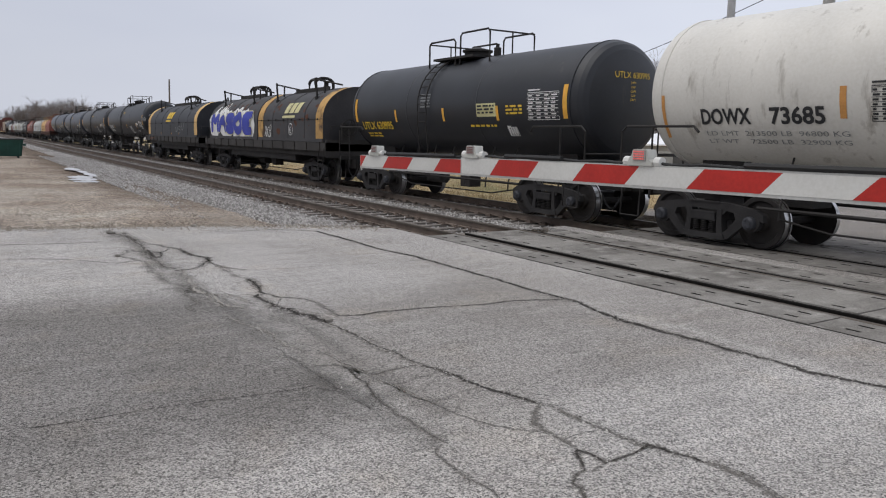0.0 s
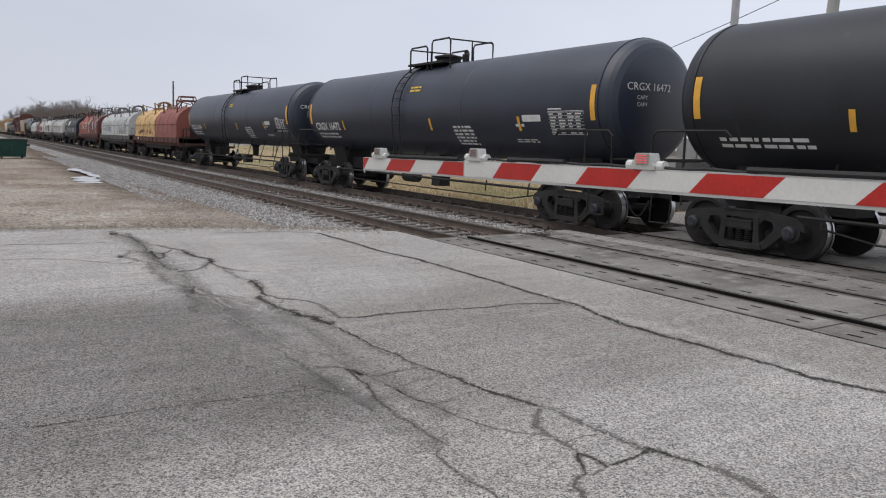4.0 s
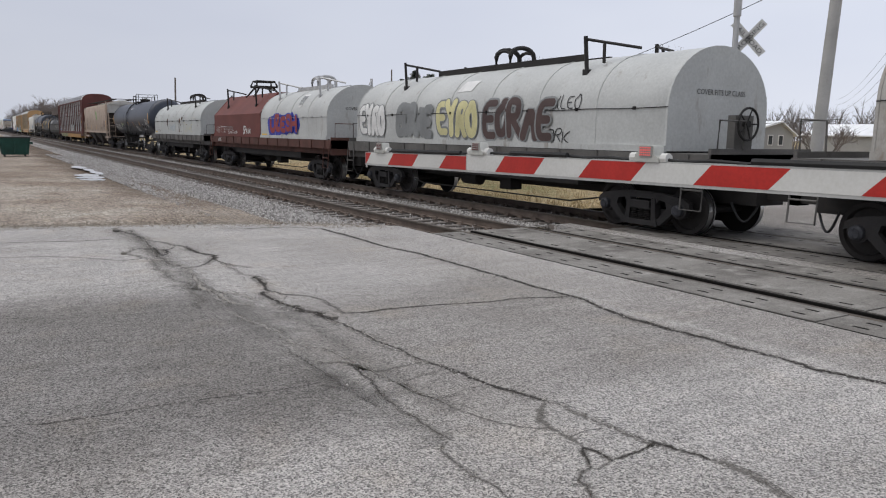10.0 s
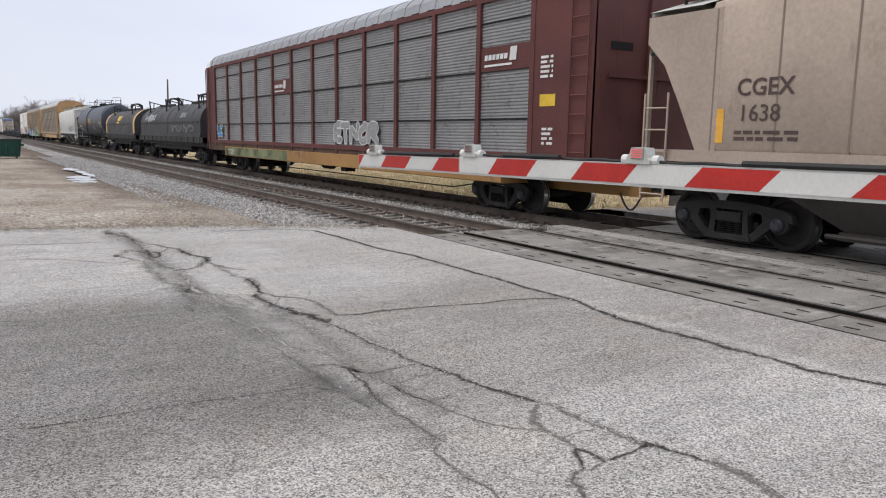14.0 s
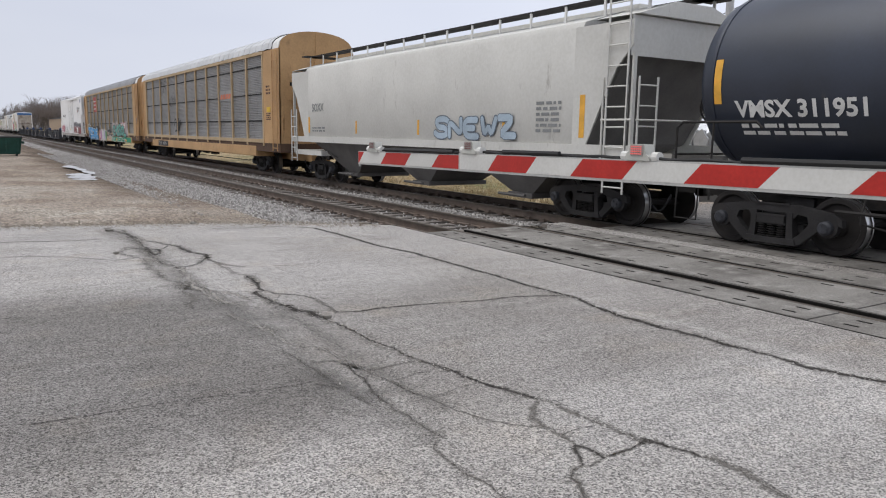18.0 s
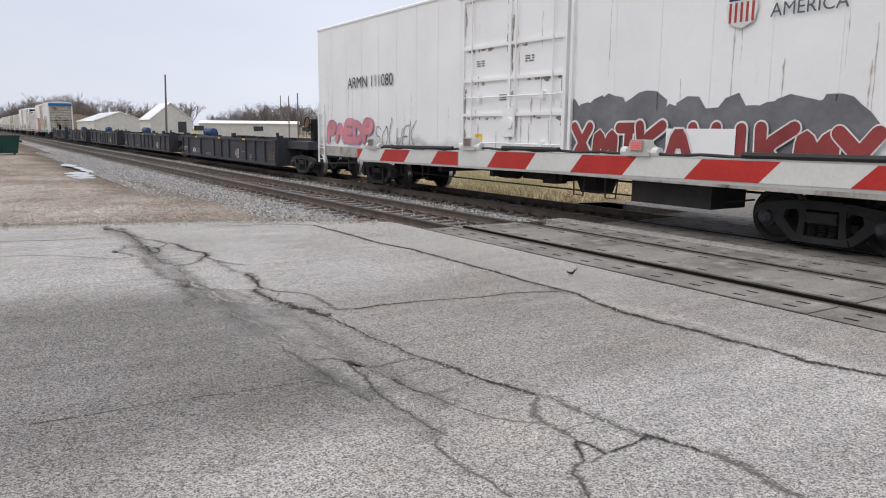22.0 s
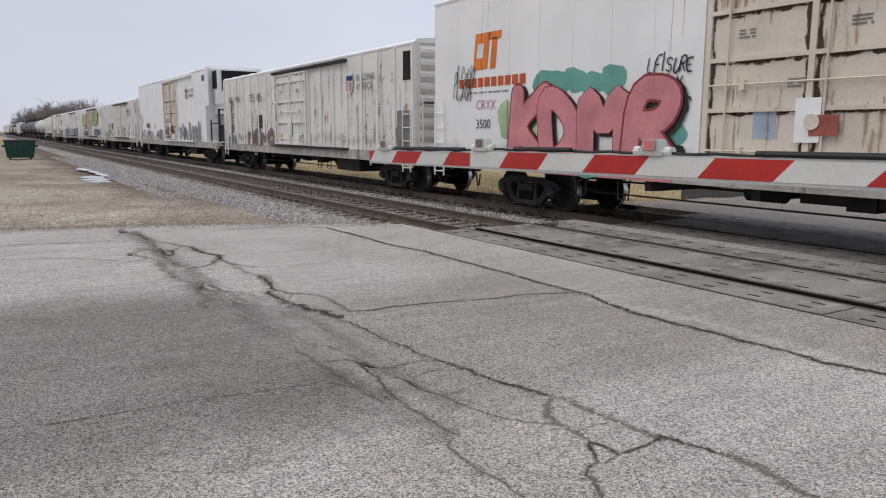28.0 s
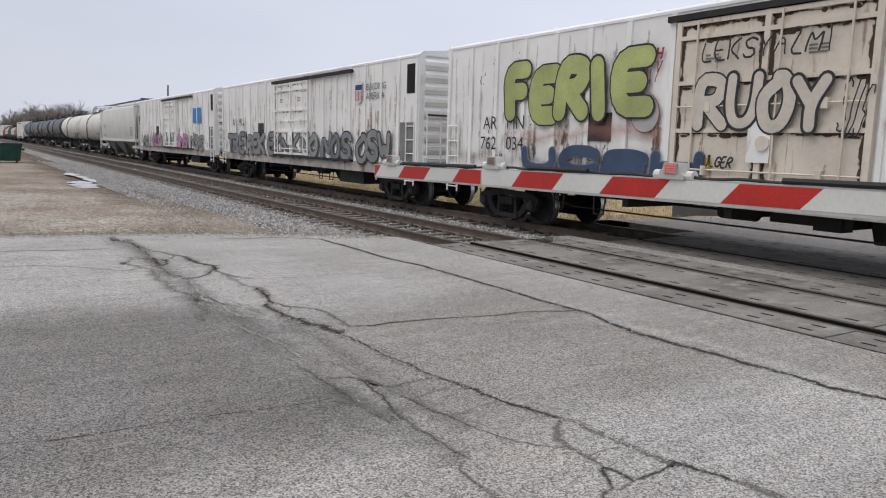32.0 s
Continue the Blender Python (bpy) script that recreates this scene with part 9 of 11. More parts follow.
# 12 black coil car
c, m, half, ((hd, at),) = coil("coil car with a single black cover and white lettering", 132.6, 147.8, DECKB, ((134.1, 146.6, BLKCOIL, dict(seams=6)),), mark="IHB 167085", mark_mat=WHITEP)
blocks(138.2 - m, 2.5, 1.5, 0.6, 3, WHITEP, c, at, slant=0.25)
tag("WAFOOZLIFTAA", 142.2 - m, 2.75, 0.28, WHITEP, c, 51, width=3.0, stroke=0.025, hood=at)
tag("UTFAJMCZZSOLXABRY", 137.2 - m, 1.8, 0.36, WHITEP, c, 52, width=5.8, stroke=0.03, hood=at)
tag("ASVOE", 134.5 - m, 2.6, 0.3, PALEG, c, 54, width=1.0, stroke=0.05, hood=at)
tag("ONE", 135.7 - m, 2.6, 0.32, PALEG, c, 55, width=0.8, stroke=0.05, hood=at)
tag("YO", 136.6 - m, 2.85, 0.22, PALEG, c, 56, width=0.35, stroke=0.04, hood=at)
bubbles("SWUK", 134.4 - m, 1.65, 0.8, mat("dark_slate_spray", (0.06, 0.065, 0.075), 0.6), PALEG, c, 9, width=2.2, hood=at, fat=0.2, rim=0.1)
tag("ROUSOR", 136.7 - m, 1.9, 0.42, GRYP, c, 57, width=1.9, stroke=0.04, hood=at)
patch(134.7 - m, 135.3 - m, 1.62, 1.74, YELP, c, y=-HW - 0.006, name="placard")
bubbles("DDBO", 142.8 - m, 1.62, 0.5, BLKCOIL, WHITEP, c, 58, width=1.7, hood=at, fat=0.2, rim=0.08)
tag("SAB", 142.0 - m, 1.95, 0.3, WHITEP, c, 59, width=0.8, stroke=0.03, hood=at)
end_lettering("IHB", -0.2, 2.95, 0.2, WHITEP, c, 146.604 - m)
end_lettering("167000-167199", 0.0, 2.76, 0.08, WHITEP, c, 146.604 - m)
# 13 two pale covers
c, m, half, ((hd, at), (h2, at2)) = coil("coil car with two pale grey covers and a black-outlined piece", 115.3, 132.6, DECKG,
                                         ((124.1, 130.85, WCOIL, {}), (117.2, 123.95, TANCOIL, {})), wheel_mat=mat("rust_orange_wheel", (0.3, 0.13, 0.06), 0.8))
shield(127.0 - m, 2.75, 0.62, c, 0, at)
bubbles("FRAYK", 124.8 - m, 1.68, 0.75, WCOIL, BLKP, c, 11, width=2.9, hood=at, fat=0.17, rim=0.16)
tag("XWX", 129.2 - m, 1.72, 0.5, WHITEP, c, 55, width=1.0, stroke=0.05, hood=at)
end_print(c, 130.85 - m)
shield(120.0 - m, 2.75, 0.62, c, 0, at2)
# 14 single white cover with four pieces
c, m, half, ((hd, at),) = coil("coil car with one long white cover and four sprayed pieces", 99.4, 115.3, DECKG, ((100.75, 113.55, WCOIL, dict(seams=7)),))
for body, x, w, fill, line in (("EYRO", 101.0, 1.7, WHITEP, GRYP), ("EORAE", 103.4, 2.0, GRYP, GRYP), ("EYRO", 105.7, 1.9, PALEY, GRYP), ("EORAE", 107.8, 2.6, BRNP, GRYP)):
    bubbles(body, x - m, 1.68, 1.05, fill, line, c, len(body) + int(w * 3), width=w, hood=at, fat=0.2, rim=0.07)
blocks(106.4 - m, 2.95, 0.8, 0.36, 1, WHITEP, c, at, slant=0.3)
tag("XLEO", 110.4 - m, 2.35, 0.32, BLKP, c, 58, width=0.9, stroke=0.025, hood=at)
tag("BRK", 110.2 - m, 1.66, 0.3, BLKP, c, 59, width=0.8, stroke=0.025, hood=at)
end_print(c, 113.55 - m)
# 15 brown angular cover and white cover
DKRED = mat("dark_red_paint", (0.15, 0.045, 0.036), 0.65, 0, 0.15, 1, 20, 0.1, (0.09, 0.035, 0.03), 0.3, 0.5)
c, m, half, ((hd, at), (h2, at2)) = coil("coil car with a dark red angular cover and a white cover", 82.35, 99.4, DECKR,
                                         ((91.1, 98.25, WCOIL, dict(rack=GREYP)), (83.75, 91.0, DKRED, dict(style="angular", top_gear="frame", seams=1, cable=False))), mark="60388", end_wheel=False)
shield(95.4 - m, 2.75, 0.7, c, 0, at)
cloud(92.2 - m, 1.68, 3.3, 0.85, 6, BLUEP, c, 14, hood=at, size=0.55)
bubbles("UZESH", 92.3 - m, 1.72, 0.78, CRIMP, BLUEP, c, 15, width=3.1, hood=at, lift=0.018, fat=0.26, rim=0.1)
end_print(c, 98.25 - m)
tag("SPAIN", 88.6 - m, 1.68, 0.32, WHITEP, c, 6, width=1.05, stroke=0.055, y=-HW - 0.012)
lettering("SOUTHERN", 85.7 - m, 1.85, 0.17, GRYP, c, y=-HW - 0.01, name="faded_lettering")
tag("KETTE", 84.2 - m, 1.72, 0.3, WHITEP, c, 61, width=1.6, stroke=0.025, y=-HW - 0.01)
tag("SOKENSI", 86.2 - m, 1.62, 0.2, WHITEP, c, 62, width=1.7, stroke=0.025, y=-HW - 0.01)
patch(91.2 - m, 91.9 - m, 1.58, 1.7, YELP, c, y=-HW - 0.006, name="placard")
# 16 pale coil car
PALESP = mat("pale_grey_spotted", (0.47, 0.485, 0.47), 0.55, 0, 0.08, 1, 20, 0.06, (0.2, 0.12, 0.08), 0.12)
c, m, half, ((hd, at),) = coil("coil car with one pale grey cover with rust spots", 66.95, 82.35, DECKG, ((68.75, 80.9, PALESP, dict(seams=6)),), mark="NS 167429", mark_mat=BLKP)
rnd = random.Random(16)
sp = Shape()
for x, z, q in [(72.6, 2.3, 0.34), (72.6, 2.75, 0.12), (75.9, 2.35, 0.3), (76.5, 2.5, 0.32), (76.2, 2.1, 0.16)] + [(rnd.uniform(69, 80.7), rnd.uniform(1.6, 3.3), 0.02 + 0.1 * rnd.random() ** 3) for k in range(60)]:
    vs, fs = blob(x - m, z, q, q * rnd.uniform(0.7, 1.3), rnd, 11)
    sp.add([at(a, b, 0.006 + 0.0003 * (len(sp.v) % 17)) for a, b, _ in vs], fs)
for x, z0, z1 in ((75.8, 1.6, 2.2), (75.85, 1.62, 1.9), (72.65, 2.0, 2.2)):
    sp.add([at(x - m + a, z, 0.012) for z in (z0, z1) for a in (-0.04, 0.04)], [(0, 1, 3, 2)])
tagged(part("rust_spot", sp, mat("dark_brown_rust_spot", (0.09, 0.05, 0.035), 0.9, 0, 0.4, 8, 40, 0.2, (0.2, 0.09, 0.05), 0.4), c, "", 0), kind="stuff")
streaks(c, 69 - m, 80.6 - m, 1.6, 3.2, 26, DIRTSTREAK, 16, wide=0.05, long=0.9, hood=at)
tag("CSAWE", 77.0 - m, 1.75, 0.5, PALEY, c, 63, width=2.0, stroke=0.02, hood=at)
tag("SIAMESE", 73.2 - m, 1.8, 0.36, mat("washed_blue_spray", (0.33, 0.42, 0.5), 0.6), c, 64, width=1.6, stroke=0.03, hood=at)
tag("FEB", 69.4 - m, 1.7, 0.3, GRYP, c, 65, width=0.9, stroke=0.02, hood=at)
patch(68.95 - m, 69.5 - m, 1.58, 1.7, YELP, c, y=-HW - 0.006, name="placard")
# 17 tank
c, lx = tank_car("dark blue-black tank car with white lettering and grey tags", 48.9, 66.95, 1.33, 2.66, NAVY, ends=0.62, text=("", WHITEP, None), belts=(-3.6, -0.9, 1.5, 4.0))
TK = (1.33, 2.66)
lettering("CRGX", -7.03, 2.0, 0.24, WHITEP, c, tank=TK, fat=0.014, width=0.92, name="reporting_mark")
lettering("16096", -5.87, 2.0, 0.24, WHITEP, c, tank=TK, fat=0.014, width=0.95, name="reporting_number")
bars(-7.0, 1.9, 2.1, 0.22, 2, WHITEP, c, TK, seed=31)
patch(-4.35, -4.05, 1.98, 2.26, WHITEP, c, TK, name="stencil_box")
patch(-4.32, -4.08, 2.01, 2.23, NAVY, c, TK, name="stencil_ground", lift=0.012)
lettering("C", -4.26, 2.05, 0.12, WHITEP, c, tank=(1.334, 2.66), name="stencil_letter")
patch(-3.97, -3.2, 1.98, 2.26, PALEG, c, TK, name="placard")
bars(-3.93, 2.1, 0.7, 0.1, 1, BLKP, c, (1.336, 2.66), seed=6)
bubbles("SEGMC", -3.9, 1.32, 0.85, mat("dark_slate_spray", (0.06, 0.065, 0.075), 0.6), GRYP, c, 65, tank=TK, width=4.6, fat=0.2, rim=0.1)
bars(0, 3.55, 1.0, 0.2, 2, WHITEP, c, TK, seed=30)
# 18 tan hopper
HOPE = mat("pale_grey_hopper_end", (0.5, 0.49, 0.46), 0.7, 0, 0.1, 0.8, 15, 0.06, (0.3, 0.26, 0.22), 0.4, 0.8)
HOPT = mat("dusty_tan_hopper_paint", (0.43, 0.345, 0.28), 0.7, 0, 0.12, 0.7, 15, 0.08, (0.3, 0.22, 0.17), 0.4, 0.7)
c, L, hw = hopper_car("dusty tan covered hopper car with a round green emblem", 31.0, 48.9, HOPT, mat("shaded_hopper_underside", (0.05, 0.043, 0.04), 0.85), "CGEX", BRNP, HOPE)
lettering("1638", -L + 0.85, 2.1, 0.26, BRNP, c, y=-hw - 0.008, name="reporting_number")
ring = Shape()
for k in range(20):
    a, b = 2 * math.pi * k / 20 + 0.5, 2 * math.pi * (k + 0.9) / 20 + 0.5
    ring.add([(1.0 + r * math.cos(q) * 0.44, -hw - 0.01, 3.09 + r * math.sin(q) * 0.44) for r, q in ((0.3, a), (1.0, a), (1.0, b), (0.3, b))], [(0, 1, 2, 3)])
part("round_emblem", ring, mat("faded_green_emblem", (0.12, 0.3, 0.08), 0.65), c, "", 0)
bars(0.8, 3.14, 0.4, 0.14, 2, PALEG, c, y=-hw - 0.008, seed=3)
patch(4.3, 4.6, 1.75, 2.0, BRNP, c, y=-hw - 0.005, name="stencil_box")
scribble(5.2, 1.7, 1.0, 0.45, GRYP, c, 71, 5, 0.025, y=-hw)
# 19 maroon autorack
PANG = mat("galvanised_panel", (0.33, 0.33, 0.33), 0.55, 0.25, 0.2, 0.5, 12, 0.1, (0.14, 0.125, 0.11), 0.5, -0.5)
MARP = mat("maroon_post_paint", (0.12, 0.04, 0.035), 0.7, 0, 0.2, 1, 20, 0.1, (0.07, 0.04, 0.035), 0.3)
DECKY = mat("stained_yellow_deck", (0.36, 0.2, 0.07), 0.7, 0, 0.2, 0.6, 20, 0.1, (0.09, 0.07, 0.055), 0.5)
ROOFG = mat("grey_steel_roof", (0.34, 0.345, 0.36), 0.5, 0.3, 0.1, 1, 15, 0.08)
ROOFW = mat("white_steel_roof", (0.62, 0.63, 0.64), 0.5, 0.1, 0.08, 1, 15, 0.08)
c, bl, hw, x0, w = autorack("autorack with grey corrugated panels and maroon posts", 1.9, 31.0, PANG, MARP, DECKY, ROOFG, MARP, 1.4, 1.9, 12)
for k in (4, 11):
    patch(x0 + k * w + 0.1, x0 + (k + 1) * w - 0.1, 3.3, 3.85, MARP, c, y=-hw + 0.03, name="sign_board")
    blocks(x0 + k * w + 0.25, 3.55, 0.9, 0.12, 6, WHITEP, c, y=-hw + 0.015)
    blocks(x0 + k * w + 0.25, 3.4, 1.3, 0.05, 1, WHITEP, c, y=-hw + 0.015)
    blocks(x0 + k * w + 1.2, 3.5, 0.3, 0.3, 1, WHITEP, c, y=-hw + 0.015)
bubbles("ETNOR", x0 + 6.9 * w, 1.5, 0.75, PANG, WHITEP, c, 17, width=3.2, y=-hw + 0.0, fat=0.26)
bars(bl - 1.6, 3.5, 0.4, 0.5, 5, WHITEP, c, y=-hw - 0.003, seed=171, name="data_stencil")
patch(bl - 1.6, bl - 1.1, 2.45, 2.7, YELP, c, y=-hw - 0.003, name="placard")
bars(bl - 1.5, 2.0, 0.35, 0.4, 4, WHITEP, c, y=-hw - 0.003, seed=172, name="data_stencil")
bubbles("LE", x0 + 0.3, 1.6, 0.6, SKYP, PALEY, c, 18, width=0.9, y=-hw)
patch(-bl + 3, -bl + 11, 0.76, 1.12, mat("green_black_piece", (0.18, 0.2, 0.1), 0.7, 0, 0.5, 1.2, 10, 0.05, (0.02, 0.02, 0.02), 0.6), c, y=-hw - 0.003, name="sprayed_sill")
lettering("TTGX", -bl + 3.4, 0.82, 0.22, WHITEP, c, y=-hw - 0.006, name="reporting_mark")
# 20 coil car of two dull covers, 21 banded
c, half = coil_car("coil car with two dull dark covers and faded lettering", -16.4, 1.9, DECKB)
hd, at = cover(c, 0.15, half - 1.3, BRNCOIL, seams=4)
blocks(3.3, 2.65, 1.2, 0.32, 3, GRYP, c, at)
hd, at = cover(c, -half + 1.1, 0.1, BRNCOIL, seams=4)
bubbles("IMESO", -half + 2.2, 2.5, 0.5, GRYP, WHITEP, c, 19, width=3.6, hood=at)
scribble(1.0, 1.75, 5.4, 0.5, GRYP, c, 73, 10, 0.05, hood=at)
banded(-32.2, -16.4, -30.8, -17.7, True)
# 22 tank
c, lx = tank_car("glossy blue-black tank car with a full-length top walkway", -50.35, -32.2, 1.5, 2.74, NAVY, ends=0.6, text=("VMSX 311951", WHITEP, None), belts=(-4.6, -2.3, 0.9, 3.4), walkway=True)
patch(-0.1, 0.85, 2.55, 2.95, YELP, c, (1.5, 2.74), name="placard")
bars(0.0, 2.88, 0.75, 0.26, 3, BLKP, c, (1.508, 2.74), seed=14)
# 23 pale hopper
HOPW = mat("pale_grey_hopper_paint", (0.64, 0.635, 0.6), 0.65, 0, 0.07, 0.7, 15, 0.06, (0.33, 0.31, 0.28), 0.3, 0.8)
c, L, hw = hopper_car("pale grey covered hopper car with a sprayed piece", -68.4, -50.35, HOPW, mat("shaded_grey_underside", (0.13, 0.125, 0.12), 0.8), "SOXX", GRYP, HOPW, True)
bubbles("SNEWZ", 1.6, 1.66, 0.6, mat("pale_blue_spray", (0.38, 0.47, 0.55), 0.6), mat("slate_spray", (0.13, 0.16, 0.2), 0.6), c, 23, width=3.5, y=-hw)
# 24 tan-posted autorack
TANP = mat("dull_orange_tan_paint", (0.5, 0.31, 0.15), 0.65, 0, 0.14, 0.8, 15, 0.1, (0.25, 0.15, 0.08), 0.35, 0.6)
TANL = mat("pale_tan_post_paint", (0.47, 0.35, 0.21), 0.65, 0, 0.12, 1, 15, 0.1, (0.3, 0.2, 0.11), 0.3, 0.5)
c, bl, hw, x0, w = autorack("autorack with grey panels, tan posts and a white roof", -96.6, -68.4, PANG, TANL, TANP, ROOFW, TANP, 1.4, 1.9, 11, 0.07)
patch(x0 + 8 * w + 0.1, x0 + 9 * w - 0.1, 3.15, 3.62, PANG, c, y=-hw + 0.03, name="sign_board")
blocks(x0 + 8 * w + 0.25, 3.24, 1.7, 0.22, 4, mat("faded_orange_script", (0.6, 0.2, 0.12), 0.6), c, y=-hw + 0.015, slant=0.5)
scribble(x0 + 3 * w + 0.2, 3.1, 1.5, 0.7, BLKP, c, 81, 4, 0.03, y=-hw + 0.02)
scribble(x0 + 3.7 * w, 1.6, 1.4, 0.9, BLKP, c, 82, 3, 0.09, y=-hw + 0.0)
scribble(x0 + 2 * w, 3.9, 1.6, 0.8, BLKP, c, 83, 4, 0.03, y=-hw + 0.02)
patch(-bl + 4.7, -bl + 7.4, 0.78, 1.1, BLKP, c, y=-hw - 0.003, name="mark_ground")
lettering("TTGX", -bl + 4.9, 0.84, 0.2, WHITEP, c, y=-hw - 0.008, name="reporting_mark")
lettering("941114", -bl + 6.1, 0.84, 0.2, WHITEP, c, y=-hw - 0.008, name="reporting_number")
patch(bl - 1.45, bl - 1.0, 2.55, 2.75, YELP, c, y=-hw - 0.005, name="placard")
bars(bl - 1.5, 2.5, 0.5, 0.3, 4, DKBRN, c, y=-hw - 0.002, seed=25)
bars(bl - 1.5, 3.6, 0.5, 0.4, 3, DKBRN, c, y=-hw - 0.002, seed=24)
# 25 autorack with red sign
PAND = mat("dark_galvanised_panel", (0.28, 0.27, 0.25), 0.6, 0.2, 0.2, 0.5, 12, 0.1, (0.11, 0.1, 0.09), 0.5, -0.5)
c, bl, hw, x0, w = autorack("autorack with dark grey panels, a red sign and bright graffiti", -125.6, -96.6, PAND, TANL, TANP, ROOFG, TANP, 1.4, 1.9, 11, 0.09)
patch(x0 + 2 * w + 0.1, x0 + 3 * w - 0.1, 3.3, 4.65, LOGOR, c, y=-hw + 0.03, name="sign_board")
for k in range(3):
    blocks(x0 + 2 * w + 0.25, 4.2 - 0.35 * k, 1.3 - 0.1 * k, 0.15, 7, WHITEP, c, y=-hw + 0.015, slant=0)
BLUEG = mat("bright_blue_spray_paint", (0.06, 0.3, 0.6), 0.6)
patch(-bl + 3.0, x0 + 6.9, 0.75, 1.15, BLUEG, c, y=-hw - 0.003, name="sprayed_sill")
cloud(x0 + 0.4, 1.35, 6.6, 0.6, 10, BLKP, c, 21, y=-hw - 0.016, size=0.8)
bubbles("TECRE", x0 + 0.6, 0.8, 1.05, BLUEG, WHITEP, c, 8, width=6.2, y=-hw - 0.02, lift=0.022, fat=0.3, rim=0.06)
tag("SHOEGELSOFKNS", x0 + 0.25, 2.0, 0.2, WHITEP, c, 22, width=2.2, stroke=0.035, y=-hw - 0.01)
for k, (fill, line) in enumerate(((mat("salmon_spray_paint", (0.55, 0.27, 0.2), 0.6), BLKP), (MAUVEP, WHITEP), (mat("grey_white_spray", (0.5, 0.5, 0.48), 0.6), WHITEP), (mat("pale_lilac_spray", (0.4, 0.38, 0.5), 0.6), WHITEP), (mat("leaf_green_spray", (0.13, 0.25, 0.1), 0.6), WHITEP))):
    xx = x0 + 7.2 + 0.95 * k
    vs, fs = blob(xx + 0.45, 1.2, 1.05, 1.12, random.Random(k), 20)
    part("piece_outline", Shape().add(on_side(vs, 0, 0, -hw - 0.02, None, 0.004 + 0.003 * k), fs), line, c, "", 0)
    vs, fs = blob(xx + 0.45, 1.2, 0.88, 0.97, random.Random(k), 20)
    part("piece_fill", Shape().add(on_side(vs, 0, 0, -hw - 0.02, None, 0.0055 + 0.003 * k), fs), fill, c, "", 0)
tag("LOVERSGAP", x0 + 12.1, 0.8, 0.42, WHITEP, c, 23, width=2.6, stroke=0.05, y=-hw - 0.012)
bubbles("HM", x0 + 12.6, 1.2, 0.7, BLKP, WHITEP, c, 24, width=1.5, y=-hw - 0.02, fat=0.3, rim=0.08)
cloud(x0 + 15.0, 1.3, 6.6, 1.0, 11, mat("grey_pink_spray_ground", (0.42, 0.36, 0.35), 0.7), c, 25, y=-hw - 0.012, size=0.5)
bubbles("CHOSOL", x0 + 15.2, 1.15, 0.95, TEALP, BLKP, c, 26, width=6.0, y=-hw - 0.024, lift=0.02, fat=0.26, rim=0.08)
bubbles("OQB", x0 + 18.6, 1.75, 0.5, WHITEP, PINKP, c, 27, width=2.4, y=-hw - 0.012, fat=0.2, rim=0.2)
patch(x0 + 14.2, bl - 3.2, 0.76, 1.13, GRNP, c, y=-hw - 0.003, name="sprayed_sill")
tag("SOLKUESOMK", x0 + 14.5, 0.76, 0.36, WHITEP, c, 28, width=6.4, stroke=0.05, y=-hw - 0.006)
for x in (8.4, 12.0, 16.4, 20.6):
    patch(x0 + x, x0 + x + 0.5, 0.82, 0.98, YELL, c, y=-hw - 0.016, name="reflector")
patch(-bl + 4.2, -bl + 6.6, 0.8, 1.1, BLKP, c, y=-hw - 0.006, name="mark_ground")
lettering("TTGX  988287", -bl + 4.3, 0.86, 0.19, WHITEP, c, y=-hw - 0.011, name="reporting_mark")
tag("SMAR", bl - 1.0, 2.2, 0.6, GRYP, c, 29, width=0.8, stroke=0.05, y=-hw - 0.008)
tag("DOTOY", -bl + 0.25, 1.9, 0.35, BRNP, c, 30, width=0.9, stroke=0.03, y=-hw - 0.008)
# refrigerator cars
WCLEAN = mat("clean_white_reefer_paint", (0.88, 0.88, 0.87), 0.5, 0, 0.04, 0.7, 15, 0.03, (0.55, 0.52, 0.47), 0.2, 0.9)
WDIRT = mat("dirty_white_reefer_paint", (0.85, 0.84, 0.815), 0.6, 0, 0.08, 0.8, 15, 0.05, (0.42, 0.35, 0.29), 0.38, 0.88)
WRUST = mat("rust_streaked_white_paint", (0.76, 0.745, 0.715), 0.6, 0, 0.08, 0.8, 15, 0.06, (0.33, 0.19, 0.11), 0.32, 0.92)
WPINK = mat("bright_white_reefer_paint", (0.86, 0.855, 0.84), 0.5, 0, 0.05, 0.7, 15, 0.04, (0.5, 0.4, 0.3), 0.2, 0.92)
ROOFR = mat("white_reefer_roof", (0.82, 0.825, 0.83), 0.5, 0, 0.06, 1, 15, 0.06)
RENDM = mat("grimy_end_paint", (0.5, 0.45, 0.39), 0.7, 0, 0.12, 0.9, 15, 0.1, (0.17, 0.1, 0.065), 0.62)


def union(x, z, c, hw):
    shield(x, z, 0.72, c, -hw - 0.032)
    lettering("BUILDING", x + 0.5, z + 0.4, 0.2, mat("slate_lettering", (0.1, 0.11, 0.13), 0.6), c, y=-hw - 0.03, name="slogan")
    lettering("AMERICA", x + 0.5, z + 0.12, 0.2, mat("slate_lettering", (0.1, 0.11, 0.13), 0.6), c, y=-hw - 0.03, name="slogan")


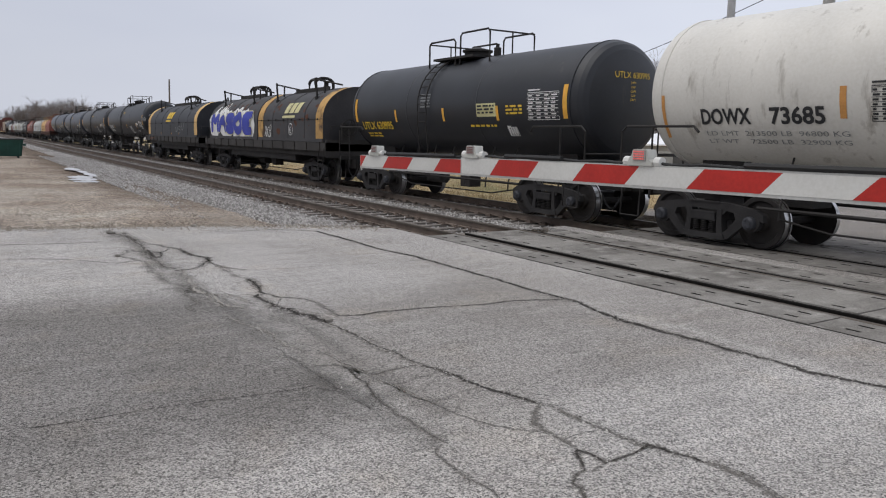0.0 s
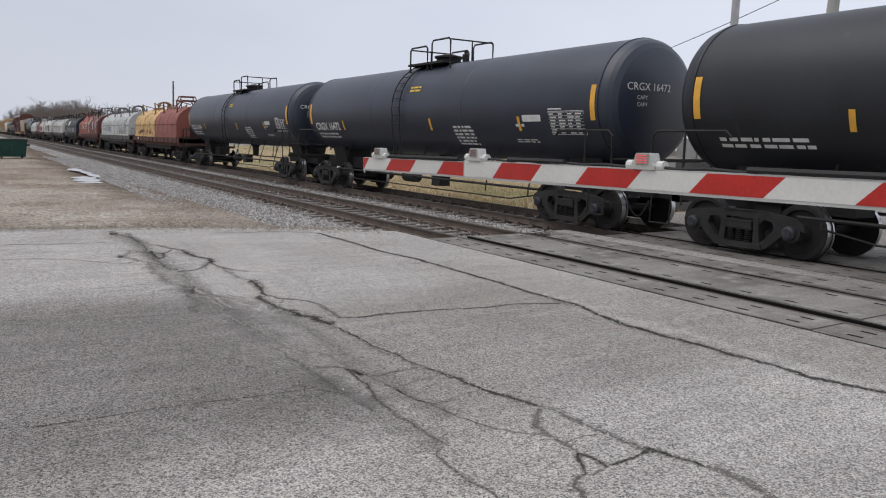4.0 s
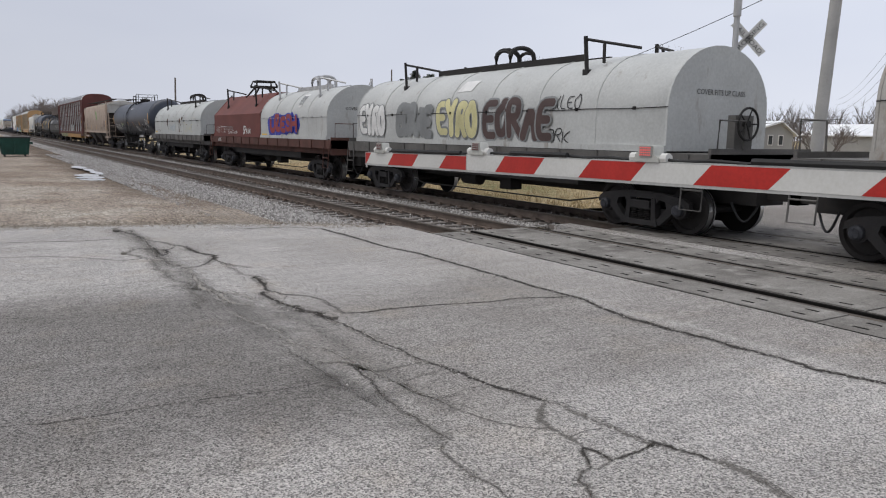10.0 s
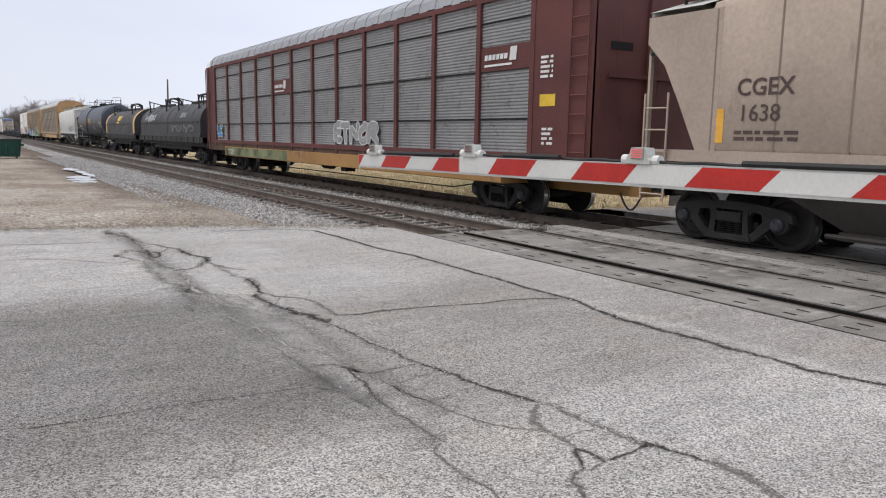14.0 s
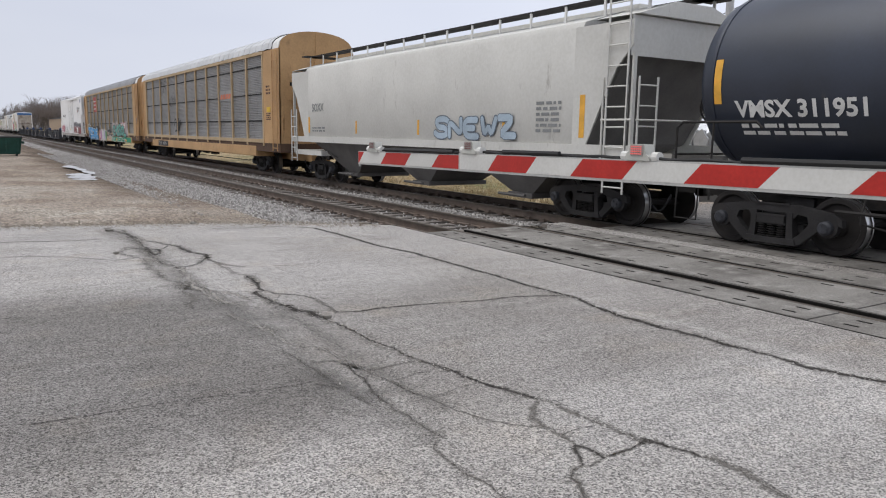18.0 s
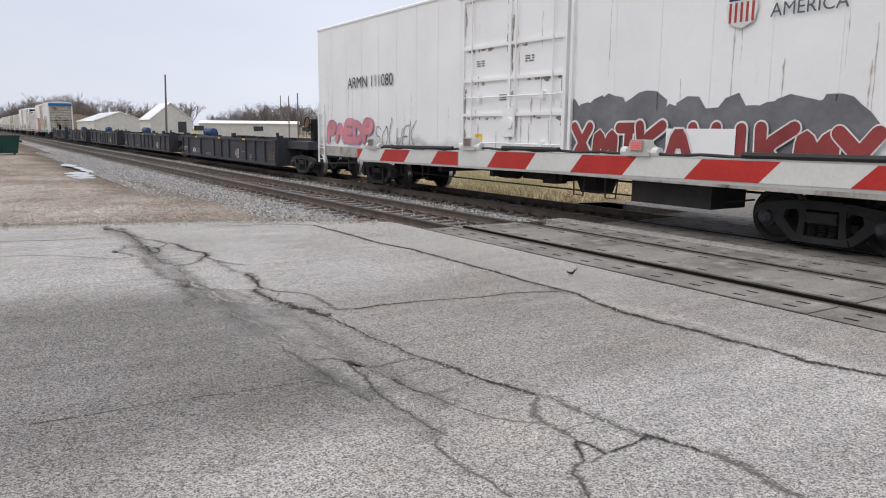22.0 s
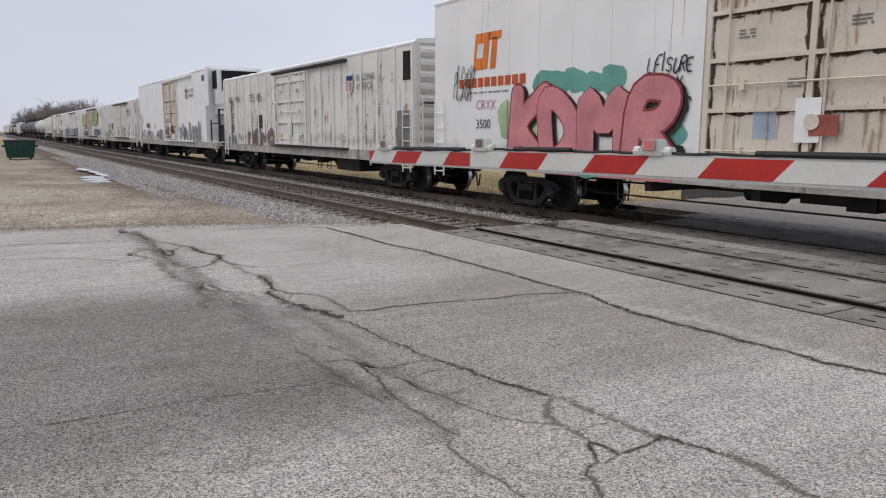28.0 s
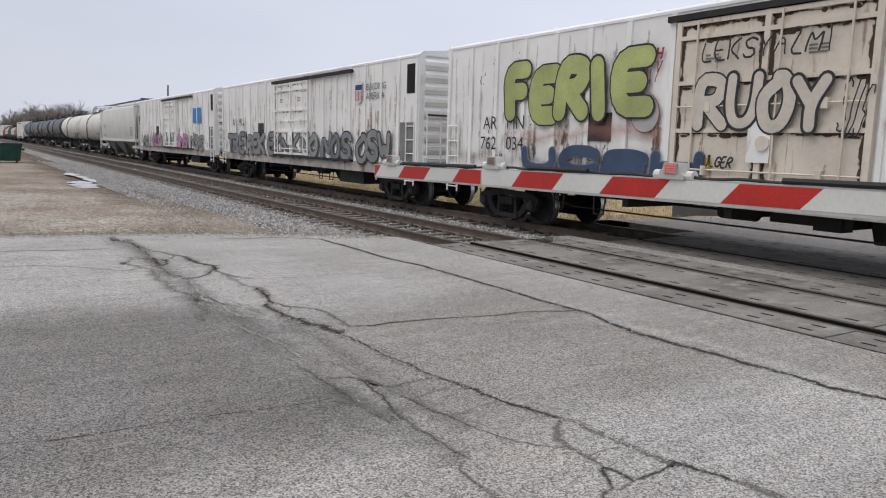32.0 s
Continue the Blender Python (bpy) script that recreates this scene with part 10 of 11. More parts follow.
# 26
c, xe, hw, zb, zt, xr = reefer("long clean white refrigerator car with an open machinery end", -148.3, -125.6, WCLEAN, ROOFR, True, True, "ARMN 111080", "", seed=2)
union(xr - 2.7, 3.4, c, hw)
bubbles("XMTKA", 2.2, 1.1, 0.95, CRIMP, WHITEP, c, 31, width=3.0, y=-hw - 0.03, fat=0.22, rim=0.07)
bubbles("WIKMX", 5.1, 1.1, 0.9, CRIMP, WHITEP, c, 32, width=3.2, y=-hw - 0.03, fat=0.22, rim=0.07)
patch(4.6, 6.0, 1.35, 1.85, WCLEAN, c, y=-hw - 0.06, name="painted_over_patch")
cloud(1.9, 1.3, 6.0, 1.1, 16, mat("dull_grey_smoke_paint", (0.17, 0.17, 0.18), 0.7, 0, 0.2, 2, 10, 0), c, 12, y=-hw, size=0.45)
bubbles("PAEDP", -xe + 0.7, 1.3, 0.8, PINKP, MAUVEP, c, 33, width=3.4, y=-hw - 0.01)
tag("SOLWEK", -xe + 4.2, 1.3, 0.7, GRYP, c, 91, width=2.4, stroke=0.03, y=-hw - 0.012)
# 27 five-unit well car
WELLM = mat("dull_black_well_paint", (0.048, 0.049, 0.056), 0.65, 0, 0.25, 1, 20, 0.1, (0.09, 0.08, 0.075), 0.35, 0.6)
XW0, PITCH = -150.4, 18.12
for u in range(5):
    xf, xb = XW0 - PITCH * u, XW0 - PITCH * (u + 1)
    mid = (xf + xb) / 2
    c = thing("well_car_unit", "empty black articulated well car unit with low ribbed sides", "well car", "cars of the freight train")
    CARS.append((c, mid))
    h0, h1 = -PITCH / 2 + 1.55, PITCH / 2 - 1.55
    well_unit(h0, h1, WELLM, c)
    for k in range(13):
        x = h0 + 0.1 + k * (h1 - h0 - 0.2) / 12
        if k not in ((2, 4, 8) if u == 0 else (2, 4, 9)):
            part("side_rib", mm("well_rib", lambda: Shape().box(-0.05, 0.05, -1.6, -1.5, 0.38, 1.27), WELLM, 0), None, c).location.x = x
    s = Shape()
    for sx in (-1, 1):
        a, b = sorted((sx * (h1 - 0.05), sx * (PITCH / 2 + (0.0 if not ((u == 0 and sx > 0) or (u == 4 and sx < 0)) else 0.6))))
        s.box(a, b, -1.1, 1.1, 1.0, 1.3)
        s.box(a, b, -0.35, 0.35, 0.7, 1.0)
        for y in (-1.3, 1.3):
            s.box(sx * (h1 - 0.25) - 0.12, sx * (h1 - 0.25) + 0.12, y - 0.1, y + 0.1, 1.3, 1.5)
    part("end_platform", s, WELLM, c)
    s = Shape()
    for x in (h0 + 2.0, h0 + 5.2, h1 - 5.4, h1 - 1.6):
        s.box(x - 0.15, x + 0.15, 1.1, 1.35, 1.1, 1.36)
    s.pipe([(h0 + 1, 1.3, 1.34), (h0 + 4, 1.3, 1.34)], 0.05, 6)
    part("container_lock", s, STEEL, c)
    add_truck(c, -PITCH / 2, mid, 1.85)
    if u == 0:
        add_truck(c, PITCH / 2, mid, 1.85)
        coupler(c, PITCH / 2 + 1.9, -1)
        brake_wheel(c, PITCH / 2 - 0.28, -0.75, 1.95, STEEL, True)
        part("brake_gearbox", Shape().turned([(-0.1, 0.0), (-0.1, 0.13), (0.02, 0.13), (0.04, 0.08), (0.04, 0.0)], 12, "y", (PITCH / 2 - 0.28, -0.68, 1.95)), mat("rusty_gearbox", (0.2, 0.09, 0.05), 0.85), c)
        part("brake_post", Shape().box(PITCH / 2 - 0.28, PITCH / 2 + 0.0, -0.6, -0.35, 1.3, 2.15), DARKHOLE, c)
    if u == 4:
        coupler(c, -PITCH / 2 - 1.9, 1)
        brake_wheel(c, -PITCH / 2 - 0.18, -0.75, 1.95, STEEL, True)
        part("brake_post", Shape().box(-PITCH / 2 - 0.3, -PITCH / 2 - 0.05, -0.62, -0.3, 1.3, 2.0), DARKHOLE, c)
    part("air_tank", Shape().turned([(-0.8, 0.05), (-0.75, 0.22), (0.75, 0.22), (0.8, 0.05)], 14, "x", (-PITCH / 2 + 0.9, 0.2, 1.55)), mat("dull_blue_tank", (0.04, 0.07, 0.16), 0.6), c)
    lettering("48", 2.05 if u == 0 else 3.55, 0.44, 0.44, mat("faded_beige_lettering", (0.5, 0.42, 0.37), 0.7), c, y=-1.535, width=0.6)
    if u in (0, 4):
        lettering("AOK", -5.43 if u == 0 else -4.9, 0.5, 0.22, WHITEP, c, fat=0.01, y=-1.535, name="reporting_mark")
        lettering("5152", -4.6 if u == 0 else -4.1, 0.5, 0.22, GRYP, c, y=-1.535, name="reporting_number")
    lettering("125-T", -7.35, 0.55, 0.22, WHITEP, c, y=-1.535)
    bars(-2.9, 0.55, 0.9, 0.13, 2, GRYP, c, y=-1.53, seed=u + 2)
    xq = 4.1 if u == 0 else 5.0
    bars(xq, 0.66, 0.3, 0.26, 4, GRYP, c, y=-1.53, seed=u + 9, name="data_stencil")
    bars(3.05 if u == 0 else 5.5, 0.78, 0.4, 0.08, 1, GRYP, c, y=-1.53, seed=u + 10)
    patch(6.9, 7.4, 0.45, 1.0, mat("dull_brown_panel", (0.085, 0.06, 0.045), 0.8), c, y=-1.53, name="stencil_ground")
    bars(6.5, 0.85, 0.8, 0.36, 6, mat("dull_orange_lettering", (0.2, 0.135, 0.09), 0.7), c, y=-1.54, seed=u + 19, name="data_stencil")
    for x in (-4.6, -0.4, 3.4):
        patch(x, x + 0.35, 1.27, 1.34, YELP, c, y=-1.6, name="sill_mark")
    for x in (h0 + 0.1, h1 - 0.15):
        part("corner_post", Shape().box(x, x + 0.09, -1.5, -1.4, 1.3, 1.62), WELLM, c)
SMOKEP = mat("smoke_grey_spray", (0.2, 0.21, 0.23), 0.65, 0, 0.4, 1.5, 12, 0)
SPRAYBR = mat("faded_brown_spray", (0.2, 0.15, 0.14), 0.75, 0, 0.4, 1.5, 12, 0, (0.5, 0.4, 0.36), 0.35)
SLATEB = mat("dark_slate_blue", (0.05, 0.08, 0.15), 0.6)
# 28
c, xe, hw, zb, zt, xr = reefer("long white refrigerator car with pink and green graffiti", -265.6, -243.05, WPINK, ROOFR, True, False, "", "", dirty_end=RENDM, blue_top=True, seed=3, cream=True)
blocks(-8.75, 3.28, 0.75, 0.85, 1, ORGP, c, y=-hw - 0.002)
blocks(-8.6, 3.55, 0.34, 0.34, 1, WHITEP, c, y=-hw - 0.006)
blocks(-8.05, 3.28, 0.28, 0.7, 1, ORGP, c, y=-hw - 0.002)
blocks(-8.1, 3.95, 0.62, 0.18, 1, ORGP, c, y=-hw - 0.002)
blocks(-9.36, 2.87, 2.75, 0.22, 10, mat("red_orange_paint", (0.55, 0.1, 0.03), 0.6), c, y=-hw - 0.002, slant=0, name="company_mark")
bars(-8.9, 2.76, 1.6, 0.07, 1, GRYP, c, y=-hw - 0.002, seed=3)
lettering("CRYX", -8.6, 2.34, 0.22, MAUVEP, c, y=-hw - 0.01, name="reporting_mark")
lettering("3500", -8.6, 1.88, 0.22, BLKP, c, y=-hw - 0.01, name="reporting_number")
cloud(-6.3, 2.45, 2.6, 0.6, 5, TEALP, c, 5, y=-hw)
cloud(-7.4, 1.55, 0.9, 0.8, 3, PALEG, c, 6, y=-hw)
cloud(-2.9, 1.55, 0.7, 0.5, 2, TEALP, c, 7, y=-hw)
bubbles("KDMR", -7.07, 1.0, 1.9, BLKP, BLKP, c, 44, width=4.8, y=-hw - 0.01, fat=0.25, rim=0.03)
bubbles("KDMR", -7.15, 1.05, 1.9, PINKP, CRIMP, c, 44, width=4.8, y=-hw - 0.045, fat=0.25, rim=0.025)
cloud(-3.1, 1.15, 0.9, 0.4, 2, BLKP, c, 9, y=-hw - 0.012, name="piece_shadow")
patch(-7.1, -2.4, 0.91, 1.2, PINKP, c, y=-hw - 0.014, name="sprayed_sill")
cloud(-6.0, 0.93, 3.6, 0.24, 6, TEALP, c, 10, y=-hw - 0.016, size=0.7)
tag("LEISURE", -3.1, 2.85, 0.3, BLKP, c, 12, width=1.05, stroke=0.03, y=-hw - 0.012)
tag("CITY", -2.9, 2.5, 0.28, BLKP, c, 13, width=0.6, stroke=0.03, y=-hw - 0.012)
tag("KINGS", -2.85, 2.12, 0.3, BLKP, c, 14, width=0.75, stroke=0.03, y=-hw - 0.012)
bubbles("KO", 2.3, 1.2, 1.9, PALEG, GRYP, c, 42, width=2.9, y=-hw - 0.02, fat=0.3, rim=0.05)
bubbles("W", 5.3, 1.2, 2.1, PINKP, BLKP, c, 43, width=2.5, y=-hw - 0.04, fat=0.3, rim=0.06)
lettering("KOV", 4.0, 2.0, 0.24, BLKP, c, y=-hw - 0.05, name="spray_tag")
patch(2.0, 8.0, 0.92, 1.28, TEALP, c, y=-hw - 0.014, name="sprayed_sill")
for k, (x, z) in enumerate(((-9.6, 2.6), (7.9, 1.5), (8.0, 2.3), (1.9, 2.6))):
    tag("PLSK"[k:] + "UR", x, z, 0.8, BLKP, c, 100 + k, width=0.8, stroke=0.03, y=-hw - 0.02)
# 29
c, xe, hw, zb, zt, xr = reefer("white ribbed refrigerator car with heavy rust streaks", -285.72, -265.3, WRUST, ROOFR, False, False, "", "", seed=4, zt=4.25)
for wd, x in (("AR", 0.95), ("MN", 2.0), ("725", 4.12), ("185", 5.1)):
    lettering(wd, -xe + x, 3.1, 0.32, BLKP, c, y=-hw - 0.046, name="reporting_mark")
union(xe - 4.2, 3.0, c, hw)
flakes(c, xe - 3.2, xe - 1.2, 1.3, 3.6, 34, ORUST, 291, -hw)
flakes(c, -xe + 0.4, -2.2, 1.3, 3.8, 26, DRUST, 292, -hw)
flakes(c, -1.6, 1.3, 2.9, 3.7, 12, ORUST, 293, -hw - 0.07)
for k, wd in enumerate(("SARLO", "VEKE", "DUDER")):
    tag(wd, -xe + 1.0, 2.75 - 0.5 * k, 0.42, BLKP, c, 110 + k, width=0.6, stroke=0.03, y=-hw - 0.01)
bubbles("MENO", -xe + 3.7, 1.2, 0.72, SPRAYBR, GRYP, c, 113, width=3.6, y=-hw - 0.012, fat=0.3, rim=0.04)
bubbles("NA", -xe + 0.6, 1.2, 0.5, SMOKEP, GRYP, c, 114, width=1.3, y=-hw - 0.012, fat=0.34, rim=0.04)
tag("WAYS", 0.75, 1.4, 0.25, BLKP, c, 115, width=0.5, stroke=0.025, y=-hw - 0.07)
# 30
c, xe, hw, zb, zt, xr = reefer("long white refrigerator car with machinery end and low graffiti", -308.65, -285.9, WCLEAN, ROOFR, True, True, "", "", seed=5, cream=True)
union(xr - 4.2, 3.6, c, hw)
patch(-xe + 2.32, -xe + 3.72, 1.52, 1.92, WCLEAN, c, y=-hw - 0.03, name="number_board")
lettering("ARMN", -xe + 2.38, 2.02, 0.36, BLKP, c, width=1.4, y=-hw - 0.02, fat=0.006, name="reporting_mark")
lettering("111156", -xe + 2.38, 1.56, 0.3, BLKP, c, width=1.3, y=-hw - 0.036, fat=0.006, name="reporting_number")
bubbles("NAIMI", 2.4, 1.2, 1.15, SMOKEP, WCLEAN, c, 45, width=5.4, y=-hw - 0.03, fat=0.26, rim=0.05)
bubbles("MUMA", -xe + 0.3, 1.2, 0.75, mat("pale_grey_spray", (0.5, 0.48, 0.47), 0.65), SPRAYBR, c, 46, width=4.6, y=-hw - 0.01, fat=0.3, rim=0.035)
bubbles("AE", -xe + 6.0, 1.2, 0.85, SMOKEP, WCLEAN, c, 47, width=2.0, y=-hw - 0.012, fat=0.34, rim=0.05)
bubbles("REOK", -1.7, 1.25, 0.75, SPRAYBR, GRYP, c, 48, width=2.9, y=-hw - 0.066, fat=0.34, rim=0.04)
flakes(c, -1.6, 1.9, 1.2, 4.0, 20, ORUST, 301, -hw - 0.066)
part("placard", Shape().box(-xe + 5.35, -xe + 5.65, -hw - 0.012, -hw, 1.95, 2.3), YELP, c)
for k, (x, z, w) in enumerate(((-0.75, 2.55, 0.8), (-1.35, 2.55, 0.45))):
    bars(x, z, w, 0.3, 3, GRYP, c, y=-hw - 0.066, seed=302 + k, name="data_stencil")
patch(0.6, 1.3, 1.3, 1.62, WCLEAN, c, y=-hw - 0.108, name="placard")
tag("SOVOLS", -xe + 0.15, 2.6, 0.4, BLKP, c, 121, width=0.7, stroke=0.025, y=-hw - 0.012)
tag("YOBENE", -xe + 0.2, 2.15, 0.34, BLKP, c, 122, width=0.7, stroke=0.025, y=-hw - 0.012)
tag("VB", -xe + 0.95, 2.4, 0.25, BLKP, c, 123, width=0.3, stroke=0.025, y=-hw - 0.012)
tag("TESK", 0.3, 1.8, 0.35, BLKP, c, 124, width=0.7, stroke=0.035, y=-hw - 0.11)
# 31
c, xe, hw, zb, zt, xr = reefer("white ribbed refrigerator car with rust patches", -328.1, -308.65, WRUST, ROOFR, False, False, "", "", seed=6, zt=4.2)
for wd, x, z in (("AR", 3.0, 2.12), ("MN", 4.05, 2.12), ("765", 2.95, 1.6), ("185", 3.95, 1.6)):
    lettering(wd, -xe + x, z, 0.34, BLKP, c, y=-hw - 0.046, name="reporting_mark")
union(xe - 4.2, 2.9, c, hw)
flakes(c, -xe + 2.9, -xe + 3.6, 1.5, 3.6, 20, ORUST, 311, -hw)
flakes(c, -xe + 0.6, -2.2, 1.3, 3.9, 26, DRUST, 312, -hw)
flakes(c, 0.9, 1.4, 2.0, 3.0, 12, DRUST, 313, -hw - 0.07)
flakes(c, -1.7, 0.9, 1.4, 3.2, 14, DRUST, 314, -hw - 0.07)
flakes(c, 2.4, 4.6, 1.3, 3.7, 55, ORUST, 315, -hw)
flakes(c, 1.9, xe - 1.0, 1.3, 3.9, 36, DRUST, 316, -hw - 0.004)
s = Shape()
for pts, w in (([(1.6, 1.25), (1.7, 1.7), (2.0, 2.0), (2.5, 2.15), (2.7, 2.0), (2.6, 1.8)], 0.13), ([(2.6, 2.1), (2.9, 1.6), (3.2, 2.0), (3.6, 2.1), (3.7, 1.9)], 0.16), ([(3.0, 1.7), (3.3, 1.3), (3.6, 1.25)], 0.1)):
    vs, fs = fat_stroke(pts, w)
    s.add([(p[0], -hw - 0.048 - 4 * p[2] - 0.004 * w, p[1]) for p in vs], fs)
part("faded_tag", s, SMOKEP, c, "", 0)
bubbles("NNLU", -xe + 1.1, 1.2, 0.5, SMOKEP, WRUST, c, 48, width=2.6, y=-hw - 0.012, fat=0.26, rim=0.04)
tag("SWEY", 0.0, 1.45, 0.4, BLKP, c, 317, width=0.7, stroke=0.03, y=-hw - 0.07)
# 32
c, xe, hw, zb, zt, xr = reefer("white ribbed refrigerator car with lime green and dark blue graffiti", -347.9, -328.1, WDIRT, ROOFR, False, False, "", "", seed=7, zt=4.2, cream=True)
for wd, x, z in (("AR", 1.6, 2.2), ("MN", 2.5, 2.2), ("762", 1.5, 1.73), ("034", 2.5, 1.73)):
    lettering(wd, -xe + x, z, 0.3, BLKP, c, y=-hw - 0.046, name="reporting_mark")
bubbles("FERIE", -xe + 2.55, 2.3, 1.4, LIMEP, BLKP, c, 49, width=4.15, y=-hw - 0.05, fat=0.27, rim=0.055)
bubbles("O", -xe + 6.35, 2.15, 0.75, mat("grey_spray", (0.45, 0.43, 0.42), 0.7), CRIMP, c, 149, width=0.6, y=-hw - 0.05, fat=0.3, rim=0.05)
tag("BUTCH", -xe + 6.2, 3.4, 0.22, CRIMP, c, 149, width=0.75, stroke=0.04, y=-hw - 0.05)
tag("TIY", -xe + 6.5, 3.0, 0.35, CRIMP, c, 150, width=0.4, stroke=0.025, y=-hw - 0.05)
bubbles("CUDIS", 1.9, 2.35, 1.5, LIMEP, BLKP, c, 50, width=4.4, y=-hw - 0.05, fat=0.3, rim=0.05)
haze(c, -xe + 3.0, -2.2, 2.05, 0.34, crack_dirt("soft_pink_spray", (0.5, 0.24, 0.2), 0.6, 1.3, 0.9, 1.2, 3.0), 321, y=-hw - 0.043)
bubbles("UCSH", -xe + 3.1, 1.2, 0.62, SLATEB, GRYP, c, 51, width=4.9, y=-hw - 0.05, fat=0.36, rim=0.04)
haze(c, -xe + 3.0, -2.1, 1.45, 0.42, crack_dirt("soft_slate_spray", (0.05, 0.07, 0.12), 0.75, 1.3, 0.9, 1.2, 3.0), 322, y=-hw - 0.043)
bubbles("XMSWN", 3.0, 1.25, 0.85, SLATEB, GRYP, c, 52, width=5.0, y=-hw - 0.03)
tag("LEKSYAZMI", -1.35, 3.3, 0.36, BLKP, c, 131, width=2.35, stroke=0.03, y=-hw - 0.115)
DOORC = mat("cream_fill_spray", (0.6, 0.54, 0.47), 0.7, 0, 0.1, 2, 15, 0.05)
bubbles("RUOY", -1.4, 2.1, 0.95, DOORC, BLKP, c, 53, width=2.35, y=-hw - 0.112, fat=0.2, rim=0.075)
tag("SUS", 1.05, 2.1, 0.8, BLKP, c, 133, width=0.34, stroke=0.02, y=-hw - 0.115)
tag("ULGER", -1.15, 1.55, 0.2, BLKP, c, 134, width=0.55, stroke=0.03, y=-hw - 0.115)
flakes(c, -xe + 0.3, -2.2, 1.3, 3.9, 14, DRUST, 323, -hw)
union(xe - 3.2, 3.0, c, hw)
# 33, 34
c, xe, hw, zb, zt, xr = reefer("white ribbed refrigerator car with dark low tags", -367.7, -348.0, WDIRT, ROOFR, False, False, "AR  MN", "", seed=8, zt=4.2)
for k in range(6):
    bubbles("TREKNOSWEZ"[k:k + 3], -xe + 1 + 2.7 * k, 1.15, 1.0, GRYP if k % 2 else mat("smoke_grey_spray", (0.2, 0.21, 0.23), 0.65), BLKP, c, 140 + k, width=2.4, y=-hw - 0.06, fat=0.2, rim=0.08)
union(xe - 3.6, 3.0, c, hw)
c, xe, hw, zb, zt, xr = reefer("white refrigerator car with a blue decal and purple tags", -387.5, -367.7, WDIRT, ROOFR, False, False, "", "", seed=9, zt=4.2)
patch(xe - 4.0, xe - 2.4, 2.6, 3.4, SKYP, c, y=-hw - 0.03, name="decal")
for k in range(5):
    bubbles("AKUONSER"[k:k + 3], -xe + 1 + 3.2 * k, 1.15, 0.9, MAUVEP if k % 2 else GRYP, BLKP, c, 150 + k, width=2.6, y=-hw - 0.06, fat=0.22, rim=0.06)
# the rear of the train
c, L, hw = hopper_car("pale grey covered hopper car in the rear of the train", -405.6, -387.5, HOPW, mat("shaded_grey_underside", (0.13, 0.125, 0.12), 0.8), "GACX", GRYP, HOPW, True)
x = -405.6
for k, (m_, ln) in enumerate(((WHITETANK, 17.4), (WHITETANK, 17.4), (NAVY, 17.6), (NAVY, 17.6), (NAVY, 17.6), (NAVY, 17.6))):
    tank_car(("white" if m_ is WHITETANK else "blue-black") + " tank car in the rear of the train", x - ln, x, 1.4, 2.72, m_, ends=0.95, text=("", WHITEP, None))
    x -= ln
c, xe, hw, zb, zt, xr = reefer("white refrigerator car in the rear of the train", x - 19.7, x, WDIRT, ROOFR, False, False, "", "", seed=11, zt=4.2)
x -= 19.7
for k, m_ in enumerate((REDCOIL, WCOIL, BRNCOIL, WCOIL, REDCOIL)):
    c, half = coil_car("coil car in the rear of the train", x - 16.0, x, DECKG)
    cover(c, -half + 1.0, half - 1.3, m_)
    x -= 16.0
for k in range(4):
    reefer("white refrigerator car in the rear of the train", x - 19.7, x, WDIRT, ROOFR, False, False, "", "", seed=12 + k, zt=4.2)
    x -= 19.7


def run(t):
    """How far the train has gone at t seconds, from its place at 16 s."""
    return 20.523 * (t - 16) + 0.01004 * (t - 16) ** 2


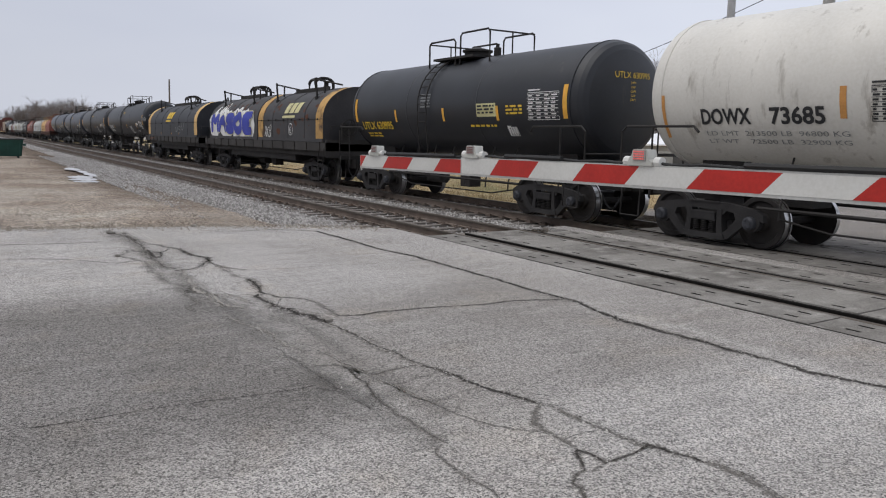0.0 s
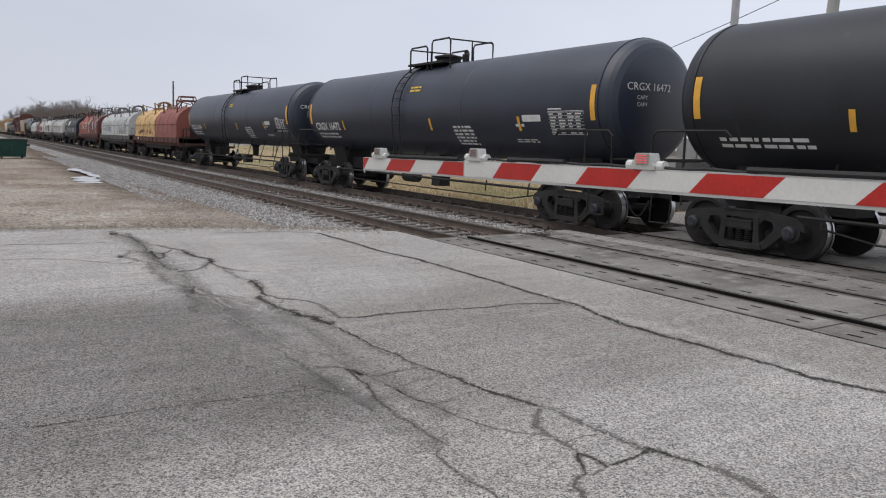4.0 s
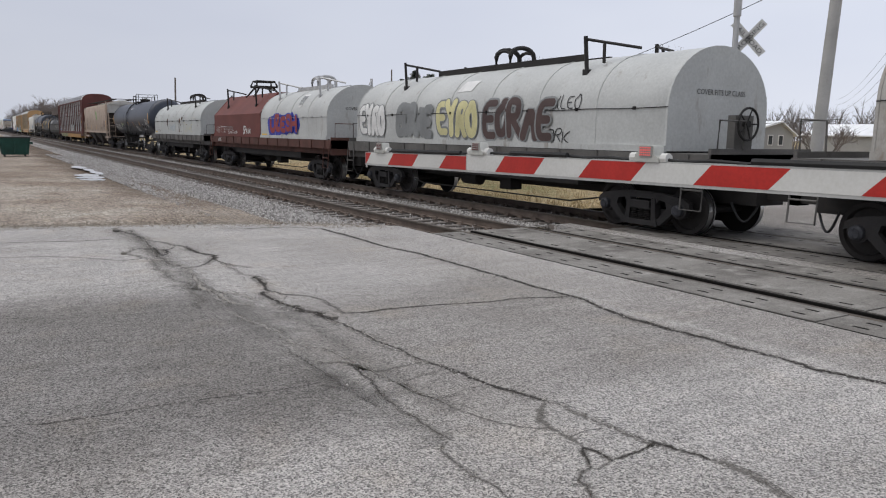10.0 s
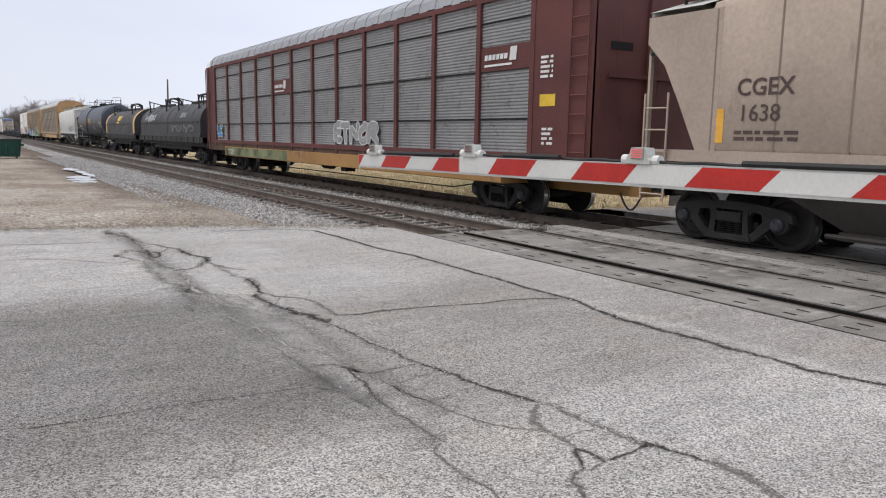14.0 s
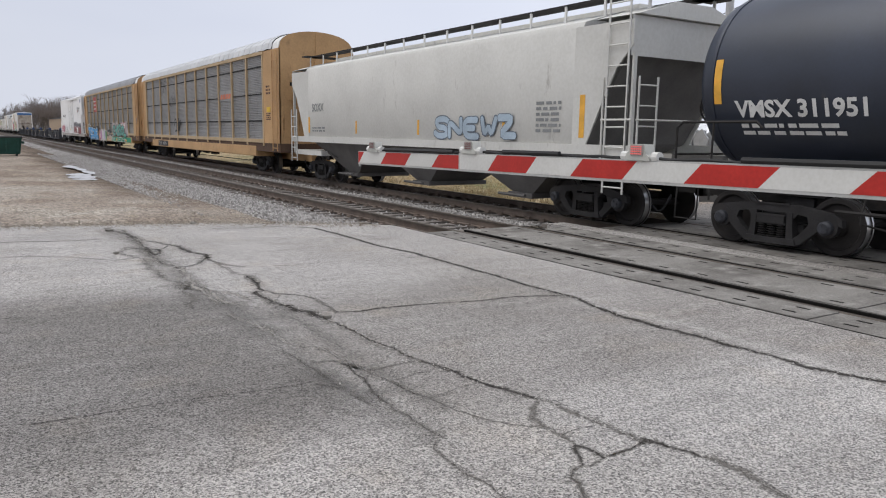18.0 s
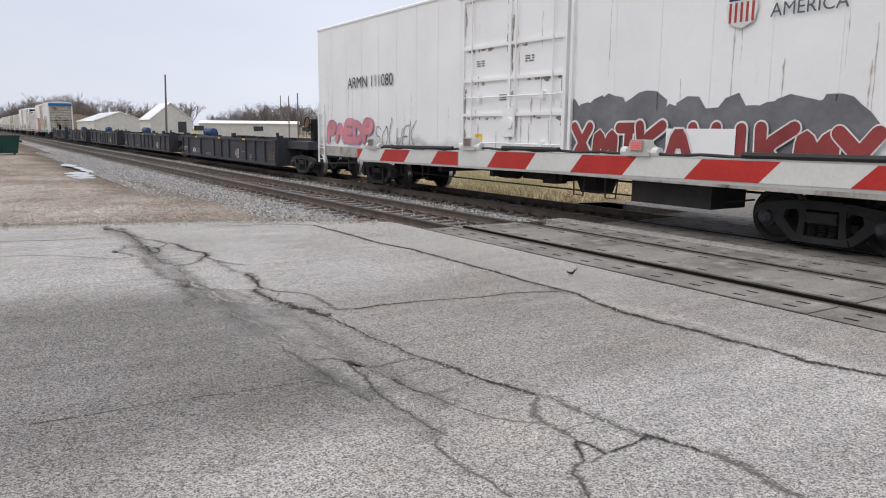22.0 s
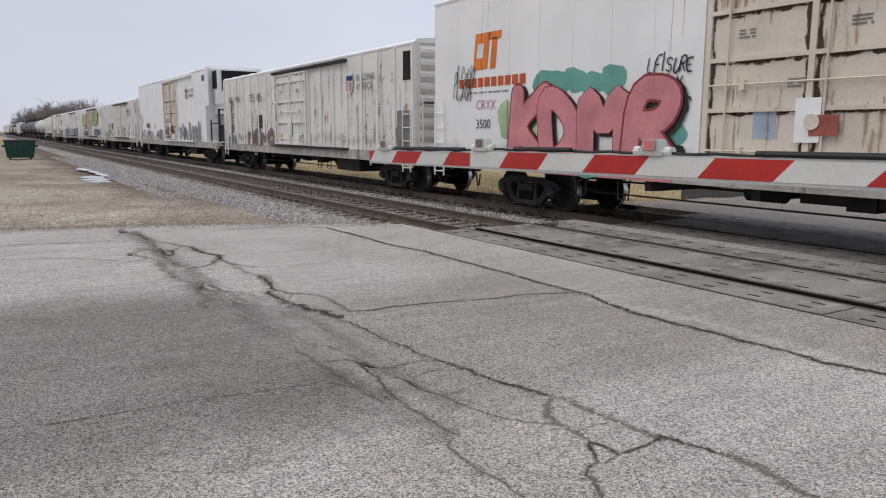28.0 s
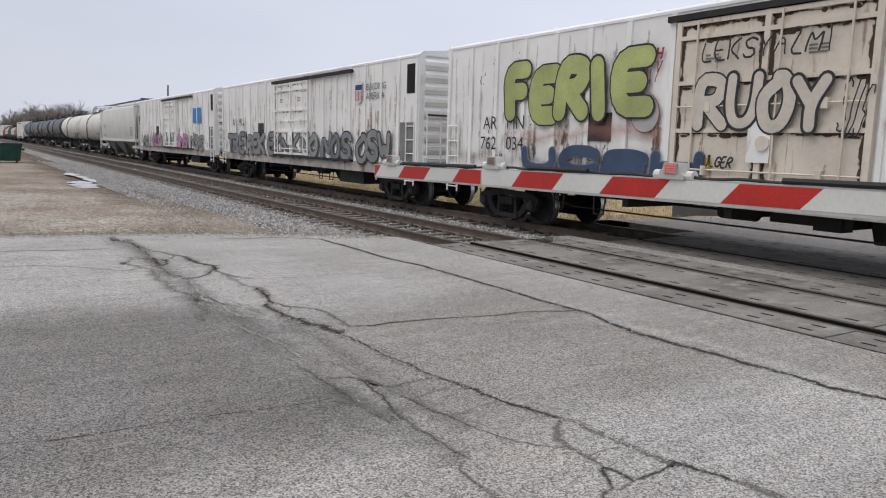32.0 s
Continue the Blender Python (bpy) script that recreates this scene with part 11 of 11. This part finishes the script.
# a curled dry leaf that the train's wind rolls over the asphalt
leaf = thing("dry_leaf", "curled brown dry leaf blown across the asphalt", "leaf")
s = Shape()
nu, nv = 10, 6
for i in range(nu + 1):
    u = -1 + 2 * i / nu
    wd = 0.034 * (1 - abs(u) ** 2.2) * (1 + 0.22 * math.sin(9 * u)) + 0.002
    for j in range(nv + 1):
        a = -1.5 + 3.0 * j / nv
        s.v.append((0.055 * u, wd * math.sin(a), 0.028 * (1 - math.cos(a)) - 0.02 + 0.03 * u * u))
s.f = [(i * (nv + 1) + j, (i + 1) * (nv + 1) + j, (i + 1) * (nv + 1) + j + 1, i * (nv + 1) + j + 1) for i in range(nu) for j in range(nv)]
LEAFM = mat("dry_leaf_brown", (0.07, 0.05, 0.04), 0.9, 0, 0.3, 30, 120, 0.3)
part("blade", s, LEAFM, leaf)
part("stem", Shape().pipe([(0.05, 0, 0.008), (0.075, 0, 0.02), (0.09, 0.004, 0.045)], [0.003, 0.0025, 0.002], 5), LEAFM, leaf)
LEAF_WAY = ((0, -19.0, 6.5), (16, -19.0, 6.5), (19.6, -11.4, 6.45), (20.6, -9.8, 6.45), (21, -9.02, 6.46), (21.5, -7.98, 6.44), (22, -6.75, 6.3), (22.4, -5.77, 6.05), (22.8, -5.18, 6.03), (23.0, -4.96, 5.95), (23.2, -4.84, 5.94), (23.6, -4.08, 5.92), (24.0, -2.9, 5.85), (24.5, -1.4, 5.8), (26, 3.0, 5.8), (32, 3.0, 5.8))


def motions():
    rows = []
    for k, (t, x, y) in enumerate(LEAF_WAY):
        turn = (0, 0, 60, 20, 50, 10, 30, -10, 20, 10, 60, 30, 70, 20, 0, 0)[k]
        rows.append((t, pose(x, y, 0.032, 18 * math.sin(2.1 * k), -12 + 14 * math.cos(1.7 * k), turn)))
    walk(leaf, rows)
    stops = [0, 4, 8, 12, 16, 20, 24, 28, 32]
    for car, mid in CARS:
        walk(car, [(t, pose(mid + run(t), YT, 0)) for t in stops])
    for w, at in WHEELSETS:
        x, _, z = w.location
        rows = []
        for k in range(961):
            t = k / 30
            if -34 < at + run(t) < 1:
                rows.append((t, pose(x, 0, z, 0, math.degrees((at + run(t)) / WR) % 360, 0)))
        if len(rows) > 2:
            if rows[0][0] > 0:
                rows.insert(0, (0, rows[0][1]))
            if rows[-1][0] < 32:
                rows.append((32, rows[-1][1]))
            walk(w, rows)


motions()
